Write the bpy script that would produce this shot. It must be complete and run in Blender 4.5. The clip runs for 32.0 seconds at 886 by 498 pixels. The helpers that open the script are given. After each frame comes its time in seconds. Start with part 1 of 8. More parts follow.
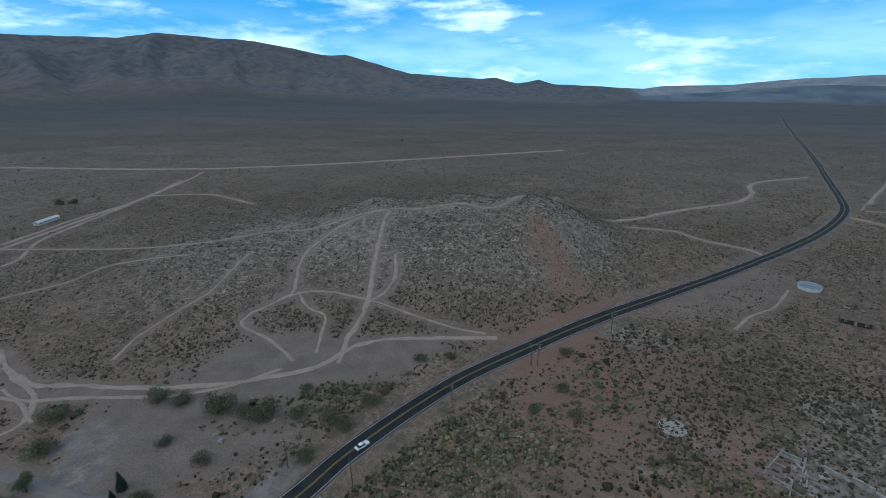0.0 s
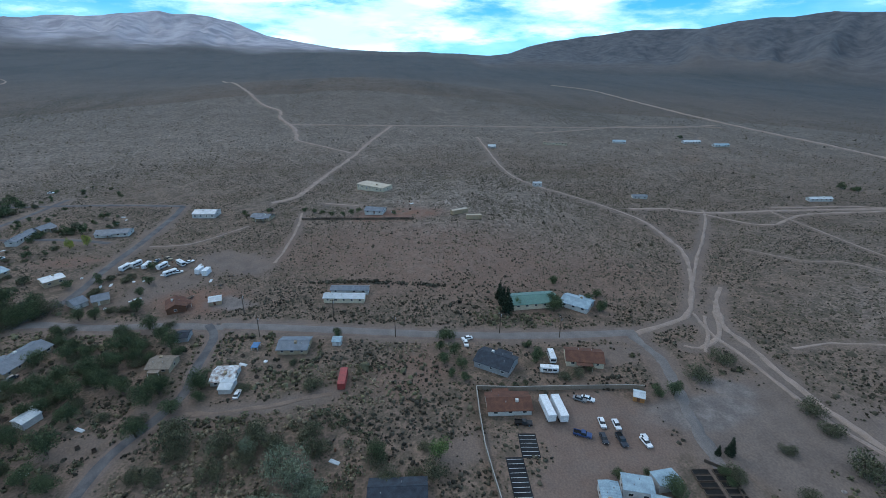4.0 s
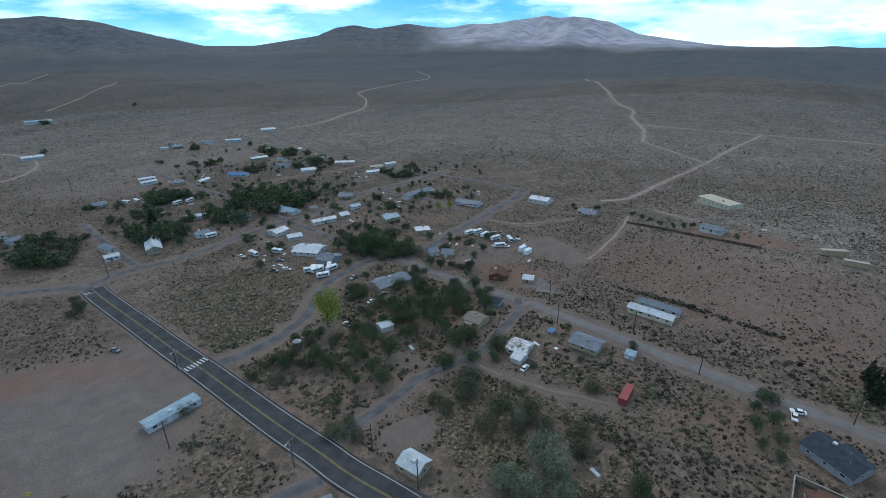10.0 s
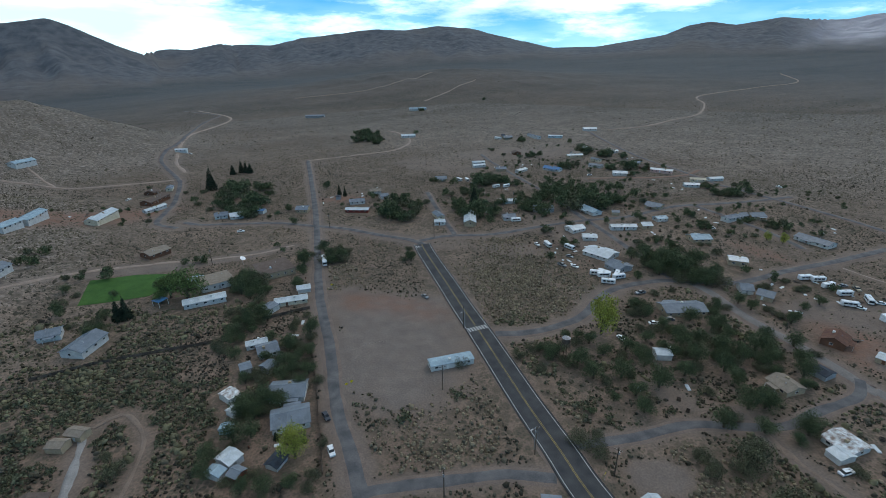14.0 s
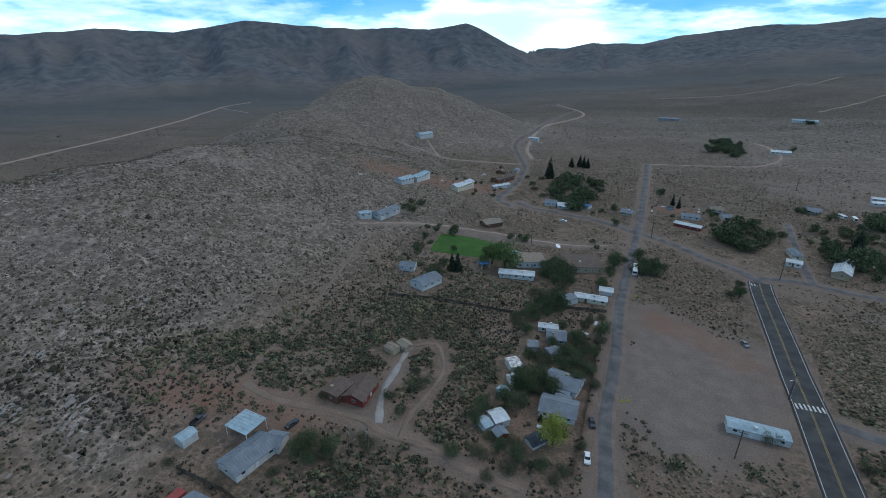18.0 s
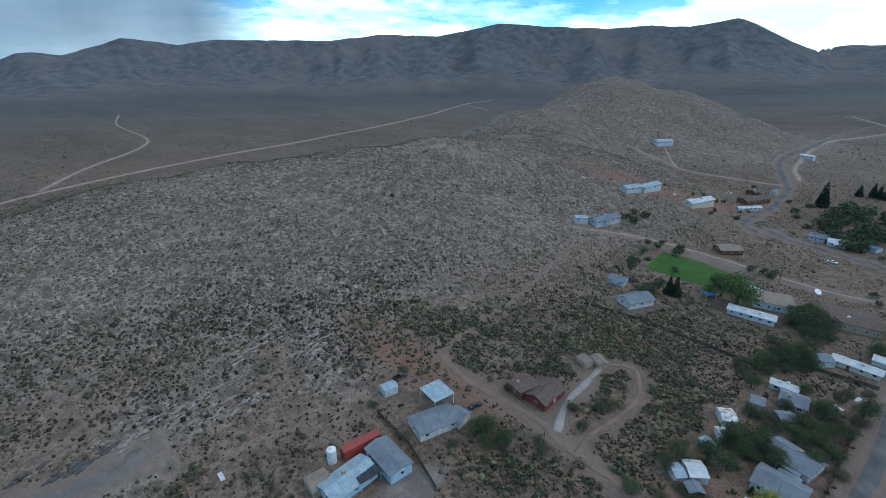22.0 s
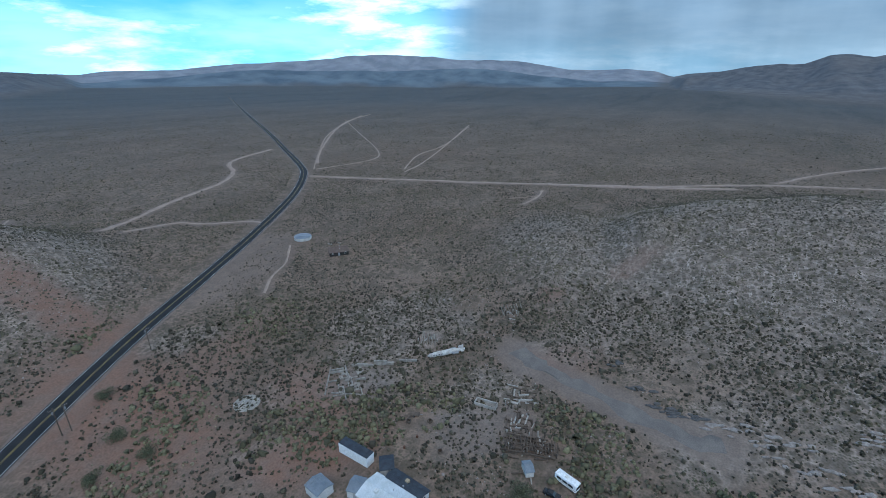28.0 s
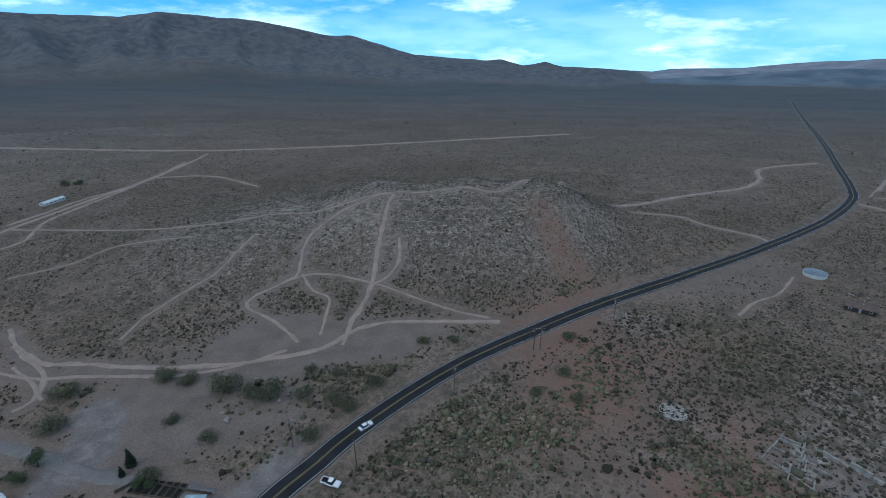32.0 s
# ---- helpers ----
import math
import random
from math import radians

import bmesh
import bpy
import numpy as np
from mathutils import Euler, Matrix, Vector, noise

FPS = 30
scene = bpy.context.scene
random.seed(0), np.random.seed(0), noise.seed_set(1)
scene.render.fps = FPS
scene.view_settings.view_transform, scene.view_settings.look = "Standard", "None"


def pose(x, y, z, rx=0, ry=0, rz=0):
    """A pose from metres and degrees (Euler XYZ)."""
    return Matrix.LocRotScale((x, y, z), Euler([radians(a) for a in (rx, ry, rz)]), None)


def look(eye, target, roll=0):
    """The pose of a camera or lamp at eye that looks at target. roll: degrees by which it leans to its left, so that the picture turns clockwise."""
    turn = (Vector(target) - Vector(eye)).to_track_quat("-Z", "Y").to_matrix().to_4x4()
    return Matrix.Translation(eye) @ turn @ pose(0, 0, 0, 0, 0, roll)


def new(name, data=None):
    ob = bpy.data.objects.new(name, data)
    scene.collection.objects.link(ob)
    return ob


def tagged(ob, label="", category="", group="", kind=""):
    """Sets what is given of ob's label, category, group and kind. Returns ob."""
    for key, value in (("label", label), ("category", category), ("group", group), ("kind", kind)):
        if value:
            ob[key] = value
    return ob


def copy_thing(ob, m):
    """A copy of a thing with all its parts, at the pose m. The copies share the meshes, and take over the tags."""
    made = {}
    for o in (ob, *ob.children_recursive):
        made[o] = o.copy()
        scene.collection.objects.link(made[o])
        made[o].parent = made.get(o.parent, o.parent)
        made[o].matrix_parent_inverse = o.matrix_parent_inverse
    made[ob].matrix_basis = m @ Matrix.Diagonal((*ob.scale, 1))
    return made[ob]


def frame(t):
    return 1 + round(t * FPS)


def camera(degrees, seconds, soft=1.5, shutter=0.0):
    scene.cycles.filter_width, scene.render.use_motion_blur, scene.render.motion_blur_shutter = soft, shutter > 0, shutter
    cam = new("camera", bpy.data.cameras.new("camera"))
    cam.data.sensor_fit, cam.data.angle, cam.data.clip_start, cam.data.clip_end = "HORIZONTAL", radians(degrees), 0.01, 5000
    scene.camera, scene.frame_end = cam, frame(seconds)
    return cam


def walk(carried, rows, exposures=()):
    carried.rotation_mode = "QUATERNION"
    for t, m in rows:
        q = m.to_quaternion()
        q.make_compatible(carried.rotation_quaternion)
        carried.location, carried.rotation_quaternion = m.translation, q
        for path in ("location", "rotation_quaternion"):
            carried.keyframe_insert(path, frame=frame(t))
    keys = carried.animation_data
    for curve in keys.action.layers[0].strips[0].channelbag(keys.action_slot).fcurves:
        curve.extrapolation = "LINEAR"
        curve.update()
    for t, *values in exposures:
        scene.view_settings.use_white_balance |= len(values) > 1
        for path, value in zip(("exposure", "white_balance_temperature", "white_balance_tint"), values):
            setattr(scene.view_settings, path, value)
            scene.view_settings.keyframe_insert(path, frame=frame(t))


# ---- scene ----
cam = camera(86.6, 32.0, 0.85)
EYE = 108.0
# seconds, yaw, pitch, roll: the drone hovers on the spot and turns once round to its left
ROWS = [
    (0.0, -0.0, -20.138, 0.763),
    (0.5, 14.628, -19.923, -0.318),
    (1.0, 26.861, -20.82, -0.4),
    (1.5, 37.447, -21.619, -0.3),
    (2.0, 48.875, -21.703, -0.328),
    (2.5, 59.846, -21.833, -0.352),
    (3.0, 69.623, -21.931, -0.361),
    (3.5, 77.342, -21.984, -0.354),
    (5.5, 84.126, -22.082, -0.443),
    (6.0, 85.721, -22.086, -0.376),
    (6.5, 89.89, -22.093, -0.288),
    (7.0, 94.652, -22.147, -0.235),
    (7.5, 98.498, -22.167, -0.176),
    (8.0, 102.186, -22.171, -0.166),
    (8.5, 106.388, -22.226, -0.071),
    (9.0, 110.647, -22.258, 0.029),
    (9.5, 115.525, -22.266, 0.187),
    (10.0, 120.865, -22.215, 0.279),
    (10.5, 125.59, -22.161, 0.339),
    (11.0, 129.878, -22.103, 0.4),
    (11.5, 135.198, -22.057, 0.403),
    (12.0, 139.842, -22.03, 0.462),
    (12.5, 143.708, -22.015, 0.555),
    (13.0, 148.001, -22.073, 0.709),
    (13.5, 152.82, -21.914, 0.469),
    (14.0, 157.821, -21.906, 0.473),
    (14.5, 162.405, -21.849, 0.53),
    (16.5, 181.904, -21.842, -0.368),
    (17.0, 186.713, -21.907, -0.332),
    (17.5, 192.633, -21.998, -0.394),
    (18.0, 197.663, -21.984, -0.286),
    (18.5, 201.376, -22.002, -0.265),
    (19.0, 204.767, -22.013, -0.238),
    (19.5, 208.226, -22.014, -0.155),
    (20.0, 212.517, -22.046, -0.149),
    (20.5, 216.727, -22.057, -0.113),
    (21.0, 219.401, -22.011, -0.128),
    (21.5, 221.906, -21.99, -0.155),
    (22.0, 224.636, -22.024, -0.136),
    (22.5, 228.472, -22.031, -0.055),
    (23.0, 233.671, -22.057, 0.002),
    (23.5, 240.043, -22.111, 0.024),
    (24.0, 246.573, -22.041, 0.059),
    (24.5, 252.78, -22.008, 0.148),
    (26.5, 277.847, -21.968, -0.413),
    (27.0, 285.504, -21.998, -0.355),
    (27.5, 293.618, -22.053, -0.237),
    (28.0, 302.012, -22.074, -0.139),
    (28.5, 310.583, -22.021, 0.053),
    (29.0, 317.984, -22.019, 0.141),
    (29.5, 324.895, -22.071, 0.091),
    (30.0, 332.376, -22.08, 0.273),
    (30.5, 339.893, -22.078, 0.437),
    (31.0, 347.306, -22.07, 0.498),
    (31.5, 355.195, -22.06, 0.444),
    (32.0, 360.611, -22.102, 0.51),
]
EXPOSURE = [(0, -0.3, 6050, 10), (3, -0.08, 5750, 10), (6, -0.04, 5800, 10), (9, -0.05, 5900, 10), (13, -0.1, 6400, 10), (16.5, -0.24, 6300, 10), (20, -0.22, 5900, 10), (23, 0.14, 5900, 10), (26.5, 0.18, 5700, 10), (28, 0.12, 5700, 10), (30, -0.1, 5950, 10), (32, -0.22, 5750, 10)]
walk(cam, [(t, pose(0, 0, EYE, 90 + pitch, roll, yaw)) for t, yaw, pitch, roll in ROWS], EXPOSURE)

# world: broken evening cloud over a blue sky, a rain cloud in the east, a low sun behind the clouds
SUN_AZ, SUN_EL = radians(235), radians(38)
world = bpy.data.worlds.new("sky"); scene.world = world; world.use_nodes = True
wn, wl = world.node_tree.nodes, world.node_tree.links
sky = wn.new("ShaderNodeTexSky"); sky.sky_type, sky.sun_disc = "NISHITA", False
sky.sun_elevation, sky.sun_rotation, sky.air_density, sky.dust_density, sky.ozone_density = SUN_EL, SUN_AZ, 1.0, 0.4, 2.0


def wmath(op, a, b=None, c=None):
    x = wn.new("ShaderNodeMath"); x.operation = op
    for k, v in enumerate((a, b, c)):
        if v is None: continue
        if isinstance(v, (int, float)): x.inputs[k].default_value = v
        else: wl.new(v, x.inputs[k])
    return x.outputs[0]


def wspan(v, a, b, c=0.0, d=1.0):
    r = wn.new("ShaderNodeMapRange"); r.interpolation_type = "SMOOTHSTEP"
    r.inputs[1].default_value, r.inputs[2].default_value, r.inputs[3].default_value, r.inputs[4].default_value = a, b, c, d
    wl.new(v, r.inputs[0]); return r.outputs[0]


def wmix(f, a, b):
    x = wn.new("ShaderNodeMix"); x.data_type = "RGBA"; wl.new(f, x.inputs[0])
    for k, v in ((6, a), (7, b)):
        if isinstance(v, tuple): x.inputs[k].default_value = (*v, 1)
        else: wl.new(v, x.inputs[k])
    return x.outputs[2]


tc = wn.new("ShaderNodeTexCoord"); sep = wn.new("ShaderNodeSeparateXYZ"); wl.new(tc.outputs["Generated"], sep.inputs[0])
flat = wn.new("ShaderNodeMapping"); flat.inputs["Scale"].default_value = (1, 1, 4.2); wl.new(tc.outputs["Generated"], flat.inputs["Vector"])
puff = wn.new("ShaderNodeTexNoise"); puff.inputs["Scale"].default_value, puff.inputs["Detail"].default_value, puff.inputs["Roughness"].default_value = 2.9, 10, 0.6
wl.new(flat.outputs[0], puff.inputs["Vector"])
NORTH = radians(-8)
open_sky = wspan(wmath("ADD", wmath("MULTIPLY", sep.outputs[0], math.sin(NORTH)), wmath("MULTIPLY", sep.outputs[1], math.cos(NORTH))), 0.3, 0.95, 0.0, 0.085)
cover = wspan(wmath("SUBTRACT", puff.outputs["Fac"], open_sky), 0.4, 0.6)
lit = wn.new("ShaderNodeTexNoise"); lit.inputs["Scale"].default_value, lit.inputs["Detail"].default_value = 4.5, 7
wl.new(flat.outputs[0], lit.inputs["Vector"])
cloud = wmix(wspan(lit.outputs["Fac"], 0.38, 0.6), (9.4, 13.2, 14.4), (15.6, 19.8, 20.6))
blue = wmix(wspan(sep.outputs[2], 0.0, 0.14), (3.0, 8.8, 11.6), (0.7, 5.1, 10.8))
clear_sky = wmix(wspan(sep.outputs[2], 0.3, 0.9), blue, sky.outputs[0])
cover = wmath("MAXIMUM", cover, wmath("MULTIPLY", wspan(sep.outputs[2], 0.02, 0.16, 0.22, 0.0), wspan(lit.outputs["Fac"], 0.3, 0.62)))
cloud = wmix(wspan(sep.outputs[2], 0.22, 0.6), cloud, (14.6, 15.4, 15.2))
seen = wmix(cover, clear_sky, cloud)
# the rain cloud
RAIN = radians(86)
east = wmath("ADD", wmath("MULTIPLY", sep.outputs[0], math.sin(RAIN)), wmath("MULTIPLY", sep.outputs[1], math.cos(RAIN)))
gloom = wmath("MULTIPLY", wspan(east, 0.845, 0.92), wspan(sep.outputs[2], -0.01, 0.06, 0.84, 0.97))
shaft = wn.new("ShaderNodeMapping"); shaft.inputs["Scale"].default_value = (1, 1, 0.12); wl.new(tc.outputs["Generated"], shaft.inputs["Vector"])
fall = wn.new("ShaderNodeTexNoise"); fall.inputs["Scale"].default_value, fall.inputs["Detail"].default_value = 7, 4; wl.new(shaft.outputs[0], fall.inputs["Vector"])
veil = wmath("ADD", wmath("MULTIPLY", fall.outputs["Fac"], 0.65), wmath("MULTIPLY", lit.outputs["Fac"], 0.35))
seen = wmix(gloom, seen, wmix(wspan(veil, 0.36, 0.66), (1.9, 2.9, 3.8), (3.0, 4.3, 5.4)))
wl.new(seen, wn["Background"].inputs["Color"]); wn["Background"].inputs["Strength"].default_value = 0.1
sun = new("sun", bpy.data.lights.new("sun", "SUN")); sun.data.energy, sun.data.angle = 0.7, radians(11); sun.data.color = (1, 0.9, 0.78)
sun.matrix_world = look((0, 0, 0), (-math.sin(SUN_AZ) * math.cos(SUN_EL), -math.cos(SUN_AZ) * math.cos(SUN_EL), -math.sin(SUN_EL)))

# ---- terrain ----
def vnoise(x, y, seed=0):
    """Smooth value noise on unit cells, 0 to 1."""
    xi, yi = np.floor(x), np.floor(y)
    u, v = x - xi, y - yi
    u, v = u * u * (3 - 2 * u), v * v * (3 - 2 * v)
    def h(i, j):
        k = (i.astype(np.int64) * 374761393 + j.astype(np.int64) * 668265263 + seed * 974634521) & 0xFFFFFFFF
        k = ((k ^ (k >> 13)) * 1274126177) & 0xFFFFFFFF
        return ((k ^ (k >> 16)) & 0xFFFF) / 65535.0
    a, b, c, d = h(xi, yi), h(xi + 1, yi), h(xi, yi + 1), h(xi + 1, yi + 1)
    return (a * (1 - u) + b * u) * (1 - v) + (c * (1 - u) + d * u) * v


def fbm(x, y, cell, octaves=4, seed=0, ridge=False):
    out, amp, tot = 0.0, 1.0, 0.0
    for o in range(octaves):
        n = vnoise(x / cell, y / cell, seed + o)
        out = out + amp * (1 - abs(2 * n - 1) if ridge else n)
        tot, amp, cell = tot + amp, amp * 0.5, cell * 0.5
    return out / tot


def ramp(v, a, b):
    u = np.clip((v - a) / (b - a), 0, 1)
    return u * u * (3 - 2 * u)


# how high the open plain lies at 2.4 km, every 30 degrees of bearing
PLAIN = [-14, -39, -51, -35, -56, -45, 26, 87, 93, 87, 60, 28]
# low hills: bearing, distance, height, half widths along and across the bearing
HILLS = [
    (-8, 318, 27, 55, 36), (2, 322, 28, 50, 34), (11, 318, 28, 48, 30), (-22, 300, 12, 60, 60), (5, 260, 10, 40, 40),
    (100, 330, 34, 80, 50), (112, 335, 40, 85, 50), (124, 345, 44, 90, 55), (135, 380, 46, 90, 55), (146, 450, 46, 95, 70),
    (83, 275, 26, 30, 18), (90, 300, 26, 60, 40), (74, 268, 14, 50, 30),
    (154, 740, 92, 110, 85), (145, 600, 52, 90, 70), (162, 760, 60, 90, 80),
    (-78, 330, 10, 70, 70), (-92, 1100, 40, 200, 250), (-160, 1400, 50, 240, 380), (65, 2100, 30, 160, 120), (84, 2000, 30, 200, 200),
]
# skylines of the ranges round the basin: bearing, rise in degrees over the eye
SOUTH_CREST = [(-180, 1.64), (-176.4, 1.64), (-173.4, 2.27), (-166.8, 3.06), (-165, 3.22), (-162, 3.09), (-158.4, 3.53), (-154.8, 3.23), (-150.6, 2.25)]
SOUTHWEST_CREST = [(-148.8, 1.83), (-145.8, 1.15), (-141, 1.2), (-135, 2.11), (-134.4, 2.23), (-132.6, 2.97), (-130.8, 3.24), (-130.2, 3.26), (-128.4, 2.92), (-124.8, 3.41), (-123, 3.27)]
WEST_CREST = [(-121.2, 3.05), (-120, 3.02), (-118.2, 3.41), (-115.8, 3.35), (-109.8, 4.13), (-108.6, 3.85), (-106.8, 4.02), (-103.2, 3.44), (-100.2, 2.15), (-93.6, 1.08), (-86.4, 0.32), (-83.4, 0.67), (-81.6, 0.36), (-79.2, 0.51)]
NORTH_CREST = [(-76.8, 0.26), (-73.8, 0.56), (-71.4, 1.41), (-68.4, 1.97), (-61.2, 2.86), (-54.6, 2.99), (-51.6, 3.56), (-44.4, 4.13), (-42.6, 3.93), (-32.4, 3.9), (-28.8, 4.43), (-19.2, 3.67), (-13.8, 2.5), (-10.8, 2.4), (-3.6, 0.36), (4.2, -0.3), (6, -0.18), (8.4, -0.83), (10.8, -0.49), (12.6, -0.95), (16.8, -1.22)]
EAST_CREST = [(84, -1.79), (90, -0.5), (93.6, -0.35), (95.4, 0.41), (96.6, 0.52), (98.4, 0.27), (101.4, 1.05), (103.2, 1.8), (108, 1.3), (111.6, 1.73), (123.6, 1.86), (128.4, 2.52), (135, 2.35), (141.6, 3.63), (153, 2.97), (157.2, 3.26), (160.8, 3.07), (165, 3.68), (166.2, 3.29), (169.2, 1.8), (171.6, 0.83)]
SOUTH_GAP = [(172.8, 1.11), (174, 1.3), (175.8, 1.19), (178.8, 1.72)]
FAR_CREST = [(22, -1.5), (24, -1.2), (30, -1.15), (33, -0.83), (36, -0.58), (39, -0.45), (42, -0.3), (45, -0.09), (48, 0.3), (51, 0.41), (54, 0.32), (57, 0.14), (60, -0.22), (63, -0.15), (66, -0.2), (69, -0.65), (72, -1.1), (75, -1.15), (78, -1.0), (81, -1.2), (82.5, -1.7)]
# a lower ridge before the far eastern range
LOW_RIDGE = [(17, -3.6), (20, -2.7), (24, -2.13), (27, -1.92), (30, -1.76), (33, -1.42), (36, -1.2), (39, -1.08), (42, -1.26), (45, -1.27), (48, -1.2), (51, -1.3), (54, -1.25), (57, -1.1), (60, -0.95), (63, -1.0), (66, -1.3), (69, -1.75), (72, -2.0), (75, -2.3), (79, -3.6)]
SKY = np.array([(a, e, d) for crest, d in ((SOUTH_CREST, 3700), (SOUTHWEST_CREST, 4100), (WEST_CREST, 4500), (NORTH_CREST, 3300), (FAR_CREST, 4780), (EAST_CREST, 3000), (SOUTH_GAP, 3500)) for a, e in crest] + [(180, SOUTH_CREST[0][1], 3700)])
RIDGE = np.array(LOW_RIDGE)


def terrain(x, y):
    """Height of the ground at x, y (arrays)."""
    x, y = np.asarray(x, float), np.asarray(y, float)
    r, az = np.hypot(x, y), np.degrees(np.arctan2(x, y))
    k = (az % 360) / 30
    i = np.floor(k).astype(int) % 12
    P = np.array(PLAIN, float)
    u = k - np.floor(k); u = u * u * (3 - 2 * u)
    far = P[i] * (1 - u) + P[(i + 1) % 12] * u
    z = far * (np.clip((r - 260) / 2140, 0, 1.6)) ** 1.25
    hump = 0.0
    for a, d, h, s, w in HILLS:
        ca, sa = math.cos(radians(a)), math.sin(radians(a))
        along, across = x * sa + y * ca - d, x * ca - y * sa
        hump = hump + (h * np.exp(-0.5 * ((along / s) ** 2 + (across / w) ** 2))) ** 3
    hump = np.cbrt(hump)
    z = z + hump * (0.86 + 0.28 * fbm(x, y, 60, 4, 3)) + 0.6 * (fbm(x, y, 35, 3, 9) - 0.5) * ramp(r, 80, 400) + 10 * (fbm(x, y, 420, 4, 5) - 0.5) * ramp(r, 500, 1500)
    # the ranges round the basin
    el, dist = np.interp(az, SKY[:, 0], SKY[:, 1]), np.interp(az, SKY[:, 0], SKY[:, 2])
    crest = EYE + dist * np.tan(np.radians(el))
    foot = dist * (0.64 + 0.2 * ramp(dist, 4550, 4750) + 0.08 * (fbm(x, y, 700, 3, 51) - 0.5))
    share = np.clip((r - foot) / (dist - foot), 0, 1)
    up = ramp(share, 0, 1) * 0.45 + 0.55 * share ** 1.3
    down = np.clip((r - dist) / 500, 0, 1)
    wander = 90 * (fbm(x, y, 500, 3, 33) - 0.5)
    spurs = fbm(np.radians(az) * dist + wander, r * 0.22, 300, 5, 21, True) * 0.75 + 0.25 * fbm(x, y, 240, 5, 25, True)
    rise = (crest - z) * up * (1 - 0.35 * down)
    rise = rise * (1 - 1.25 * np.clip(0.86 - spurs, 0, 1) * np.clip(np.sin(np.pi * share), 0, 1) ** 0.7)
    knobs = (fbm(x, y, 90, 4, 61) - 0.5) * 14 * ramp(share, 0.75, 1) * ramp(crest - z, 20, 160)
    out = z + np.where(r > foot, rise + knobs, 0)
    # the low ridge in the east
    top = EYE + 4050 * np.tan(np.radians(np.interp(az, RIDGE[:, 0], RIDGE[:, 1], -5, -5)))
    side = np.clip(1 - abs(r - 4050) / 420, 0, 1)
    fold = fbm(np.radians(az) * 4050, r * 0.3, 200, 4, 87, True)
    return np.maximum(out, z + (top - z) * side * (1 - 0.9 * np.clip(0.8 - fold, 0, 1) * np.sin(np.pi * np.clip(side, 0, 1))))


# ---- end terrain ----

# ---- materials ----
def shade(name, c1, c2, size=3.0, rough=0.9, fine=0.15, bump=0.15, metal=0.0, spread=0.0, island=False):
    """A surface whose colour drifts between c1 and c2 over `size` metres, with finer grain and relief of `fine` metres."""
    m = bpy.data.materials.new(name); m.use_nodes = True
    n, l = m.node_tree.nodes, m.node_tree.links
    b = n["Principled BSDF"]
    geo = n.new("ShaderNodeNewGeometry")
    n1 = n.new("ShaderNodeTexNoise"); n1.inputs["Scale"].default_value, n1.inputs["Detail"].default_value = 1 / size, 5
    n2 = n.new("ShaderNodeTexNoise"); n2.inputs["Scale"].default_value, n2.inputs["Detail"].default_value = 1 / fine, 3
    l.new(geo.outputs["Position"], n1.inputs["Vector"]); l.new(geo.outputs["Position"], n2.inputs["Vector"])
    r1 = n.new("ShaderNodeMapRange"); r1.inputs[1].default_value, r1.inputs[2].default_value = 0.35, 0.65
    l.new(n1.outputs["Fac"], r1.inputs[0])
    mix = n.new("ShaderNodeMix"); mix.data_type = "RGBA"; mix.inputs[6].default_value, mix.inputs[7].default_value = (*c1, 1), (*c2, 1)
    l.new(r1.outputs[0], mix.inputs[0])
    r2 = n.new("ShaderNodeMapRange"); r2.inputs[1].default_value, r2.inputs[2].default_value, r2.inputs[3].default_value, r2.inputs[4].default_value = 0.3, 0.7, 0.78, 1.15
    l.new(n2.outputs["Fac"], r2.inputs[0])
    value = r2.outputs[0]
    if spread:
        src = geo.outputs["Random Per Island"] if island else n.new("ShaderNodeObjectInfo").outputs["Random"]
        r3 = n.new("ShaderNodeMapRange"); r3.inputs[3].default_value, r3.inputs[4].default_value = 1 - spread, 1 + spread
        l.new(src, r3.inputs[0])
        mul = n.new("ShaderNodeMath"); mul.operation = "MULTIPLY"
        l.new(value, mul.inputs[0]); l.new(r3.outputs[0], mul.inputs[1]); value = mul.outputs[0]
    tint = n.new("ShaderNodeVectorMath"); tint.operation = "SCALE"
    l.new(mix.outputs[2], tint.inputs[0]); l.new(value, tint.inputs["Scale"]); l.new(tint.outputs[0], b.inputs["Base Color"])
    b.inputs["Roughness"].default_value, b.inputs["Metallic"].default_value = rough, metal
    b.inputs["Specular IOR Level"].default_value = 0.12 if rough >= 0.75 else 0.4
    if bump:
        bp = n.new("ShaderNodeBump"); bp.inputs["Strength"].default_value, bp.inputs["Distance"].default_value = min(1, bump * 3), fine * 0.4
        l.new(n2.outputs["Fac"], bp.inputs["Height"]); l.new(bp.outputs[0], b.inputs["Normal"])
    return m


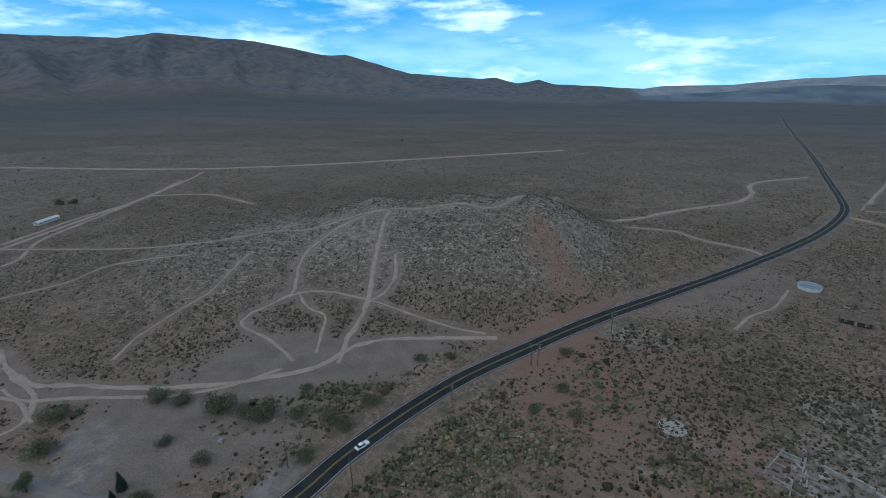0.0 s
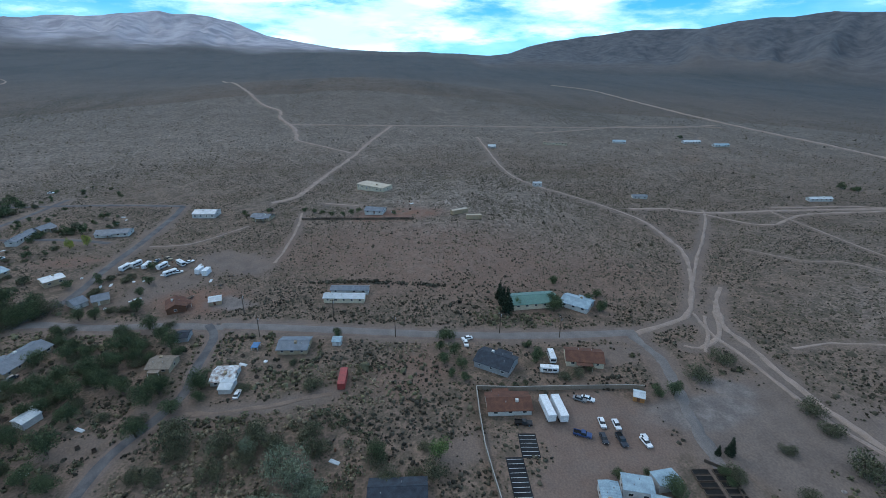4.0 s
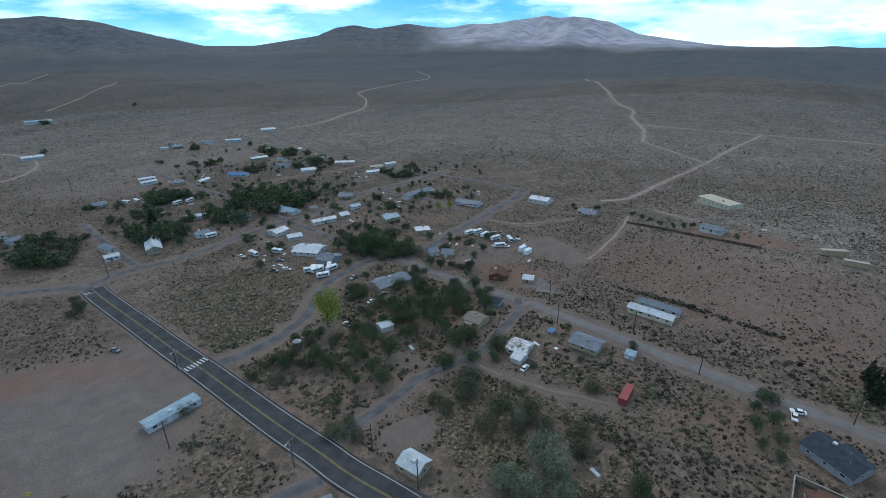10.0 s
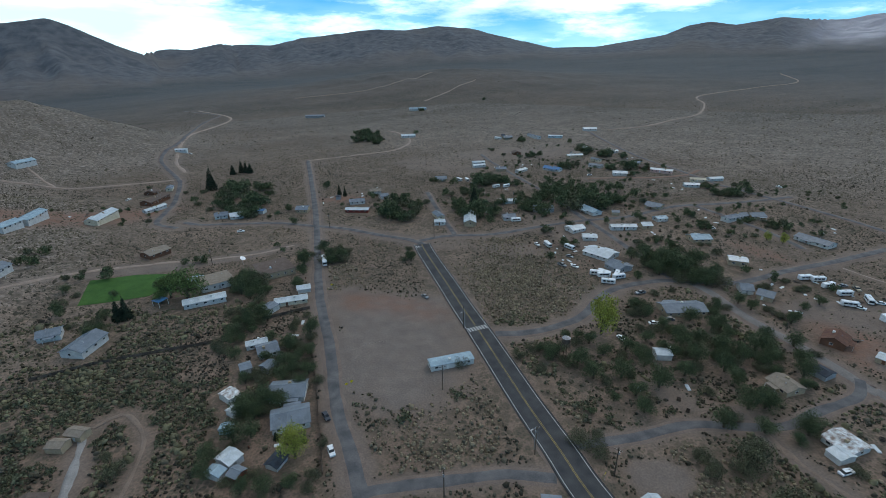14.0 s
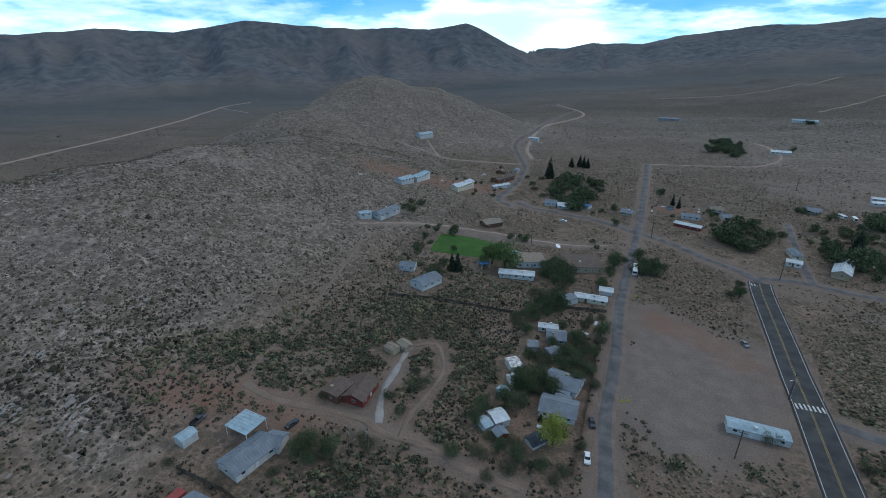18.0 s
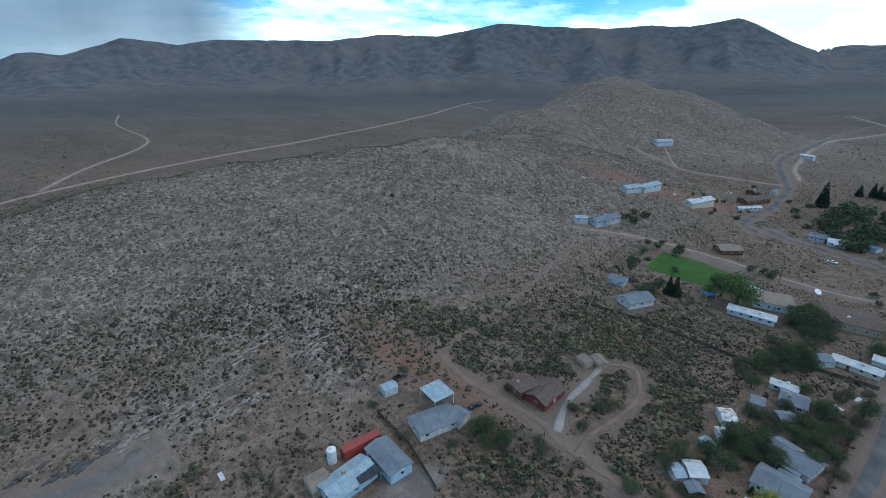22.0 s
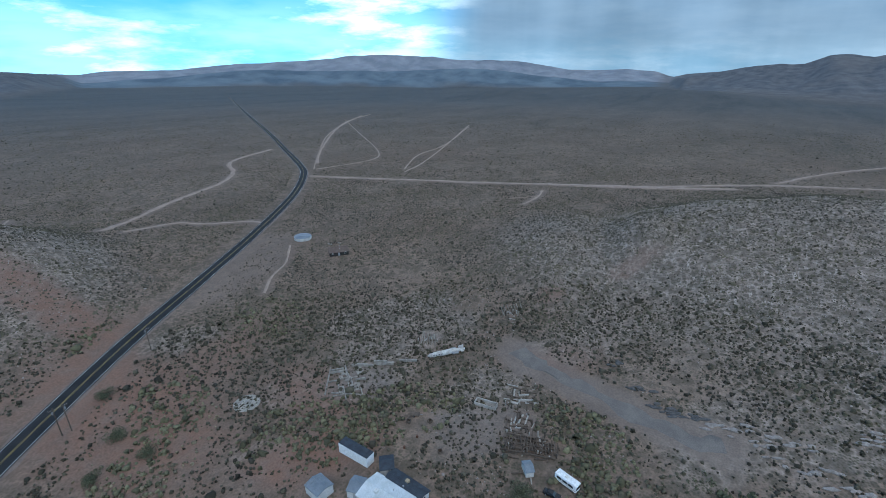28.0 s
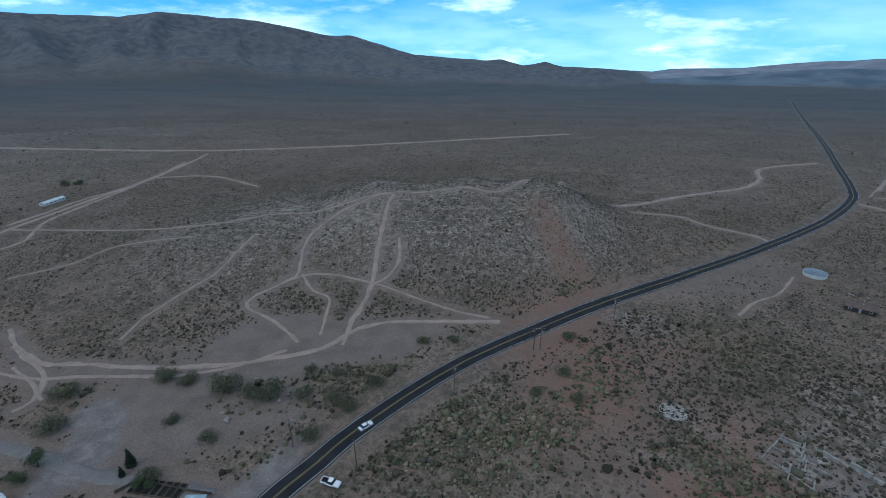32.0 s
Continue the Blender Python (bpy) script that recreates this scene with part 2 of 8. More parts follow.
WALLS = {
    "white": shade("white_siding", (0.5, 0.5, 0.49), (0.4, 0.4, 0.39), 2, 0.7), "tan": shade("tan_siding", (0.36, 0.29, 0.2), (0.29, 0.23, 0.16), 2, 0.8),
    "cream": shade("cream_siding", (0.55, 0.49, 0.38), (0.45, 0.4, 0.3), 2, 0.8), "grey": shade("grey_siding", (0.3, 0.31, 0.32), (0.24, 0.24, 0.25), 2, 0.8),
    "red": shade("red_boards", (0.2, 0.045, 0.035), (0.14, 0.04, 0.035), 2, 0.8), "brown": shade("brown_boards", (0.16, 0.08, 0.05), (0.11, 0.06, 0.04), 2, 0.8),
    "lightblue": shade("pale_blue_siding", (0.34, 0.5, 0.6), (0.28, 0.42, 0.5), 2, 0.7), "pink": shade("pink_siding", (0.5, 0.32, 0.28), (0.42, 0.27, 0.24), 2, 0.7),
    "dark": shade("dark_boards", (0.05, 0.045, 0.04), (0.03, 0.03, 0.03), 1, 0.8), "wood": shade("orange_wood", (0.4, 0.2, 0.06), (0.3, 0.14, 0.05), 1, 0.7),
    "blue": shade("blue_canvas", (0.04, 0.2, 0.5), (0.04, 0.16, 0.4), 1, 0.6),
}
ROOFS = {
    "white": shade("white_metal_roof", (0.52, 0.56, 0.59), (0.4, 0.44, 0.46), 2.5, 0.45, 0.2, 0.05), "bluegrey": shade("grey_blue_roof", (0.165, 0.195, 0.23), (0.12, 0.142, 0.17), 2.5, 0.6, 0.2),
    "slate": shade("slate_shingles", (0.05, 0.06, 0.075), (0.035, 0.04, 0.05), 1.5, 0.85, 0.2), "tan": shade("tan_shingles", (0.25, 0.21, 0.17), (0.19, 0.16, 0.13), 1.5, 0.9, 0.2),
    "cream": shade("cream_roof", (0.5, 0.44, 0.34), (0.42, 0.36, 0.28), 2, 0.8, 0.2), "green": shade("green_metal_roof", (0.1, 0.2, 0.17), (0.08, 0.16, 0.14), 2, 0.5, 0.2),
    "lightblue": shade("pale_blue_roof", (0.3, 0.4, 0.46), (0.21, 0.29, 0.34), 2, 0.5, 0.2), "rust": shade("rusty_brown_roof", (0.095, 0.05, 0.038), (0.14, 0.07, 0.048), 1.8, 0.8, 0.2),
    "brown": shade("brown_shingles", (0.13, 0.1, 0.085), (0.1, 0.075, 0.065), 1.5, 0.9, 0.2), "blue": shade("blue_roof", (0.05, 0.17, 0.36), (0.04, 0.13, 0.28), 1.5, 0.5, 0.2),
    "patch": shade("patched_sheet_roof", (0.66, 0.7, 0.72), (0.22, 0.16, 0.13), 1.6, 0.6, 0.3),
}
CAR = {"white": shade("white_paint", (0.7, 0.72, 0.74), (0.62, 0.64, 0.66), 1, 0.3, 0.3, 0), "grey": shade("grey_paint", (0.2, 0.21, 0.22), (0.17, 0.18, 0.19), 1, 0.3, 0.3, 0),
       "dark": shade("dark_paint", (0.03, 0.035, 0.045), (0.025, 0.03, 0.04), 1, 0.3, 0.3, 0), "black": shade("black_paint", (0.012, 0.012, 0.014), (0.01, 0.01, 0.012), 1, 0.25, 0.3, 0),
       "blue": shade("blue_paint", (0.03, 0.07, 0.2), (0.03, 0.06, 0.16), 1, 0.3, 0.3, 0), "tan": shade("tan_paint", (0.36, 0.28, 0.18), (0.3, 0.24, 0.16), 1, 0.4, 0.3, 0),
       "red": shade("faded_red_paint", (0.3, 0.05, 0.045), (0.22, 0.045, 0.04), 1, 0.6, 0.3)}
GLASS = shade("dark_window_glass", (0.02, 0.025, 0.03), (0.03, 0.035, 0.04), 1, 0.12, 0.5, 0)
TRIM = shade("white_trim", (0.6, 0.6, 0.58), (0.52, 0.52, 0.5), 1, 0.6, 0.3)
RUBBER = shade("tyre_rubber", (0.015, 0.015, 0.015), (0.02, 0.02, 0.02), 1, 0.9, 0.1)
STEEL = shade("dull_steel", (0.35, 0.36, 0.37), (0.25, 0.25, 0.26), 1, 0.5, 0.2, 0.1, 0.6)
TIMBER = shade("weathered_timber", (0.12, 0.095, 0.075), (0.075, 0.06, 0.05), 1, 0.9, 0.1, 0.2, 0, 0.3)
BLEACHED = shade("bleached_timber", (0.3, 0.275, 0.24), (0.2, 0.18, 0.155), 1, 0.9, 0.1, 0.2, 0, 0.3)
CONCRETE = shade("weathered_concrete", (0.36, 0.34, 0.31), (0.26, 0.245, 0.225), 3, 0.9, 0.3)
BLOCK = shade("tan_block_wall", (0.24, 0.2, 0.16), (0.19, 0.16, 0.13), 3, 0.9, 0.3)
ASPHALT = shade("new_asphalt", (0.016, 0.017, 0.019), (0.026, 0.027, 0.029), 6, 0.8, 0.1, 0.1)
ASPHALT_OLD = shade("older_grey_asphalt", (0.04, 0.041, 0.044), (0.066, 0.066, 0.068), 5, 0.85, 0.15, 0.1)
DARK_ROCK = shade("dark_grey_rock", (0.07, 0.07, 0.075), (0.11, 0.105, 0.1), 0.8, 0.95, 0.2, 0.3)
RUIN = shade("stained_old_concrete", (0.3, 0.28, 0.25), (0.17, 0.155, 0.14), 1.5, 0.95, 0.25, 0.2)
WHITE_LINE = shade("white_road_paint", (0.55, 0.55, 0.54), (0.4, 0.4, 0.4), 1.2, 0.7, 0.2)
YELLOW_LINE = shade("yellow_road_paint", (0.3, 0.215, 0.06), (0.2, 0.15, 0.055), 1.2, 0.7, 0.2)
YELLOW_SIGN = shade("yellow_sign_paint", (0.65, 0.5, 0.02), (0.6, 0.45, 0.02), 1, 0.5, 0.3)
WAYS = {"packed": shade("packed_grey_dirt", (0.19, 0.172, 0.163), (0.148, 0.135, 0.129), 5, 0.95, 0.3), "dull": shade("dull_brown_dirt", (0.2, 0.15, 0.12), (0.155, 0.118, 0.095), 5, 0.95, 0.3), "worn": shade("worn_grey_asphalt", (0.135, 0.13, 0.13), (0.075, 0.075, 0.08), 5, 0.9, 0.25), "dirt": shade("bare_track_dirt", (0.295, 0.23, 0.19), (0.235, 0.182, 0.15), 5, 0.95, 0.3), "verge": shade("trodden_verge_dirt", (0.18, 0.138, 0.116), (0.14, 0.108, 0.092), 5, 0.95, 0.3),
        "gravel": shade("grey_gravel", (0.165, 0.148, 0.136), (0.125, 0.113, 0.105), 5, 0.95, 0.3), "gravel_pale": shade("pale_gravel", (0.29, 0.275, 0.265), (0.23, 0.22, 0.212), 4, 0.95, 0.3),
        "dirt_red": shade("reddish_dirt", (0.21, 0.128, 0.093), (0.165, 0.105, 0.08), 5, 0.95, 0.3)}
BARK = shade("grey_bark", (0.1, 0.08, 0.065), (0.07, 0.055, 0.045), 0.6, 0.95, 0.08, 0.3)
LEAVES = {"tree": shade("dusty_green_leaves", (0.088, 0.112, 0.056), (0.056, 0.076, 0.04), 2.5, 0.8, 0.3, 0, 0, 0.5, True), "bush": shade("grey_green_leaves", (0.112, 0.117, 0.07), (0.076, 0.081, 0.052), 2.5, 0.85, 0.3, 0, 0, 0.5, True),
          "pale_tree": shade("pale_green_leaves", (0.17, 0.19, 0.13), (0.12, 0.14, 0.095), 2.5, 0.8, 0.3, 0, 0, 0.45, True), "green_tree": shade("fresh_green_leaves", (0.11, 0.16, 0.055), (0.08, 0.12, 0.045), 2.5, 0.75, 0.3, 0, 0, 0.45, True),
          "yellow_tree": shade("yellow_green_leaves", (0.3, 0.31, 0.06), (0.21, 0.235, 0.05), 2.5, 0.75, 0.3, 0, 0, 0.4, True), "cypress": shade("dark_conifer_needles", (0.03, 0.043, 0.027), (0.022, 0.033, 0.022), 2, 0.85, 0.2, 0, 0, 0.4, True)}
HULL = shade("weathered_hull_paint", (0.5, 0.5, 0.49), (0.3, 0.28, 0.26), 1.4, 0.6, 0.25)
SCRUB = shade("desert_scrub", (0.082, 0.074, 0.05), (0.06, 0.054, 0.043), 45, 0.95, 0.3, 0, 0, 0.5, True)
OLIVE = shade("olive_brush_twigs", (0.135, 0.125, 0.074), (0.095, 0.09, 0.058), 8, 0.95, 0.3, 0, 0, 0.5, True)
SCRUB_STRAW = shade("straw_scrub", (0.205, 0.168, 0.115), (0.15, 0.123, 0.085), 6, 0.95, 0.3, 0, 0, 0.4, True)
GRASS = shade("watered_lawn", (0.05, 0.11, 0.025), (0.035, 0.085, 0.02), 5, 0.9, 0.3)
ROCK = shade("pale_rock", (0.29, 0.26, 0.24), (0.19, 0.17, 0.158), 1.2, 0.95, 0.2, 0.3)


def soil_material():
    """Desert soil: tan ground with stony, red and bare patches; dark specks of low growth; streaked rock on the ranges;
    distance haze painted in as blue tints.
    """
    m = bpy.data.materials.new("desert_soil"); m.use_nodes = True
    n, l = m.node_tree.nodes, m.node_tree.links
    b = n["Principled BSDF"]; b.inputs["Roughness"].default_value, b.inputs["Specular IOR Level"].default_value = 0.95, 0.1
    geo = n.new("ShaderNodeNewGeometry"); pos = geo.outputs["Position"]
    zone = n.new("ShaderNodeVertexColor"); zone.layer_name = "zone"
    zs = n.new("ShaderNodeSeparateColor"); l.new(zone.outputs["Color"], zs.inputs[0])
    rock = n.new("ShaderNodeVertexColor"); rock.layer_name = "rock"
    rs = n.new("ShaderNodeSeparateColor"); l.new(rock.outputs["Color"], rs.inputs[0])
    blue = n.new("ShaderNodeVertexColor"); blue.layer_name = "haze_growth"
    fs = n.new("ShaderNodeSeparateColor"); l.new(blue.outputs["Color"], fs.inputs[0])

    def tex(scale, detail=4, vec=pos):
        t = n.new("ShaderNodeTexNoise"); t.inputs["Scale"].default_value, t.inputs["Detail"].default_value = scale, detail
        l.new(vec, t.inputs["Vector"]); return t.outputs["Fac"]

    def span(v, a, b2, c=0.0, d=1.0):
        r = n.new("ShaderNodeMapRange"); r.inputs[1].default_value, r.inputs[2].default_value, r.inputs[3].default_value, r.inputs[4].default_value = a, b2, c, d
        l.new(v, r.inputs[0]); return r.outputs[0]

    def blend(f, c1, c2):
        x = n.new("ShaderNodeMix"); x.data_type = "RGBA"
        l.new(f, x.inputs[0])
        for k, c in ((6, c1), (7, c2)):
            if isinstance(c, tuple): x.inputs[k].default_value = (*c, 1)
            else: l.new(c, x.inputs[k])
        return x.outputs[2]

    def mul(a, c):
        x = n.new("ShaderNodeMath"); x.operation = "MULTIPLY"
        for k, v in ((0, a), (1, c)):
            if isinstance(v, float): x.inputs[k].default_value = v
            else: l.new(v, x.inputs[k])
        return x.outputs[0]

    col = blend(span(tex(1 / 90), 0.35, 0.65), (0.163, 0.115, 0.09), (0.212, 0.15, 0.116))
    col = blend(mul(span(tex(1 / 14), 0.5, 0.72), 0.55), col, (0.115, 0.086, 0.069))
    col = blend(mul(span(tex(1 / 230), 0.5, 0.7), 0.5), col, (0.198, 0.126, 0.093))
    # stony ground on the hills, with thin ribs of bedded rock
    stone = blend(span(tex(1 / 2.6, 7), 0.4, 0.68), (0.182, 0.142, 0.12), (0.33, 0.268, 0.234))
    bed = n.new("ShaderNodeMapping"); bed.inputs["Rotation"].default_value, bed.inputs["Scale"].default_value = (0, 0, 1.25), (0.16, 1.0, 0.4); l.new(pos, bed.inputs["Vector"])
    ribs = mul(span(tex(1 / 1.3, 5, bed.outputs[0]), 0.56, 0.68), span(tex(1 / 26, 3), 0.46, 0.6))
    stone = blend(ribs, stone, (0.45, 0.38, 0.34))
    col = blend(mul(zs.outputs[2], 0.85), col, stone)
    # distance haze painted into the far plain's soil as a blue-grey cast
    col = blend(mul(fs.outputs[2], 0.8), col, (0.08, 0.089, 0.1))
    drift = n.new("ShaderNodeMapping"); drift.inputs["Rotation"].default_value, drift.inputs["Scale"].default_value = (0, 0, 0.45), (0.3, 1.3, 1); l.new(pos, drift.inputs["Vector"])
    # low growth between the larger shrubs: tufts, clumps and bands along the slope of the plain
    vor = n.new("ShaderNodeTexVoronoi"); vor.inputs["Scale"].default_value = 0.5; l.new(pos, vor.inputs["Vector"])
    spot = span(vor.outputs["Distance"], 0.6, 0.34)
    v2 = n.new("ShaderNodeTexVoronoi"); v2.inputs["Scale"].default_value = 0.17; l.new(pos, v2.inputs["Vector"])
    spot2 = span(v2.outputs["Distance"], 0.5, 0.25)
    v3 = n.new("ShaderNodeTexVoronoi"); v3.inputs["Scale"].default_value = 1.1; l.new(pos, v3.inputs["Vector"])
    tuft = mul(span(v3.outputs["Distance"], 0.56, 0.26), span(tex(1 / 11), 0.36, 0.6, 0.25, 1.0))
    mx = n.new("ShaderNodeMath"); mx.operation = "MAXIMUM"; l.new(mul(spot, span(tex(1 / 25), 0.35, 0.6, 0.25, 1.0)), mx.inputs[0]); l.new(mul(spot2, 0.8), mx.inputs[1])
    inv = n.new("ShaderNodeMath"); inv.operation = "SUBTRACT"; inv.inputs[0].default_value = 1.0; l.new(zs.outputs[0], inv.inputs[1])
    col = blend(mul(tuft, inv.outputs[0]), col, blend(tex(1 / 2.0, 2), (0.13, 0.112, 0.075), (0.06, 0.052, 0.04)))
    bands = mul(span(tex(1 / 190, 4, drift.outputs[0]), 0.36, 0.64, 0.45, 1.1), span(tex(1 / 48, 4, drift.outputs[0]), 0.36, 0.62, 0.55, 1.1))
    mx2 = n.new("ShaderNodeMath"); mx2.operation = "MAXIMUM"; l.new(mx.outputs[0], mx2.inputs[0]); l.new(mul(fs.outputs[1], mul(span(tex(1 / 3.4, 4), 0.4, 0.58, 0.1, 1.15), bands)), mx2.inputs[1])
    # far growth gets the same painted haze tint
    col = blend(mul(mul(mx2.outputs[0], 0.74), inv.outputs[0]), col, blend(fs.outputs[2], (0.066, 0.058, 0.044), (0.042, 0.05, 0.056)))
    # bare and red soil
    col = blend(mul(zs.outputs[0], span(tex(1 / 7), 0.25, 0.6, 0.75, 1.0)), col, blend(span(tex(1 / 9), 0.4, 0.65), (0.172, 0.134, 0.114), (0.136, 0.108, 0.094)))
    col = blend(mul(zs.outputs[1], span(tex(1 / 6), 0.3, 0.6, 0.4, 0.95)), col, (0.185, 0.105, 0.076))
    col = blend(rs.outputs[2], col, blend(span(tex(1 / 5), 0.4, 0.65), (0.147, 0.123, 0.112), (0.209, 0.176, 0.162)))
    # rock of the ranges, streaked down the slopes, with distance haze in its colours
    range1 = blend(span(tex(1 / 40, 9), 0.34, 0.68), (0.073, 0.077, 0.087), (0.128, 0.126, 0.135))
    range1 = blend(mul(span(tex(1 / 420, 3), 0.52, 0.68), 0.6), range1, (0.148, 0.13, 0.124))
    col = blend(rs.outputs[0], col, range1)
    # paler and bluer rock colours paint haze onto the farthest ranges
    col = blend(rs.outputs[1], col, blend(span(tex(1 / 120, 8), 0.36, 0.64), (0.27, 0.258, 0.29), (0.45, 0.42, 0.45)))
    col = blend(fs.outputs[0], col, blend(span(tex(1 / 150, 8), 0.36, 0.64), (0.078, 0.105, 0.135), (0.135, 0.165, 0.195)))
    g = span(tex(1 / 0.6, 3), 0.3, 0.7, 0.82, 1.15)
    cool = n.new("ShaderNodeVectorMath"); cool.operation = "MULTIPLY"; cool.inputs[1].default_value = (0.955, 0.985, 0.99); l.new(col, cool.inputs[0])
    sc = n.new("ShaderNodeVectorMath"); sc.operation = "SCALE"; l.new(cool.outputs[0], sc.inputs[0]); l.new(g, sc.inputs["Scale"])
    l.new(sc.outputs[0], b.inputs["Base Color"])
    bp = n.new("ShaderNodeBump"); bp.inputs["Strength"].default_value, bp.inputs["Distance"].default_value = 0.5, 0.25
    l.new(tex(1 / 1.1, 4), bp.inputs["Height"])
    crag = n.new("ShaderNodeBump"); crag.inputs["Distance"].default_value = 9
    l.new(rs.outputs[0], crag.inputs["Strength"]); l.new(tex(1 / 55, 10), crag.inputs["Height"])
    l.new(bp.outputs[0], crag.inputs["Normal"]); l.new(crag.outputs[0], b.inputs["Normal"])
    return m


# ---- builders ----
def mesh_of(name, verts, faces, mats=(), smooth=False):
    """A mesh from arrays of corners and of equal-sided faces."""
    v, f = np.asarray(verts, np.float32), np.asarray(faces, np.int32)
    me = bpy.data.meshes.new(name)
    me.vertices.add(len(v)); me.vertices.foreach_set("co", v.ravel())
    me.loops.add(f.size); me.loops.foreach_set("vertex_index", f.ravel())
    me.polygons.add(len(f)); me.polygons.foreach_set("loop_start", np.arange(0, f.size, f.shape[1], dtype=np.int32))
    me.update(calc_edges=True)
    if smooth: me.polygons.foreach_set("use_smooth", np.ones(len(f), bool))
    for m in mats: me.materials.append(m)
    return me


def box(bm, x0, y0, z0, x1, y1, z1, turn=0.0, bevel=0.0):
    m = Matrix.Translation(((x0 + x1) / 2, (y0 + y1) / 2, (z0 + z1) / 2)) @ Matrix.Rotation(turn, 4, "Z") @ Matrix.Diagonal((x1 - x0, y1 - y0, z1 - z0, 1))
    r = bmesh.ops.create_cube(bm, size=1, matrix=m)
    if bevel:
        es = list({e for v in r["verts"] for e in v.link_edges})
        bmesh.ops.bevel(bm, geom=es, offset=bevel, segments=1, affect="EDGES")


def cyl(bm, r0, r1, p0, p1, seg=8):
    p0, p1 = Vector(p0), Vector(p1); d = p1 - p0
    m = Matrix.Translation((p0 + p1) / 2) @ d.to_track_quat("Z", "Y").to_matrix().to_4x4()
    bmesh.ops.create_cone(bm, cap_ends=True, segments=seg, radius1=r0, radius2=r1, depth=d.length, matrix=m)


def prism(bm, outline, x0, x1):
    """Pushes an outline of (y, z) corners from x0 to x1."""
    a, c = [bm.verts.new((x0, y, z)) for y, z in outline], [bm.verts.new((x1, y, z)) for y, z in outline]
    bm.faces.new(a[::-1]); bm.faces.new(c)
    for i in range(len(a)):
        j = (i + 1) % len(a); bm.faces.new((a[i], a[j], c[j], c[i]))


def part(name, bm, material, parent, label=""):
    me = bpy.data.meshes.new(name); bmesh.ops.recalc_face_normals(bm, faces=bm.faces[:]); bm.to_mesh(me); bm.free(); me.materials.append(material)
    ob = new(name, me); ob.parent = parent
    return tagged(ob, label)


def shared(name, me, parent, m=None):
    ob = new(name, me); ob.parent = parent
    if m: ob.matrix_basis = m
    return ob


def ground_z(x, y): return float(terrain(np.array([x]), np.array([y]))[0])


CLEAR = np.zeros((1000, 1000), bool)  # 2 m cells that carry no shrubs
def clear(x, y, r):
    i, j, k = int((x + 1000) // 2), int((y + 1000) // 2), max(0, int(r / 2 + 0.5))
    if 10 < i < 990 and 10 < j < 990: CLEAR[max(0, i - k):i + k + 1, max(0, j - k):j + k + 1] = True


TRACKS = np.zeros((1000, 1000), np.float32)  # how trodden the soil is, in 2 m cells
def smooth_line(points, step=3.0):
    p = [Vector(q) for q in points]; p = [2 * p[0] - p[1]] + p + [2 * p[-1] - p[-2]]
    out = []
    for a, b, c, d in zip(p, p[1:], p[2:], p[3:]):
        far = max(1.0, min(b.length, c.length) / 250)
        n = max(1, int((c - b).length / (step * far)))
        for i in range(n):
            t = i / n
            out.append(0.5 * (2 * b + (c - a) * t + (2 * a - 5 * b + 4 * c - d) * t * t + (3 * b - a - 3 * c + d) * t ** 3))
    out.append(p[-2])
    return np.array(out)


def strip(name, line, left, right, lift, material, ragged=0.0, seed=0):
    """A band along a line, from left to right of it in metres, draped on the ground."""
    d = np.gradient(line, axis=0); d /= np.linalg.norm(d, axis=1)[:, None] + 1e-9
    nrm = np.stack([d[:, 1], -d[:, 0]], 1)
    rng = np.random.RandomState(seed + 7)
    wide = np.max(abs(right - left)) > 1
    k = 6 if wide else 2
    rows = []
    for i in range(k):
        o = left + (right - left) * i / (k - 1) + np.zeros(len(line))
        if ragged and i in (0, 1, k - 2, k - 1): o = o + ragged * (fbm(line[:, 0] + i * 77, line[:, 1], 6, 3, seed) - 0.5) * 2
        q = line + nrm * o[:, None]; far = np.hypot(q[:, 0], q[:, 1])
        sink = 0.35 + 0.0012 * far if wide and ragged > 0.3 and i in (0, k - 1) else 0.0
        rows.append(np.stack([q[:, 0], q[:, 1], terrain(q[:, 0], q[:, 1]) + lift - sink + 0.0005 * far * (far > 150)], 1))
    v = np.stack(rows, 1).reshape(-1, 3); m = len(line)
    i, j = np.meshgrid(np.arange(m - 1), np.arange(k - 1), indexing="ij")
    f = np.stack([i * k + j, (i + 1) * k + j, (i + 1) * k + j + 1, i * k + j + 1], -1).reshape(-1, 4)
    return new(name, mesh_of(name, v, f[:, ::-1], (material,), True))


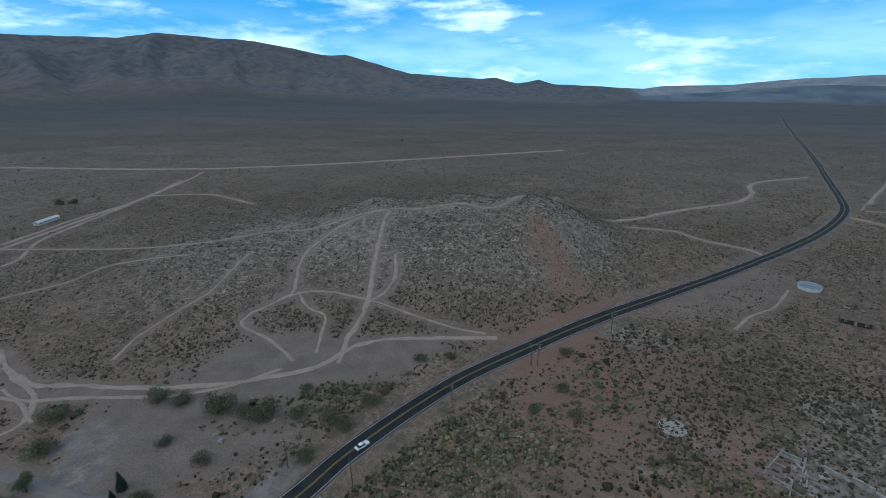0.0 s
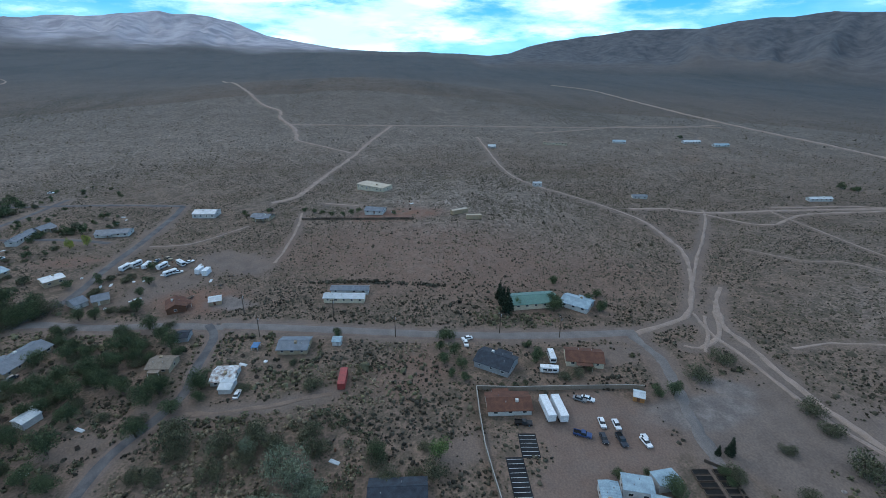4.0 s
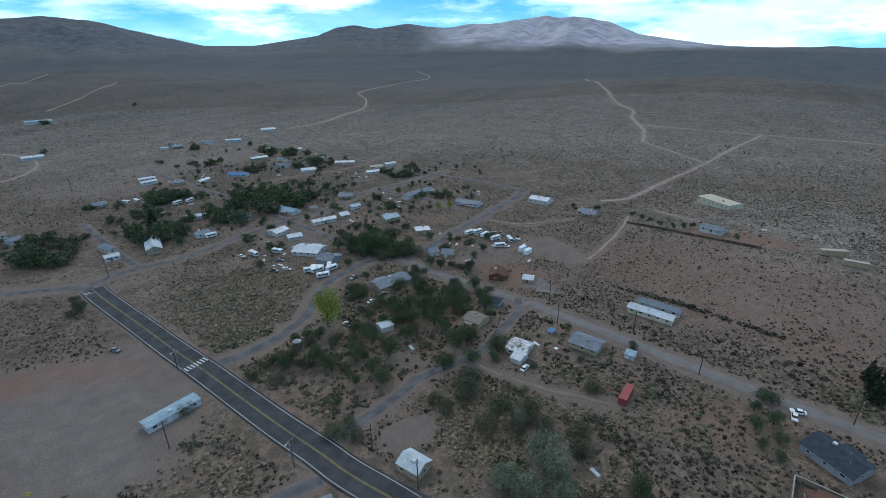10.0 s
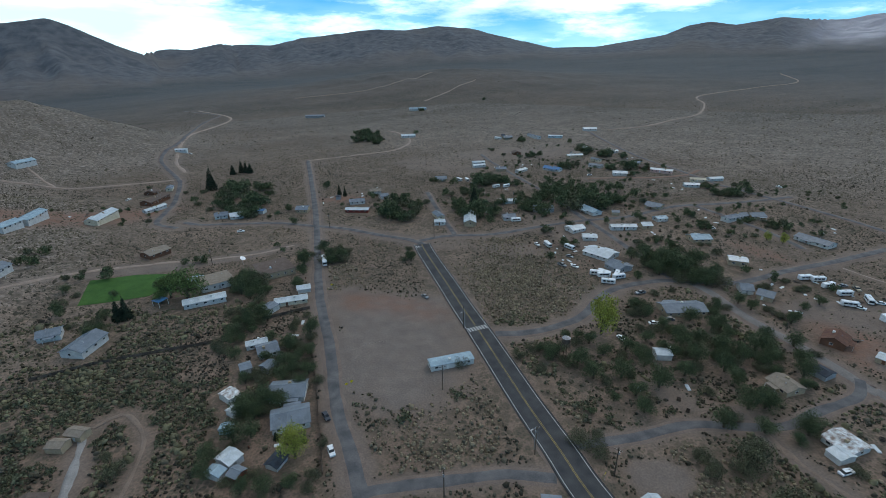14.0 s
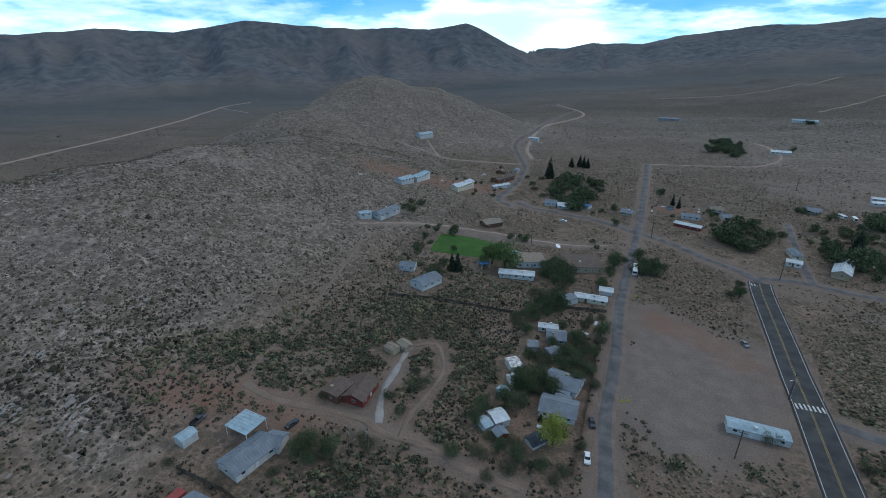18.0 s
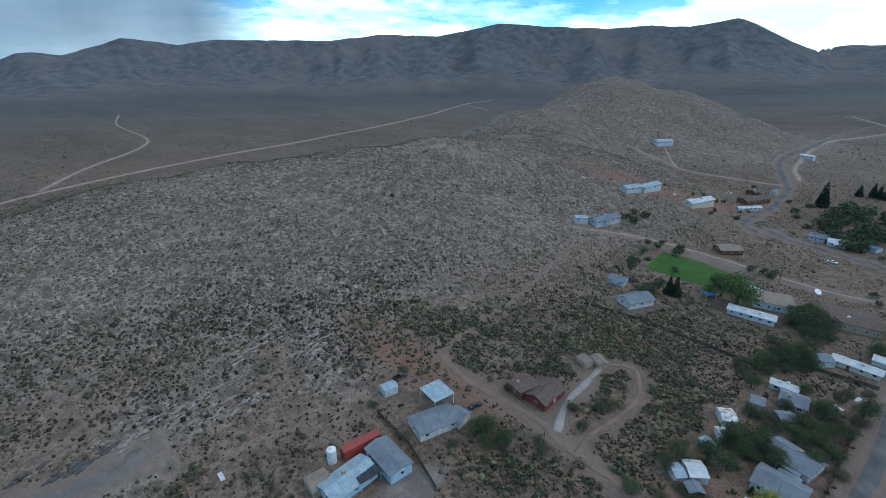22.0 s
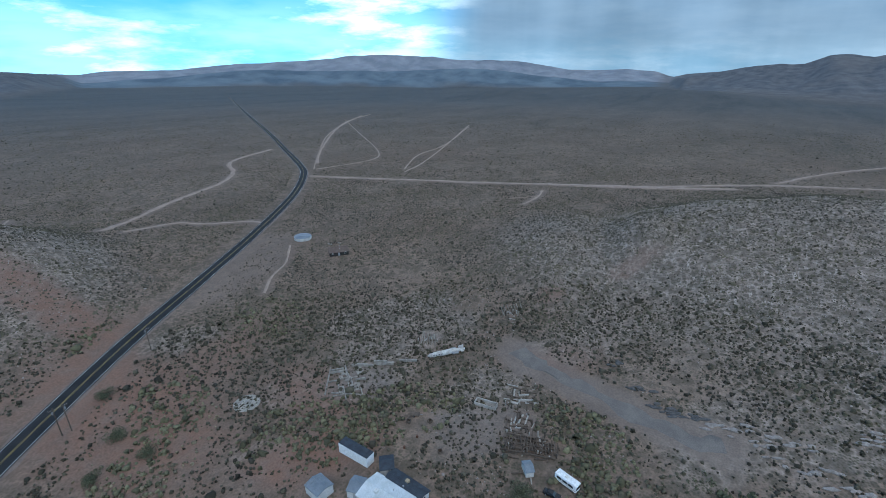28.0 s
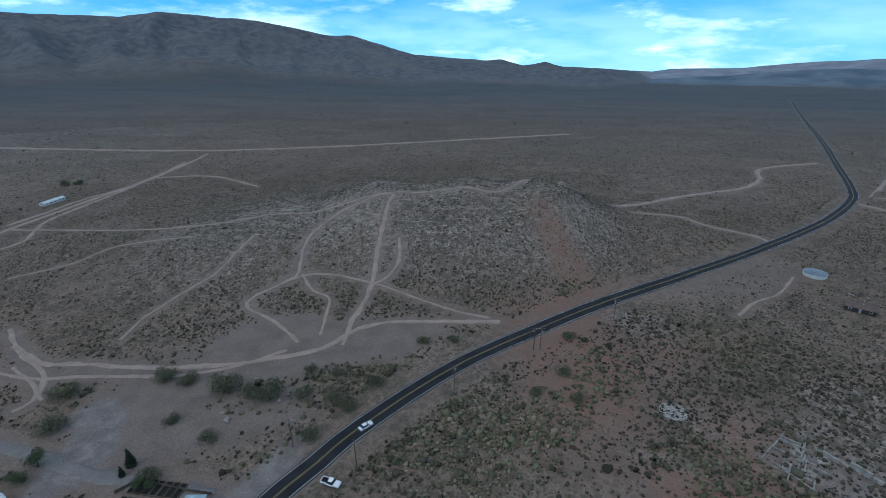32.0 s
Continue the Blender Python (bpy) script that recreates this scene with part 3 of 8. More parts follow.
WAY_COUNT = [0]
def street(name, width, kind, points):
    line = smooth_line(points); WAY_COUNT[0] += 1
    lift = (0.1 if name == "paved_street" else 0.06) + 0.002 * WAY_COUNT[0] % 0.03
    far = float(np.median(np.hypot(line[:, 0], line[:, 1])))
    for x, y in smooth_line(points, 1.5):
        clear(x, y, width / 2)
        i, j, k = int((x + 1000) // 2), int((y + 1000) // 2), int(width / 4 + (0.5 if name == "paved_street" else 0.22))
        if 10 < i < 990 and 10 < j < 990: TRACKS[i - k:i + k + 1, j - k:j + k + 1] = 1
    if name == "dirt_track": width *= (0.8 if kind == "gravel" else 0.68) if far < 400 else 1.15
    words = {"packed": "packed grey gravel street along the yards", "dull": "dull brown dirt drive between shrubs", "worn": "worn grey asphalt village street with cracked edges", "dirt": "pale dirt track worn through the scrub", "gravel": "wide grey gravel track at the foot of the slope",
             "gravel_pale": "pale grey gravel driveway to the house", "dirt_red": "reddish graded dirt street"}
    if name == "paved_street":
        tagged(strip("road_verge", line, -width / 2 - 1.6, width / 2 + 1.6, lift - 0.04, WAYS["verge"], 0.8, WAY_COUNT[0]), "bare dirt verge along a street", "verge", kind="structure")
    return tagged(strip(name, line, -width / 2, width / 2, lift, WAYS[kind], 0.45 if name == "paved_street" else 0.4 * width, WAY_COUNT[0]), words[kind], "road", kind="structure")


def highway(points):
    line = smooth_line(points)
    for x, y in line: clear(x, y, 8)
    wide = ramp(-line[:, 1], 20, 70)  # an extra turning width through the village
    tagged(strip("road_shoulder", line, -6.5 - wide, 6.5 + 3 * wide, 0.1, WAYS["verge"], 1.5, 3), "wide pale gravel shoulder of the highway", "shoulder", kind="structure")
    road = tagged(strip("highway", line, -3.9 - 0.6 * wide, 3.9 + 2.6 * wide, 0.16, ASPHALT, 0.12, 5), "dark newly paved two-lane highway with painted lines", "road", kind="structure")
    for name, o, w, m in (("edge_line", -3.4 - 0.3 * wide, 0.16, WHITE_LINE), ("edge_line", 3.4 + 2.3 * wide, 0.16, WHITE_LINE), ("centre_line", 0.9 * wide - 0.2, 0.16, YELLOW_LINE), ("centre_line", 0.9 * wide + 0.2, 0.16, YELLOW_LINE)):
        strip(name, line, o - w / 2, o + w / 2, 0.19, m).parent = road
    dark = strip("turning_lane", line[wide > 0.3], -4.3, 6.3, 0.175, ASPHALT_OLD, 0.2, 6); dark.parent = road
    near = line[np.argmin(np.hypot(line[:, 0] + 79.5, line[:, 1] + 158))], line[np.argmin(np.hypot(line[:, 0] + 90, line[:, 1] + 259))]
    for q in near:
        for k in range(7):
            bm = bmesh.new(); x = q[0] - 5.2 + 1.3 * k; box(bm, x, q[1] - 1.5, ground_z(*q) + 0.17, x + 0.6, q[1] + 1.5, ground_z(*q) + 0.3)
            part("crossing_bar", bm, WHITE_LINE, road, "white painted crossing bar")
    return road


SOIL = []
def soil(kind, x, y, a, b, turn, strength): SOIL.append((kind, x, y, a, b, turn, strength))

# ---- plan: ways and soil ----
# highway and streets
highway([(1212, 1762), (781, 1087), (545, 704), (420.8, 509.2), (356.5, 409.3), (323.4, 368.7), (267.1, 318.9), (194.8, 269.4), (123.5, 225.6), (75.9, 197.1), (40.6, 174.7), (9.4, 153.4), (-10.5, 135.6), (-29.9, 114.2), (-38.2, 102.4), (-50.0, 84.0), (-60.0, 50.0), (-66.0, 0.0), (-69.0, -45.0), (-69.4, -71.8), (-70.9, -86.0), (-72.6, -106.4), (-75.4, -131.4), (-78.0, -154.2), (-80.2, -177.3), (-82.8, -200.0), (-85.5, -225.0), (-88.0, -248.0), (-90.0, -261.0)])
street("paved_street", 6.5, "worn", [(-92.7, -257.1), (-87.2, -270.3), (-71.6, -287.0), (-53.1, -308.2), (-35.7, -321.5), (-9.4, -340.3), (19.9, -349.1), (41.9, -355.4), (51.6, -364.1)])
street("paved_street", 7.5, "packed", [(-157.3, 108.4), (-159.5, 77.2), (-162.5, 52.4), (-169.0, 18.0), (-176.6, -14.5), (-184.0, -45.8), (-188.2, -65.9), (-186.8, -66.2), (-191.8, -90.6), (-194.2, -119.1), (-200.2, -144.0), (-198.8, -165.6)])
street("paved_street", 5.5, "worn", [(-74.8, -87.5), (-85.0, -84.4), (-99.1, -81.8), (-116.5, -79.5), (-132.2, -71.7), (-143.4, -67.3), (-156.8, -67.9), (-171.5, -67.1), (-181.4, -67.7), (-190.1, -72.6)])
street("paved_street", 6.5, "worn", [(-84.4, -150.5), (-96.0, -146.8), (-110.3, -145.5), (-128.4, -149.0), (-148.8, -160.9), (-165.3, -164.9), (-190.1, -161.9), (-206.5, -152.2), (-224.3, -144.7), (-258.0, -144.0), (-296.8, -140.8), (-346.1, -139.0), (-367.9, -140.6)])
street("paved_street", 5.5, "worn", [(-195.5, -163.4), (-200.2, -183.4), (-205.1, -208.4), (-210.9, -237.6), (-214.0, -260.3), (-222.2, -299.6), (-227.3, -340.1), (-232.5, -397.4), (-237.5, -450.2), (-244.0, -484.7)])
street("paved_street", 6, "worn", [(-91.3, -267.1), (-112.3, -267.7), (-140.4, -258.6), (-176.6, -258.4), (-210.8, -256.3), (-244.4, -249.7), (-291.9, -252.7), (-330.0, -242.6), (-366.7, -234.7), (-390.9, -230.9)])
street("paved_street", 5, "worn", [(-116.7, -266.9), (-121.0, -295.7), (-128.2, -334.4), (-135.3, -370.2)])
street("paved_street", 5, "worn", [(-307.7, -248.2), (-306.3, -213.4), (-303.2, -181.6), (-296.1, -159.7)])
street("paved_street", 5.5, "worn", [(-367.9, -140.6), (-373.3, -186.2), (-374.4, -220.3), (-374.0, -250.8), (-373.6, -284.3), (-380.5, -319.7), (-393.8, -401.3), (-424.6, -498.5), (-451.5, -568.5)])
street("paved_street", 5, "dirt_red", [(-286.0, -348.5), (-313.1, -337.9), (-344.7, -322.7), (-376.7, -317.9), (-401.3, -326.1)])
street("paved_street", 6.5, "worn", [(-13.6, -93.0), (-14.1, -110.1), (-14.0, -131.4), (-17.9, -167.5), (-19.0, -190.2), (-21.1, -217.2), (-26.1, -257.7), (-32.1, -301.2), (-38.4, -353.2), (-46.8, -432.8), (-58.5, -553.1)])
street("paved_street", 5.5, "worn", [(-65.0, -78.4), (-53.5, -84.8), (-38.1, -89.1), (-23.0, -93.0), (-15.4, -94.2), (-11.8, -93.4)])
street("paved_street", 6, "worn", [(54.8, -350.8), (68.7, -365.5), (67.4, -393.5), (64.2, -428.7), (66.1, -490.5), (70.2, -515.7), (84.5, -563.5), (93.7, -599.4), (92.5, -640.2), (82.3, -699.1), (79, -893), (59, -990), (46, -1031), (90, -1100), (118, -1150)])

# dirt tracks
street("dirt_track", 5, "dirt", [(-157.3, 108.4), (-160.5, 121.0), (-166.2, 137.7), (-180.1, 150.0), (-198.1, 162.7), (-232.7, 182.1), (-258.2, 186.5), (-288.9, 187.2), (-319.5, 174.8), (-353.7, 155.4), (-382.7, 140.7), (-423.4, 132.6), (-494.2, 135.7), (-564.4, 141.2), (-623.7, 144.9)])
street("dirt_track", 3.5, "dirt", [(-197.9, 163.3), (-226.5, 186.2), (-252.8, 208.8), (-291.8, 239.5), (-309.7, 249.7)])
street("dirt_track", 4, "dirt", [(-314.2, 192.3), (-314.7, 224.5), (-303.1, 249.2), (-299.0, 328.4), (-289.7, 433.0), (-289.2, 509.5)])
street("dirt_track", 5, "dirt", [(-366.0, -76.0), (-377.6, -61.1), (-393.1, -55.0), (-461.4, -38.1), (-523.5, -19.3), (-615.8, 6.0), (-704, 35)])
street("dirt_track", 4, "dirt", [(-715, -116), (-703, 39), (-699.3, 184.7), (-695.8, 332.1), (-683.1, 471.2), (-696.2, 549.2)])
street("dirt_track", 6, "dirt", [(-1407, -375), (-913, -196), (-812, -139), (-756, -128), (-686.7, -100.2), (-616.4, -87.8)])
street("dirt_track", 4, "dirt", [(-616.1, -86.6), (-544.3, -19.4)])
street("dirt_track", 4, "dirt", [(-190.0, 173.0), (-169.6, 155.0), (-150.8, 142.8), (-142.7, 128.1), (-145.7, 122.9)])
street("dirt_track", 8, "packed", [(-155.2, 105.6), (-136.9, 107.8), (-107.7, 99.5), (-88.7, 95.7), (-73.4, 92.7), (-63.9, 90.4)])
street("dirt_track", 7, "dirt", [(325.4, 362.0), (360.0, 279.7), (404.7, 179.1), (450.4, 85.4), (486.7, -4.2), (420.8, 145.0), (459.2, 65.7), (528.9, -35.5), (607.7, -200.8), (677.8, -415.9), (827, -775), (1044, -1162), (1120, -1380)])
street("dirt_track", 4, "dirt", [(540.0, -36.4), (625.4, -81.5), (814, -196), (1105, -221), (1365, -282)])
street("dirt_track", 4, "dirt", [(1058, -1163), (807, -985)])
street("dirt_track", 1.7, "dirt", [(392.0, 293.0), (476.2, 316.8), (800, 442)])
street("dirt_track", 4, "dirt", [(375.9, 404.9), (460.4, 481.9), (657.1, 638.5), (852, 754)])
street("dirt_track", 3.5, "dirt", [(395.1, 141.6), (369.5, 136.8), (341.6, 137.9)])
street("dirt_track", 12, "gravel", [(149.0, 58.0), (144.3, 49.6), (140.5, 32.0), (137.4, 17.7), (134.3, 3.2), (133.3, -8.0), (134.8, -14.0)])
street("dirt_track", 5.5, "dull", [(105.9, -106.7), (93.9, -104.1), (78.1, -104.9), (61.5, -106.3), (51.7, -102.9), (38.0, -102.0), (24.4, -97.9), (14.4, -96.5), (8.2, -95.9)])
street("dirt_track", 5, "gravel_pale", [(60.8, -147.9), (59.9, -133.9), (59.2, -119.9), (55.2, -106.0)])
street("dirt_track", 3, "dull", [(59.2, -150.1), (51.5, -154.0), (44.3, -141.8), (44.0, -127.6), (46.7, -113.7), (45.9, -103.1)])
street("dirt_track", 5, "dirt", [(136.4, -254.0), (117.3, -269.5), (90.4, -282.8), (53.7, -287.9), (28.4, -285.0), (5.3, -284.7), (-16.3, -291.5)])
street("dirt_track", 1.8, "dull", [(125.4, -236.7), (118.2, -197.1), (111.4, -154.8), (109.5, -124.1), (107.3, -111.4)])
street("dirt_track", 3.5, "dirt", [(208.1, -508.1), (178.5, -503.4), (148.9, -494.2), (113.7, -503.8), (73.1, -511.5)])
street("dirt_track", 3, "dirt", [(193.6, -543.9), (163.3, -498.2)])
street("dirt_track", 4, "dirt", [(-58.5, -553.1), (-87.9, -553.7), (-123.5, -556.8), (-162.0, -559.3), (-197.8, -603.9), (-203.6, -664.9), (-195, -700)])
street("dirt_track", 4, "dirt", [(-354.5, -34.5), (-339.7, -9.1)])
street("dirt_track", 4.5, "dull", [(-137.9, -77.2), (-132.7, -62.3), (-133.1, -38.1), (-135.2, -26.4), (-136.4, -16.9)])
street("dirt_track", 3.5, "dirt", [(-252.3, -55.2), (-283.6, -50.8), (-314.4, -49.3), (-336.0, -49.6)])
street("dirt_track", 3, "dirt", [(-287.5, -133.7), (-290.2, -109.7), (-316.8, -82.5)])
street("dirt_track", 4, "dirt", [(-477.1, -545.4), (-546.5, -544.3), (-617.2, -565.4), (-696.2, -587.7), (-802, -668), (-883, -751), (-1071, -783), (-1268, -805), (-1473, -989)])
street("dirt_track", 3, "dirt", [(-339, -931), (-521, -1073)])
street("dirt_track", 3, "dirt", [(-109, -1149), (-281, -1126), (-473, -1239)])
street("dirt_track", 5, "dirt", [(65.8, -541.1), (79.6, -614.7), (73, -835), (26, -978), (89, -1128)])
street("dirt_track", 3.5, "dirt", [(105.8, 433.2), (44.0, 314.6), (5.0, 309.4), (-32.9, 305.2), (-54.1, 294.3), (-70.9, 284.3), (-80.9, 265.8), (-82.2, 245.4), (-77.9, 219.1), (-81.1, 210.6), (-92.3, 195.6), (-91.6, 187.0), (-75.3, 176.2), (-61.6, 162.4)])
street("dirt_track", 5, "dirt", [(-36.3, 300.6), (-38.4, 279.4), (-39.2, 255.8), (-39.5, 236.1), (-38.3, 215.8), (-39.6, 196.2), (-42.9, 178.3), (-43.0, 160.6)])
street("dirt_track", 3.5, "dirt", [(-28.3, 250.3), (-26.6, 229.9), (-31.1, 215.7), (-37.5, 209.8)])
street("dirt_track", 3, "dirt", [(-81.1, 210.6), (-71.7, 217.6), (-57.2, 217.3), (-41.9, 211.3), (-30.1, 206.2), (-13.1, 195.9), (2.7, 186.9), (17.5, 181.2)])
street("dirt_track", 3, "dirt", [(-75.2, 217.6), (-66.6, 203.5), (-56.9, 196.6), (-54.9, 182.5), (-53.8, 167.8)])
street("dirt_track", 5, "dirt", [(22.1, 178.1), (2.5, 178.3), (-17.2, 178.7), (-36.2, 174.6), (-51.5, 158.4), (-67.3, 152.3), (-82.9, 148.3), (-102.8, 145.8), (-124.3, 146.5), (-142.6, 148.4), (-156.0, 149.0), (-177.0, 160.8)])
street("dirt_track", 2.5, "dirt", [(-115.5, 258.4), (-117.7, 231.5), (-119.4, 215.0), (-129.1, 195.4), (-134.9, 178.2), (-135.1, 163.1)])
street("dirt_track", 3, "dirt", [(-165.7, 146.6), (-150.2, 137.0), (-139.8, 128.1)])
street("dirt_track", 3, "dirt", [(-301.8, 299.1), (-242.7, 297.1), (-179.9, 288.7), (-141.7, 287.5), (-108.8, 299.7), (-70.0, 298.3), (-36.3, 300.6)])
street("dirt_track", 3, "dirt", [(-309.4, 307.6), (-306.0, 332.3), (-303.3, 368.6), (-293.7, 403.2), (-288.0, 444.3), (-288.4, 520.1), (-292.6, 568.5)])
street("dirt_track", 3, "dirt", [(-290.6, 448.7), (-231.9, 453.2), (-172.9, 414.9)])
street("dirt_track", 5, "dirt", [(127.1, 346.5), (198.0, 385.4), (261.2, 411.8), (296.7, 444.6), (332.6, 497.7), (412.6, 528.5)])
street("dirt_track", 5, "dirt", [(136.4, 335.8), (166.9, 328.2), (177.3, 308.4), (198.8, 286.0), (199.4, 275.4)])
street("dirt_track", 3, "dirt", [(180.4, 224.9), (160.1, 205.5), (144.0, 197.2), (128.9, 184.8)])
street("dirt_track", 2, "dirt", [(-233.9, 222.5), (-210.7, 239.8), (-199.5, 261.6), (-156.0, 264.9)])
street("dirt_track", 9, "dirt", [(-1430.8, 554.0), (-1277.7, 605.5), (-1025.3, 592.1), (-720.0, 582.5), (-523.6, 589.6), (-318.0, 587.3), (-208.1, 607.6), (-69.8, 660.4), (62.2, 704.7), (188.0, 751.7)])
street("dirt_track", 3, "dirt", [(-652.9, 235.8), (-670.5, 309.8), (-702.0, 412.6), (-675.9, 545.6)])
street("dirt_track", 3, "dirt", [(-300.2, 243.6), (-272.5, 272.8), (-288.9, 318.7), (-287.9, 385.9), (-288.9, 452.2), (-294.1, 520.4)])
street("dirt_track", 1.7, "dirt", [(352.1, 384.4), (432.9, 459.0), (557.2, 567.9), (739.5, 693.6), (885.9, 757.3)])
street("dirt_track", 1.7, "dirt", [(762.7, 723.1), (588.4, 523.3), (474.9, 395.1), (421.5, 368.5), (353.5, 381.7)])
street("dirt_track", 1.7, "dirt", [(404.4, 302.2), (485.2, 339.8), (587.4, 361.1), (826.6, 456.5)])
street("dirt_track", 1.7, "dirt", [(354.0, 155.9), (374.3, 138.7), (394.9, 142.6)])
street("dirt_track", 3.5, "dirt", [(-169.9, 143.6), (-152.4, 139.8), (-133.9, 140.9), (-116.4, 140.8), (-98.2, 141.4), (-80.5, 147.0), (-64.6, 157.3)])

# soil
soil("bare", -86, 125, 41.8, 20.9, 7, 1.00)
soil("bare", -57, 162, 50.7, 20.3, 11, 1.00)
soil("bare", -49, -162, 30.7, 39.9, 157, 1.00)
soil("bare", -36, -135, 12.7, 10.2, 143, 0.50)
soil("sand", -106, 71, 22.8, 17.1, 92, 1.00)
soil("sand", -88, 53, 12.6, 10.1, 100, 1.00)
soil("bare", -96, 105, 25.4, 8.9, 19, 1.00)
soil("grey", -109, 105, 18.0, 7.2, 91, 1.00)
soil("bare", -256, -74, 24.6, 12.3, 54, 1.00)
soil("red", 70, 88, 21.1, 10.5, -32, 1.00)
soil("red", 111, -98, 35.5, 10.6, -175, 0.70)
soil("red", -213, -83, 19.9, 11.9, 83, 1.00)
soil("bare", -42, -183, 39.2, 19.6, 112, 1.00)
soil("bare", 45, -282, 58.8, 5.9, -175, 1.00)
soil("red", 127, -376, 64.0, 19.2, -155, 1.00)
soil("red", -64, -383, 17.5, 8.7, 158, 1.00)
soil("red", 112, -97, 19.7, 6.9, -167, 1.00)
soil("red", -311, 18, 29.8, 11.9, 83, 1.00)
soil("grey", 71, -61, 10.4, 5.2, -100, 1.00)
soil("bare", -92, -68, 9.7, 5.8, 165, 1.00)
soil("grey", -52, 96, 17.9, 5.4, 69, 1.00)
soil("red", -244, 30, 94.0, 42.3, 70, 0.45)
soil("red", 61, 240, 49.8, 10.0, 97, 0.80)
soil("red", 232, 33, 14.9, 5.2, -30, 0.40)
soil("red", 193, 61, 6.8, 5.4, -30, 0.50)
soil("red", 88, 107, 22.4, 11.2, -95, 0.70)
soil("red", 78, 153, 32.9, 13.2, 12, 0.50)
soil("red", -50, -193, 25.7, 9.0, 139, 1.00)
soil("red", 56, 195, 31.9, 6.4, 33, 0.80)
soil("grey", -120, 120, 9.5, 4.8, 53, 1.00)
soil("bare", -105, 25, 9.3, 5.6, 117, 0.70)
soil("bare", -122, -93, 11.8, 4.7, 98, 0.60)
soil("bare", -140, -230, 20.9, 10.4, 143, 0.50)
soil("bare", -98, -262, 24.5, 12.2, 143, 0.50)
soil("red", -147, 13, 15.7, 11.0, 124, 0.50)
soil("bare", -145, 91, 10.9, 6.5, 88, 0.80)
soil("bare", -193, -242, 44.3, 22.2, 106, 0.60)
soil("bare", -239, -100, 28.6, 14.3, 148, 0.80)
soil("bare", 62, -108, 15.2, 6.1, 167, 0.60)
soil("grey", 105, 50, 19.2, 11.5, -44, 0.35)
soil("grey", 101, 97, 13.2, 9.3, -29, 0.35)
soil("red", 153, 39, 15.0, 7.5, -54, 0.40)
soil("bare", -176, -460, 56.1, 22.5, 117, 0.50)
soil("bare", -291, -470, 73.1, 29.2, 167, 0.70)
soil("bare", 150, 223, 55.6, 16.7, 23, 0.50)
soil("bare", 90, -126, 12.4, 6.2, -144, 0.50)
soil("red", -270, -166, 17.3, 6.9, 95, 0.80)
soil("bare", -191, -234, 32.1, 12.9, 100, 0.50)
soil("red", 46, 152, 48.2, 21.7, -94, 0.90)
soil("red", 36, 180, 23.8, 11.9, -59, 0.50)
soil("grey", -208.9, -68.9, 11, 6, 70, 1.00)
soil("grey", -42, -160, 24, 40, 160, 0.35)
soil("stone", 119.7, 57.0, 16, 12, -30, 0.85)
soil("stone", 158.9, 42.2, 26, 12, -30, 0.85)
soil("stone", 134.1, 101.3, 34, 14, -30, 0.85)
soil("stone", 85.0, 178.2, 14, 10, -30, 0.85)
soil("stone", 141.1, -16.4, 26, 14, -30, 0.85)
soil("stone", 204.1, -44.9, 34, 16, -30, 0.85)
soil("stone", 101.8, 97.8, 18, 10, -30, 0.85)
soil("stone", 191.2, 28.3, 40, 16, -30, 0.85)
soil("stone", 139.0, -79.0, 34, 14, -30, 0.85)
soil("stone", 139.4, -18.8, 30, 10, -30, 0.85)
soil("stone", 158.5, -45.1, 30, 14, -30, 0.85)
soil("stone", 209.2, -0.0, 30, 16, -30, 0.85)
soil("stone", 142.3, -17.1, 16, 8, -30, 0.85)
soil("stone", 59.7, 100.1, 10, 8, -30, 0.85)
soil("stone", 84.5, 116.0, 12, 8, -30, 0.85)
soil("stone", 147.8, 116.6, 30, 16, -30, 0.85)


def inside(x, y, cx, cy, a, b, turn, soft=0.25, seed=0):
    c, s = math.cos(radians(turn)), math.sin(radians(turn))
    u, v = ((x - cx) * c + (y - cy) * s) / a, (-(x - cx) * s + (y - cy) * c) / b
    d = np.hypot(u, v) + 0.7 * (fbm(x, y, max(a, b) * 0.45, 3, 40 + seed) - 0.5)
    return 1 - ramp(d, 1 - soft, 1 + soft)


def zones(X, Y):
    """How bare, red, grey and stony the soil is."""
    bare, red, grey, stony = np.zeros(X.shape), np.zeros(X.shape), np.zeros(X.shape), np.zeros(X.shape)
    t = TRACKS.copy()
    for axis in (0, 1): t = (np.roll(t, 1, axis) + 2 * t + np.roll(t, -1, axis)) / 4
    ok = np.maximum(abs(X), abs(Y)) < 990
    gx, gy = np.where(ok, (X + 999) / 2, 5), np.where(ok, (Y + 999) / 2, 5)
    i, j = gx.astype(int), gy.astype(int); u, v = gx - i, gy - j
    bare = np.where(ok, 0.85 * ((t[i, j] * (1 - u) + t[i + 1, j] * u) * (1 - v) + (t[i, j + 1] * (1 - u) + t[i + 1, j + 1] * u) * v), 0)
    for i, (kind, x, y, a, b, turn, k) in enumerate(SOIL):
        near = np.hypot(X - x, Y - y) < 2 * max(a, b) + 5
        w = np.zeros(X.shape); w[near] = k * inside(X[near], Y[near], x, y, a, b, turn, 0.6 if kind == "red" else 0.3, i)
        bare = np.maximum(bare, w * (0.6 if kind == "red" else 0.0 if kind == "stone" else 1.0))
        if kind == "red": red = np.maximum(red, w)
        if kind == "sand": red = np.maximum(red, w * 0.35)
        if kind == "grey": grey = np.maximum(grey, w)
        if kind == "stone": stony = np.maximum(stony, w)
    return bare, red, grey, stony


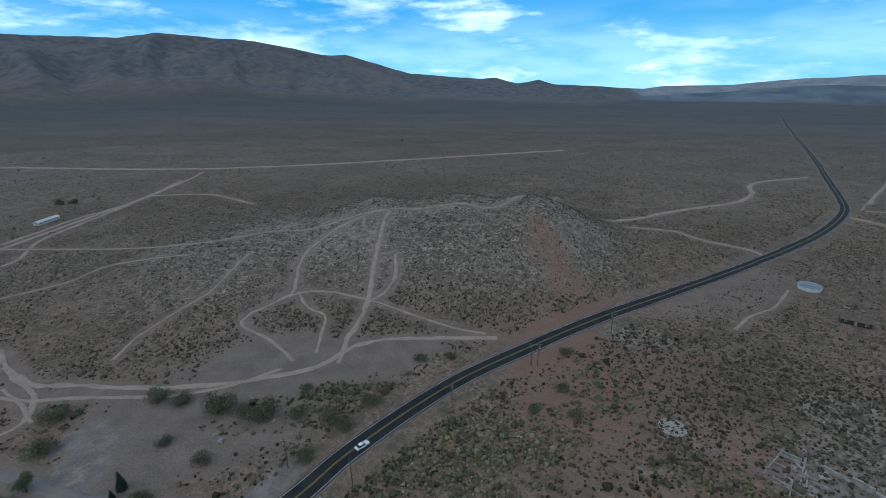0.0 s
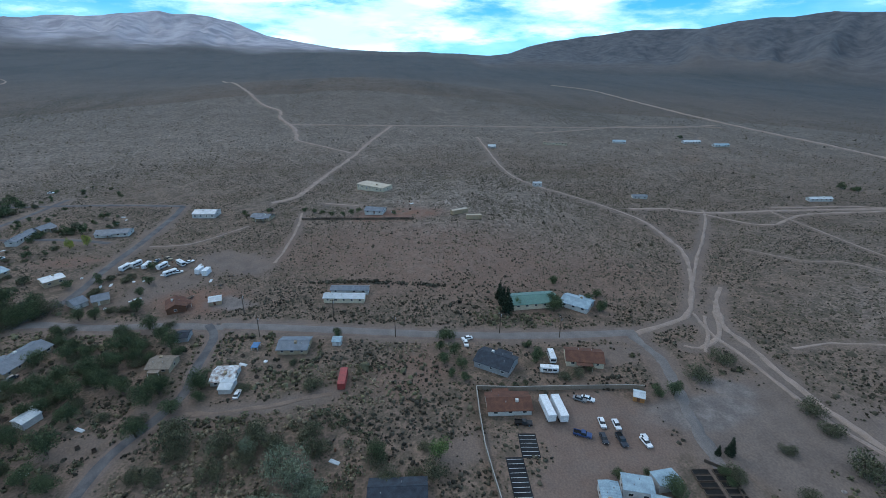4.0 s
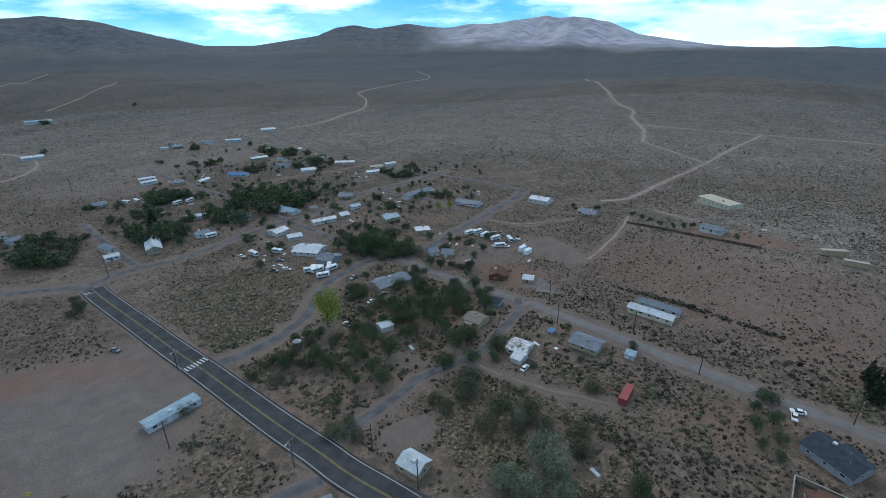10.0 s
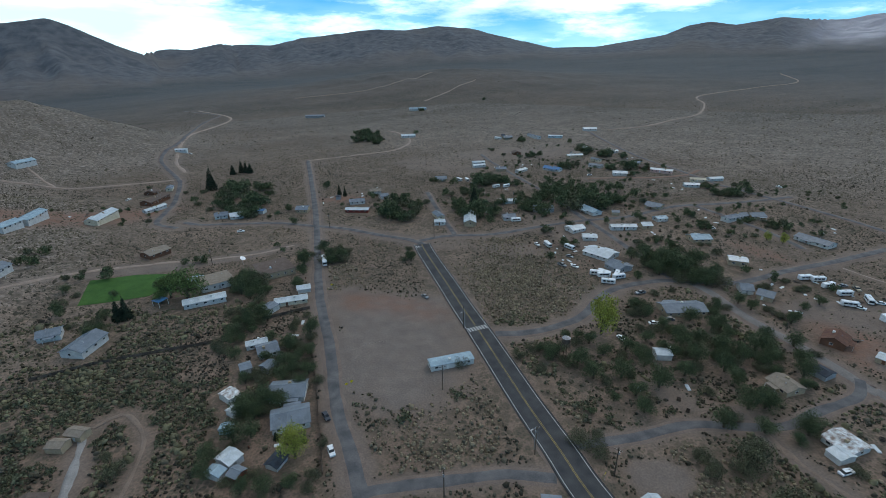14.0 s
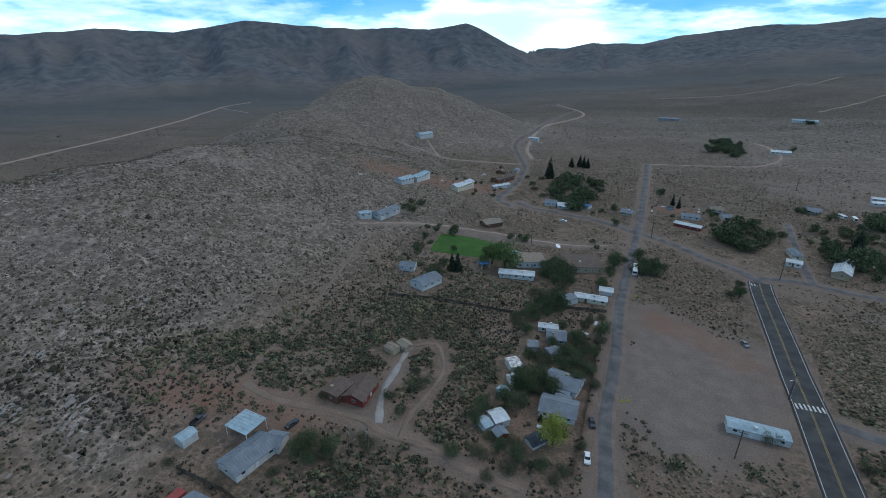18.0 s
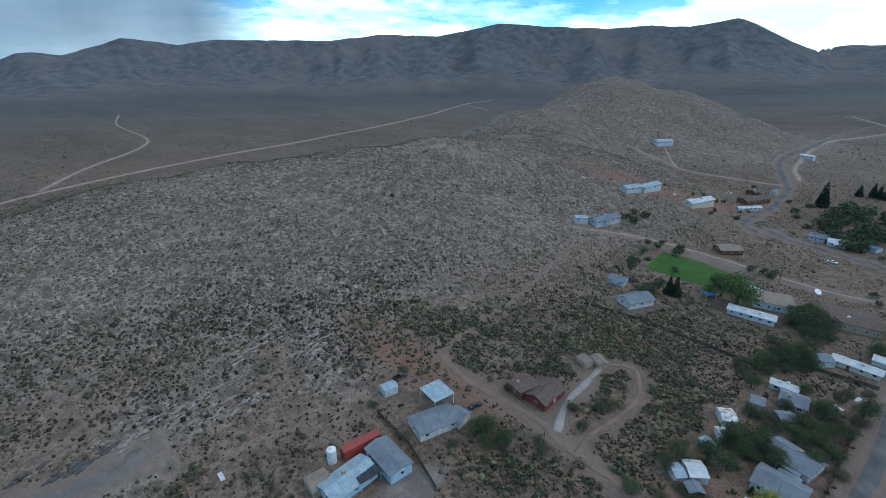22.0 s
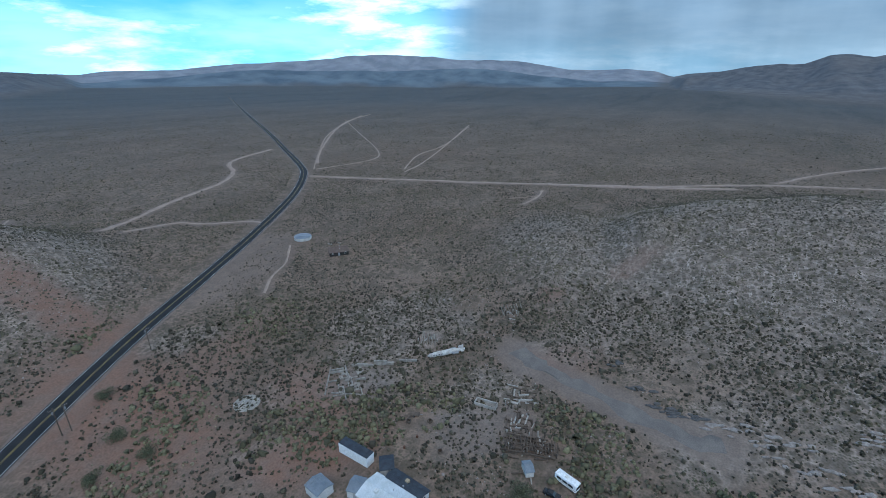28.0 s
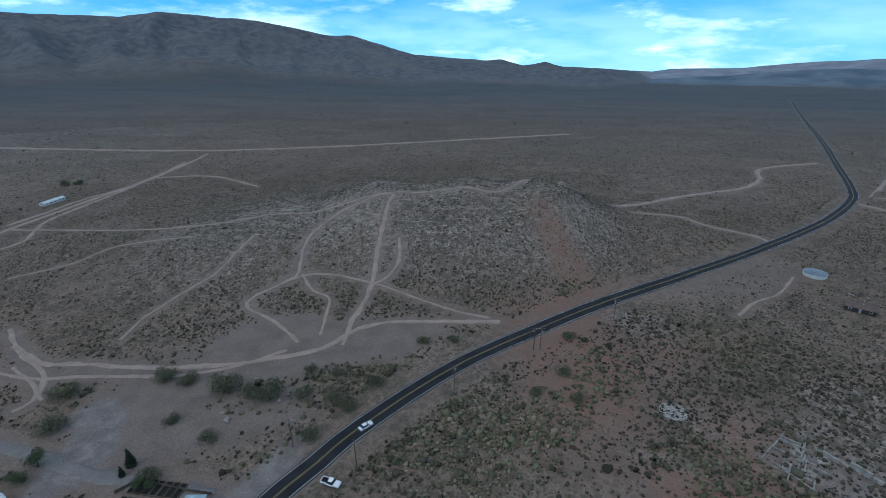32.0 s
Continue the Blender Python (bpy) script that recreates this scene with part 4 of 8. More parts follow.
def build_ground():
    radii = [0, 40, 70]
    while radii[-1] < 4950:
        radii.append(radii[-1] + max(1.5, radii[-1] * 0.009))
    radii = np.array(radii); n = 900
    a = np.arange(n) / n * 2 * np.pi
    X, Y = np.outer(radii, np.sin(a)), np.outer(radii, np.cos(a))
    Z = terrain(X, Y)
    i, j = np.meshgrid(np.arange(len(radii) - 1), np.arange(n), indexing="ij")
    k = (j + 1) % n
    f = np.stack([i * n + j, (i + 1) * n + j, (i + 1) * n + k, i * n + k], -1).reshape(-1, 4)
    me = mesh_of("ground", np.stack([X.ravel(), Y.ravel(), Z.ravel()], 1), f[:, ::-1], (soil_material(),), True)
    bare, red, grey, stony = zones(X, Y)
    plain = np.hypot(X, Y)
    hilly = ramp(Z + 6 * (fbm(X, Y, 40, 3, 71) - 0.5), 0.5, 12) * (plain < 950)
    hilly = np.maximum(hilly, stony)
    az = np.degrees(np.arctan2(X, Y))
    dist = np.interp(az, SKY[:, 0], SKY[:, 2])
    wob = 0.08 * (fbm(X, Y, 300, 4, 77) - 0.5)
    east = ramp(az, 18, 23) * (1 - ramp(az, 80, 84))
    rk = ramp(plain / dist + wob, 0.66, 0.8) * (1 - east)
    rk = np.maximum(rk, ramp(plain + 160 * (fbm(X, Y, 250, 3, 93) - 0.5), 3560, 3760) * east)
    # where haze goes into the rock colour: pale far ranges, blue east
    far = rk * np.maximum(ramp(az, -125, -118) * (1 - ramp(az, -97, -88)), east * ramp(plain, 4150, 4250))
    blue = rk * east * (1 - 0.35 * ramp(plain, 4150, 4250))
    # last layer: painted haze of the east, far growth, painted haze of the plain
    for name, cols in (("zone", (bare, red, hilly)), ("rock", (rk, far, grey)), ("haze_growth", (blue, ramp(plain + 120 * (fbm(X, Y, 80, 3, 88) - 0.5), 330, 900) * (1 - rk), ramp(plain, 450, 2000) * (1 - rk)))):
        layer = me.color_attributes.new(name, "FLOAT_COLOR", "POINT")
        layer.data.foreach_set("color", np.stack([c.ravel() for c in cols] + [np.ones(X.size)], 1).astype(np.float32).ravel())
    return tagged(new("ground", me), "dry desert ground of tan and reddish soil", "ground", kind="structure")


ground = build_ground()

WINDOW = {}
def window(parent, x, y, z, w, h, turn):
    key = (round(w, 1), round(h, 1))
    if key not in WINDOW:
        bm = bmesh.new()
        box(bm, -w / 2, -0.05, -h / 2, w / 2, 0.05, -h / 2 + 0.09); box(bm, -w / 2, -0.05, h / 2 - 0.09, w / 2, 0.05, h / 2)
        box(bm, -w / 2, -0.05, -h / 2 + 0.09, -w / 2 + 0.09, 0.05, h / 2 - 0.09); box(bm, w / 2 - 0.09, -0.05, -h / 2 + 0.09, w / 2, 0.05, h / 2 - 0.09)
        a = bpy.data.meshes.new("window"); bm.to_mesh(a); bm.free(); a.materials.append(TRIM)
        bm = bmesh.new(); box(bm, -w / 2 + 0.09, -0.03, -h / 2 + 0.09, w / 2 - 0.09, 0.03, h / 2 - 0.09)
        c = bpy.data.meshes.new("pane"); bm.to_mesh(c); bm.free(); c.materials.append(GLASS)
        WINDOW[key] = a, c
    a, c = WINDOW[key]
    shared("pane", c, shared("window", a, parent, Matrix.Translation((x, y, z)) @ Matrix.Rotation(turn, 4, "Z")))


NAMES = {"mobile": "mobile_home", "house": "house", "shed": "shed", "flat": "flat_roofed_building", "barn": "metal_barn", "canopy": "canopy"}
ROOF_WORDS = {"white": "bright white metal", "bluegrey": "faded grey-blue", "slate": "dark slate", "tan": "tan", "cream": "cream", "green": "green metal", "lightblue": "pale blue metal",
              "rust": "rusty brown", "brown": "brown shingle", "blue": "blue", "patch": "patched sheet-metal"}
WALL_WORDS = {"white": "white", "tan": "tan", "cream": "cream", "grey": "grey", "red": "dark red", "brown": "brown", "lightblue": "pale blue", "pink": "dusty pink", "dark": "dark", "wood": "orange wooden", "blue": "blue"}
building_rng = random.Random(5)


def building(x, y, turn, length, width, ridge, kind, wall, roof):
    """A house, mobile home, shed or open canopy that stands along `turn`, its roof's top `ridge` metres up."""
    rng = building_rng
    if kind != "canopy": ridge *= 0.88
    L, W = length / 2, width / 2
    c, s = math.cos(radians(turn)), math.sin(radians(turn))
    corners = [ground_z(x + c * a - s * b, y + s * a + c * b) for a in (-L, L) for b in (-W, W)]
    z, low = max(corners), min(corners)
    home = new(NAMES[kind]); home.location, home.rotation_euler = (x, y, z), (0, 0, radians(turn))
    for i in range(-int(L) - 1, int(L) + 2, 2):
        for j in range(-int(W) - 1, int(W) + 2, 2): clear(x + c * i - s * j, y + s * i + c * j, 1)
    place = {"mobile": "on dirt", "house": "on dry ground", "shed": "on dry ground", "flat": "beside a street", "barn": "on open dirt", "canopy": "on posts"}[kind]
    words = {"mobile": "long mobile home", "house": "low house", "shed": "small shed", "flat": "low flat-roofed building", "barn": "metal barn", "canopy": "open-sided canopy"}[kind]
    tagged(home, "%s %s with %s roof %s" % (WALL_WORDS[wall], words, ROOF_WORDS[roof], place), words.split()[-1], "village %ss" % words.split()[-1])
    under = low - z - 0.6
    big = length > 7
    if kind == "canopy":
        bm = bmesh.new(); box(bm, -L, -W, ridge - 0.22, L, W, ridge - 0.02, 0, 0.04)
        deck = part("roof", bm, ROOFS[roof], home)
        for k in range(int(length / 1.2)):
            bm = bmesh.new(); box(bm, -L + 0.4 + k * 1.2, -W, ridge - 0.02, -L + 0.48 + k * 1.2, W, ridge + 0.04); part("roof_rib", bm, ROOFS[roof], deck)
        for a in (-L + 0.3, L - 0.3):
            for b in (-W + 0.3, W - 0.3):
                bm = bmesh.new(); box(bm, a - 0.08, b - 0.08, under, a + 0.08, b + 0.08, ridge - 0.2); part("post", bm, TRIM, home)
        return home
    rise = {"mobile": 0.9, "house": min(1.9, ridge * 0.4), "shed": 0.7, "flat": 0.35, "barn": 1.5}[kind]
    eaves = ridge - rise
    over = 0.45 if kind in ("house", "mobile") else 0.2
    bm = bmesh.new(); prism(bm, [(-W, under), (W, under), (W, eaves), (0, ridge - 0.06), (-W, eaves)], -L, L); part("wall", bm, WALLS[wall], home)
    slope = rise / W; t = 0.14
    e = eaves - over * slope
    xs = [(-L - over, 0.0)]
    if roof in ("white", "bluegrey", "lightblue", "green", "patch") and length > 5:
        n = int((2 * L + 2 * over) / 0.9)
        for k in range(n):
            q = -L - over + (k + 0.5) * (2 * L + 2 * over) / n
            xs += [(q - 0.05, 0.0), (q - 0.04, 0.06), (q + 0.04, 0.06), (q + 0.05, 0.0)]
    xs.append((L + over, 0.0))
    v, f = [], []
    for q, up in xs:
        v += [(q, -W - over, e), (q, 0, ridge), (q, W + over, e), (q, W + over, e + t + up), (q, 0, ridge + t + up), (q, -W - over, e + t + up)]
    for k in range(len(xs) - 1):
        for i in range(6): f.append((k * 6 + i, k * 6 + (i + 1) % 6, k * 6 + 6 + (i + 1) % 6, k * 6 + 6 + i))
    bm = bmesh.new(); vv = [bm.verts.new(p) for p in v]
    for q in f: bm.faces.new([vv[i] for i in q])
    for k in (0, len(xs) - 1): bm.faces.new([vv[k * 6 + i] for i in (0, 1, 4, 5)]); bm.faces.new([vv[k * 6 + i] for i in (1, 2, 3, 4)])
    part("roof", bm, ROOFS[roof], home)
    if kind != "flat":
        bm = bmesh.new(); prism(bm, [(-0.25, ridge + t - 0.25 * slope + 0.04), (0.25, ridge + t - 0.25 * slope + 0.04), (0, ridge + t + 0.1)], -L - over - 0.01, L + over + 0.01); part("ridge_cap", bm, ROOFS[roof], home)
    # door and windows
    side = rng.choice((-1, 1)); dx = rng.uniform(-0.3, 0.3) * L
    bm = bmesh.new(); box(bm, dx - 0.48, side * W - 0.05, 0.1, dx + 0.48, side * W + 0.05, min(2.15, eaves - 0.15), 0, 0.02); door = part("door", bm, rng.choice((TRIM, WALLS["brown"], WALLS["grey"])), home)
    bm = bmesh.new(); box(bm, dx + 0.3, side * (W + 0.05) - 0.04, 1.0, dx + 0.42, side * (W + 0.05) + 0.04, 1.1); part("handle", bm, STEEL, door)
    if big:
        n = max(2, int(length / 3.6)); wz = min(1.5, eaves - 0.75)
        for q in (-1, 1):
            for k in range(n):
                a = -L + (k + 0.5) * 2 * L / n
                if q == side and abs(a - dx) < 1.1: continue
                window(home, a, q * W, wz, rng.choice((1.0, 1.4)), 1.0, 0)
        for q in (-1, 1): window(home, q * L, rng.uniform(-0.2, 0.2) * W, wz, 1.2, 1.0, math.pi / 2)
        for k in range(2):
            a, b = rng.uniform(-0.6, 0.6) * L, rng.choice((-0.4, 0.4)) * W
            bm = bmesh.new(); h = ridge - abs(b) * slope + t; cyl(bm, 0.12, 0.12, (a, b, h - 0.1), (a, b, h + 0.45)); cyl(bm, 0.18, 0.12, (a, b, h + 0.45), (a, b, h + 0.52)); part("vent_pipe", bm, STEEL, home)
        if rng.random() < 0.6:
            a, b = rng.uniform(-0.4, 0.4) * L, rng.choice((-0.3, 0.3)) * W
            h = ridge - abs(b) * slope + t
            bm = bmesh.new(); box(bm, a - 0.5, b - 0.5, h - 0.2, a + 0.5, b + 0.5, h + 0.75, 0, 0.04); part("roof_cooler", bm, WALLS["tan"] if rng.random() < 0.5 else TRIM, home, "boxy evaporative cooler")
        if kind == "house" and rng.random() < 0.6:
            p = min(3.0, L * 0.5); a0 = dx - p; a1 = dx + p; w0 = side * W; w1 = side * (W + 2.3)
            bm = bmesh.new(); box(bm, a0, min(w0, w1), eaves - 0.32, a1, max(w0, w1), eaves - 0.2); part("porch_roof", bm, ROOFS[roof], home)
            for a in (a0 + 0.15, a1 - 0.15):
                bm = bmesh.new(); box(bm, a - 0.06, w1 - side * 0.2 - 0.06, under, a + 0.06, w1 - side * 0.2 + 0.06, eaves - 0.3); part("porch_post", bm, TRIM, home)
        if kind == "mobile":
            bm = bmesh.new(); s1 = side * (W + 1.0); box(bm, dx - 0.8, min(side * W, s1), under, dx + 0.8, max(side * W, s1), 0.1); part("step", bm, TIMBER, home)
    return home


def wheel(parent, x, y, r, w):
    bm = bmesh.new(); cyl(bm, r, r, (x, y - w / 2, r), (x, y + w / 2, r), 14); t = part("tyre", bm, RUBBER, parent)
    bm = bmesh.new(); cyl(bm, r * 0.55, r * 0.55, (x, y - w / 2 - 0.015, r), (x, y + w / 2 + 0.015, r), 10); part("rim", bm, STEEL, t)


def container(x, y, turn, length, width, height, colour):
    L, W = length / 2, width / 2
    z = ground_z(x, y)
    box_trailer = colour == "white" and length > 8
    name = "box_trailer" if box_trailer else "cargo_container"
    word = {"red": "rust-red", "tan": "tan", "white": "white", "dark": "white-sided dark-topped"}[colour]
    th = tagged(new(name), "%s %s standing on bare dirt" % (word, "semi box trailer" if box_trailer else "steel cargo container"), name.split("_")[1], name.replace("_", " ") + "s")
    th.location, th.rotation_euler = (x, y, z), (0, 0, radians(turn))
    b0 = 1.0 if box_trailer else 0.08
    wall = {"red": CAR["red"], "tan": CAR["tan"], "white": CAR["white"], "dark": CAR["white"]}[colour]
    bm = bmesh.new(); box(bm, -L, -W, b0, L, W, height - 0.06, 0, 0.04); part("body", bm, wall, th)
    for q in (-1, 1):
        for k in range(int(length / 1.1)):
            bm = bmesh.new(); a = -L + 0.4 + k * 1.1; box(bm, a, q * W - 0.03, b0 + 0.15, a + 0.12, q * W + 0.03, height - 0.2); part("side_rib", bm, wall, th)
    bm = bmesh.new(); box(bm, -L - 0.02, -W - 0.02, height - 0.06, L + 0.02, W + 0.02, height, 0, 0.02); part("roof", bm, ROOFS["slate"] if colour == "dark" else wall, th)
    for q in (-0.5, 0.5):
        bm = bmesh.new(); box(bm, L, q * W - W * 0.46, b0 + 0.1, L + 0.05, q * W + W * 0.46, height - 0.15); d = part("door", bm, wall, th)
        bm = bmesh.new(); cyl(bm, 0.025, 0.025, (L + 0.08, q * W * 0.4, b0 + 0.2), (L + 0.08, q * W * 0.4, height - 0.3), 6); part("lock_bar", bm, STEEL, d)
    if box_trailer:
        for a in (-L + 1.4, -L + 2.6):
            for q in (-W + 0.2, W - 0.2): wheel(th, a, q, 0.5, 0.3)
        for q in (-W + 0.4, W - 0.4):
            bm = bmesh.new(); box(bm, L - 2.6, q - 0.07, 0, L - 2.45, q + 0.07, 1.05); part("landing_leg", bm, STEEL, th)
    else:
        bm = bmesh.new(); box(bm, -L, -W + 0.1, -0.4, L, W - 0.1, 0.1); part("skid", bm, TIMBER, th)
    for i in range(-int(L), int(L) + 1, 2): clear(x + math.cos(radians(turn)) * i, y + math.sin(radians(turn)) * i, 2)


MADE = {}
def vehicle(x, y, turn, kind, colour):
    z = ground_z(x, y) + 0.04
    m = Matrix.Translation((x, y, z)) @ Matrix.Rotation(radians(turn), 4, "Z")
    clear(x, y, 2)
    if (kind, colour) in MADE: return copy_thing(MADE[kind, colour], m)
    names = {"car": "car", "pickup": "pickup_truck", "camper": "camper_van", "bus": "bus"}
    words = {"car": "sedan parked on the ground", "pickup": "pickup truck with an open bed, parked", "camper": "boxy camper parked in a yard", "bus": "long passenger bus parked beside the street"}
    th = tagged(new(names[kind]), "%s %s" % (colour, words[kind]), names[kind].replace("_", " "), "parked vehicles"); MADE[kind, colour] = th
    paint = CAR[colour]
    L, W, r = {"car": (2.3, 0.9, 0.33), "pickup": (2.8, 0.98, 0.38), "camper": (3.4, 1.15, 0.36), "bus": (5.6, 1.25, 0.48)}[kind]
    bm = bmesh.new()
    if kind == "car":
        prism(bm, [(y1, z1) for y1, z1 in ((-W, 0.3), (W, 0.3), (W, 0.72), (W - 0.08, 0.9), (-W + 0.08, 0.9), (-W, 0.72))], -L, L)
        bmesh.ops.bevel(bm, geom=bm.edges[:], offset=0.06, segments=2, affect="EDGES"); part("body", bm, paint, th)
        bm = bmesh.new(); v = [bm.verts.new(p) for p in ((-1.7, -0.8, 0.88), (1.0, -0.8, 0.88), (1.0, 0.8, 0.88), (-1.7, 0.8, 0.88), (-1.1, -0.62, 1.4), (0.35, -0.62, 1.4), (0.35, 0.62, 1.4), (-1.1, 0.62, 1.4))]
        for f in ((0, 1, 5, 4), (1, 2, 6, 5), (2, 3, 7, 6), (3, 0, 4, 7)): bm.faces.new([v[i] for i in f])
        part("windows", bm, GLASS, th)
        bm = bmesh.new(); box(bm, -1.12, -0.64, 1.38, 0.37, 0.64, 1.45, 0, 0.03); part("roof", bm, paint, th)
    elif kind == "pickup":
        box(bm, -L, -W, 0.4, L, W, 0.85, 0, 0.06); box(bm, 1.1, -W + 0.02, 0.8, L - 0.05, W - 0.02, 1.08, 0, 0.08); part("body", bm, paint, th)
        bm = bmesh.new()
        for q in (-1, 1): box(bm, -L, q * W - (0.09 if q > 0 else 0), 0.85, -0.5, q * W + (0.09 if q < 0 else 0), 1.2)
        box(bm, -L, -W + 0.09, 0.85, -L + 0.08, W - 0.09, 1.2); part("bed_side", bm, paint, th)
        bm = bmesh.new(); box(bm, -L + 0.08, -W + 0.09, 0.85, -0.5, W - 0.09, 0.9); part("bed_floor", bm, RUBBER, th)
        bm = bmesh.new(); v = [bm.verts.new(p) for p in ((-0.5, -0.93, 0.85), (1.4, -0.93, 0.85), (1.4, 0.93, 0.85), (-0.5, 0.93, 0.85), (-0.4, -0.75, 1.7), (0.8, -0.75, 1.7), (0.8, 0.75, 1.7), (-0.4, 0.75, 1.7))]
        for f in ((0, 1, 5, 4), (1, 2, 6, 5), (2, 3, 7, 6), (3, 0, 4, 7)): bm.faces.new([v[i] for i in f])
        part("windows", bm, GLASS, th)
        bm = bmesh.new(); box(bm, -0.43, -0.78, 1.68, 0.83, 0.78, 1.76, 0, 0.03); part("roof", bm, paint, th)
    else:
        h = 2.7 if kind == "camper" else 3.0
        box(bm, -L, -W, 0.45, L, W, h, 0, 0.14); part("body", bm, paint, th)
        n = 3 if kind == "camper" else 7
        for q in (-1, 1):
            for k in range(n):
                a = -L + 0.7 + k * (2 * L - 1.4) / n
                bm = bmesh.new(); box(bm, a, q * W - 0.02, h * 0.52, a + (2 * L - 1.4) / n - 0.25, q * W + 0.02, h * 0.8); part("window", bm, GLASS, th)
        bm = bmesh.new(); box(bm, L - 0.02, -W + 0.15, h * 0.45, L + 0.02, W - 0.15, h * 0.82); part("windscreen", bm, GLASS, th)
        bm = bmesh.new(); box(bm, -0.6, -0.4, h, 0.3, 0.4, h + 0.25, 0, 0.05); part("roof_unit", bm, TRIM, th)
        bm = bmesh.new(); box(bm, -L + 0.1, -W - 0.012, h * 0.36, L - 0.1, W + 0.012, h * 0.42); part("stripe", bm, CAR["tan"] if kind == "camper" else CAR["blue"], th)
    for a in (-L * 0.62, L * 0.62):
        for q in (-W + 0.08, W - 0.08): wheel(th, a, q, r, 0.22)
    for q in (-W * 0.7, W * 0.7):
        bm = bmesh.new(); box(bm, L - 0.03, q - 0.16, 0.62, L + 0.03, q + 0.16, 0.76); part("headlight", bm, TRIM, th)
        bm = bmesh.new(); box(bm, -L - 0.03, q - 0.16, 0.62, -L + 0.03, q + 0.16, 0.76); part("tail_light", bm, CAR["red"], th)
    th.matrix_basis = m
    return th


def leaf_cloud(name, lobes, count, size, material, seed):
    """Many small leaf sprays over the skins of some lobes (x, y, z, rx, rz)."""
    rng = np.random.RandomState(seed)
    w = np.array([lb[3] ** 2 for lb in lobes]); which = rng.choice(len(lobes), count, p=w / w.sum())
    lb = np.array(lobes)[which]
    d = rng.normal(size=(count, 3)); d[:, 2] = d[:, 2] * 0.9 + 0.25; d /= np.linalg.norm(d, axis=1)[:, None]
    rad = rng.uniform(0.55, 1.08, count)[:, None]
    p = lb[:, :3] + d * rad * np.stack([lb[:, 3], lb[:, 3], lb[:, 4]], 1)
    a = rng.normal(size=(count, 3)) + d * 0.3; a /= np.linalg.norm(a, axis=1)[:, None]
    b = np.cross(a, d + rng.normal(size=(count, 3)) * 0.6); b /= np.linalg.norm(b, axis=1)[:, None] + 1e-9
    s = size * rng.uniform(0.5, 1.3, (count, 1))
    v = np.stack([p - a * s, p + b * s * 0.55, p + a * s, p - b * s * 0.55], 1).reshape(-1, 3)
    return mesh_of(name, v, np.arange(count * 4).reshape(-1, 4), (material,))


PLANTS = {}
plant_rng = random.Random(11)
FAR_TREES = []
def plant(kind, x, y, r):
    rng = plant_rng
    if math.hypot(x, y) > 275 and kind in ("tree", "bush"):
        FAR_TREES.append((kind, x, y, r)); clear(x, y, r * 0.6); return
    pick = (kind, rng.randrange(3))
    z = ground_z(x, y)
    clear(x, y, r * 0.6)
    squash = rng.uniform(0.85, 1.2) * (1.5 if kind == "yellow_tree" else 1)
    m = Matrix.LocRotScale((x, y, z - 0.05), Euler((0, 0, rng.uniform(0, 6.3))), (r, r, r * squash))
    if pick in PLANTS:
        k = PLANTS[pick].scale
        return copy_thing(PLANTS[pick], Matrix.LocRotScale((x, y, z - 0.05), m.to_euler(), (r / k.x, r / k.y, r * squash / k.z)))
    seed = pick[1] * 17 + sum(map(ord, kind)); q = random.Random(seed)
    if kind == "cypress":
        lobes = [(0, 0, 0.5 + 0.75 * k, 0.95 - 0.2 * k, 0.9) for k in range(5)]; count, size = 1800, 0.13
        label, trunk_h = "slim dark cypress in a dry yard", 0.6
    elif kind == "bush":
        lobes = [(q.uniform(-0.55, 0.55), q.uniform(-0.55, 0.55), q.uniform(0.25, 0.45), q.uniform(0.4, 0.62), q.uniform(0.35, 0.5)) for _ in range(8)]; count, size = 2400, 0.044
        label, trunk_h = "low spreading grey-green bush on dry ground", 0.2
    else:
        lobes = [(q.uniform(-0.5, 0.5), q.uniform(-0.5, 0.5), q.uniform(0.4, 1.2), q.uniform(0.3, 0.52), q.uniform(0.28, 0.46)) for _ in range(17)]; count, size = 3600, 0.041
        label, trunk_h = {"tree": "dusty green shade tree with a rounded crown", "pale_tree": "pale grey-green feathery tree among scrub", "green_tree": "fresh green leafy tree beside a lawn",
                          "yellow_tree": "yellow-green tree turning in autumn"}[kind], 0.5
    th = tagged(new("bush" if kind == "bush" else "cypress_tree" if kind == "cypress" else "tree"), label, "bush" if kind == "bush" else "tree", "village trees"); PLANTS[pick] = th
    shared("crown", leaf_cloud("crown", lobes, count, size, LEAVES[kind], seed), th)
    bm = bmesh.new(); cyl(bm, 0.1, 0.06, (0, 0, -0.15), (q.uniform(-0.05, 0.05), q.uniform(-0.05, 0.05), trunk_h), 7)
    if kind != "cypress":
        for lb in lobes[:4]: cyl(bm, 0.05, 0.018, (0, 0, trunk_h * 0.8), (lb[0], lb[1], max(lb[2], trunk_h)), 5)
    part("trunk", bm, BARK, th)
    th.matrix_basis = m
    return th


def tree(x, y, r):
    """A tree; a wide crown is a small grove."""
    if r < 5.2: return plant("tree", x, y, r)
    k = 5 if r > 6.5 else 3
    for i in range(k):
        a = i * 6.283 / k + x; d = r * (0.5 if i else 0.42)
        plant("tree" if i % 3 else "bush", x + d * math.cos(a), y + d * math.sin(a), r * (0.5 + 0.09 * ((i * 7 + int(abs(y))) % 3)))
def bush(x, y, r): plant("bush", x, y, r)
def pale_tree(x, y, r): plant("pale_tree", x, y, r)
def green_tree(x, y, r): plant("green_tree", x, y, r)
def yellow_tree(x, y, r): plant("yellow_tree", x, y, r)
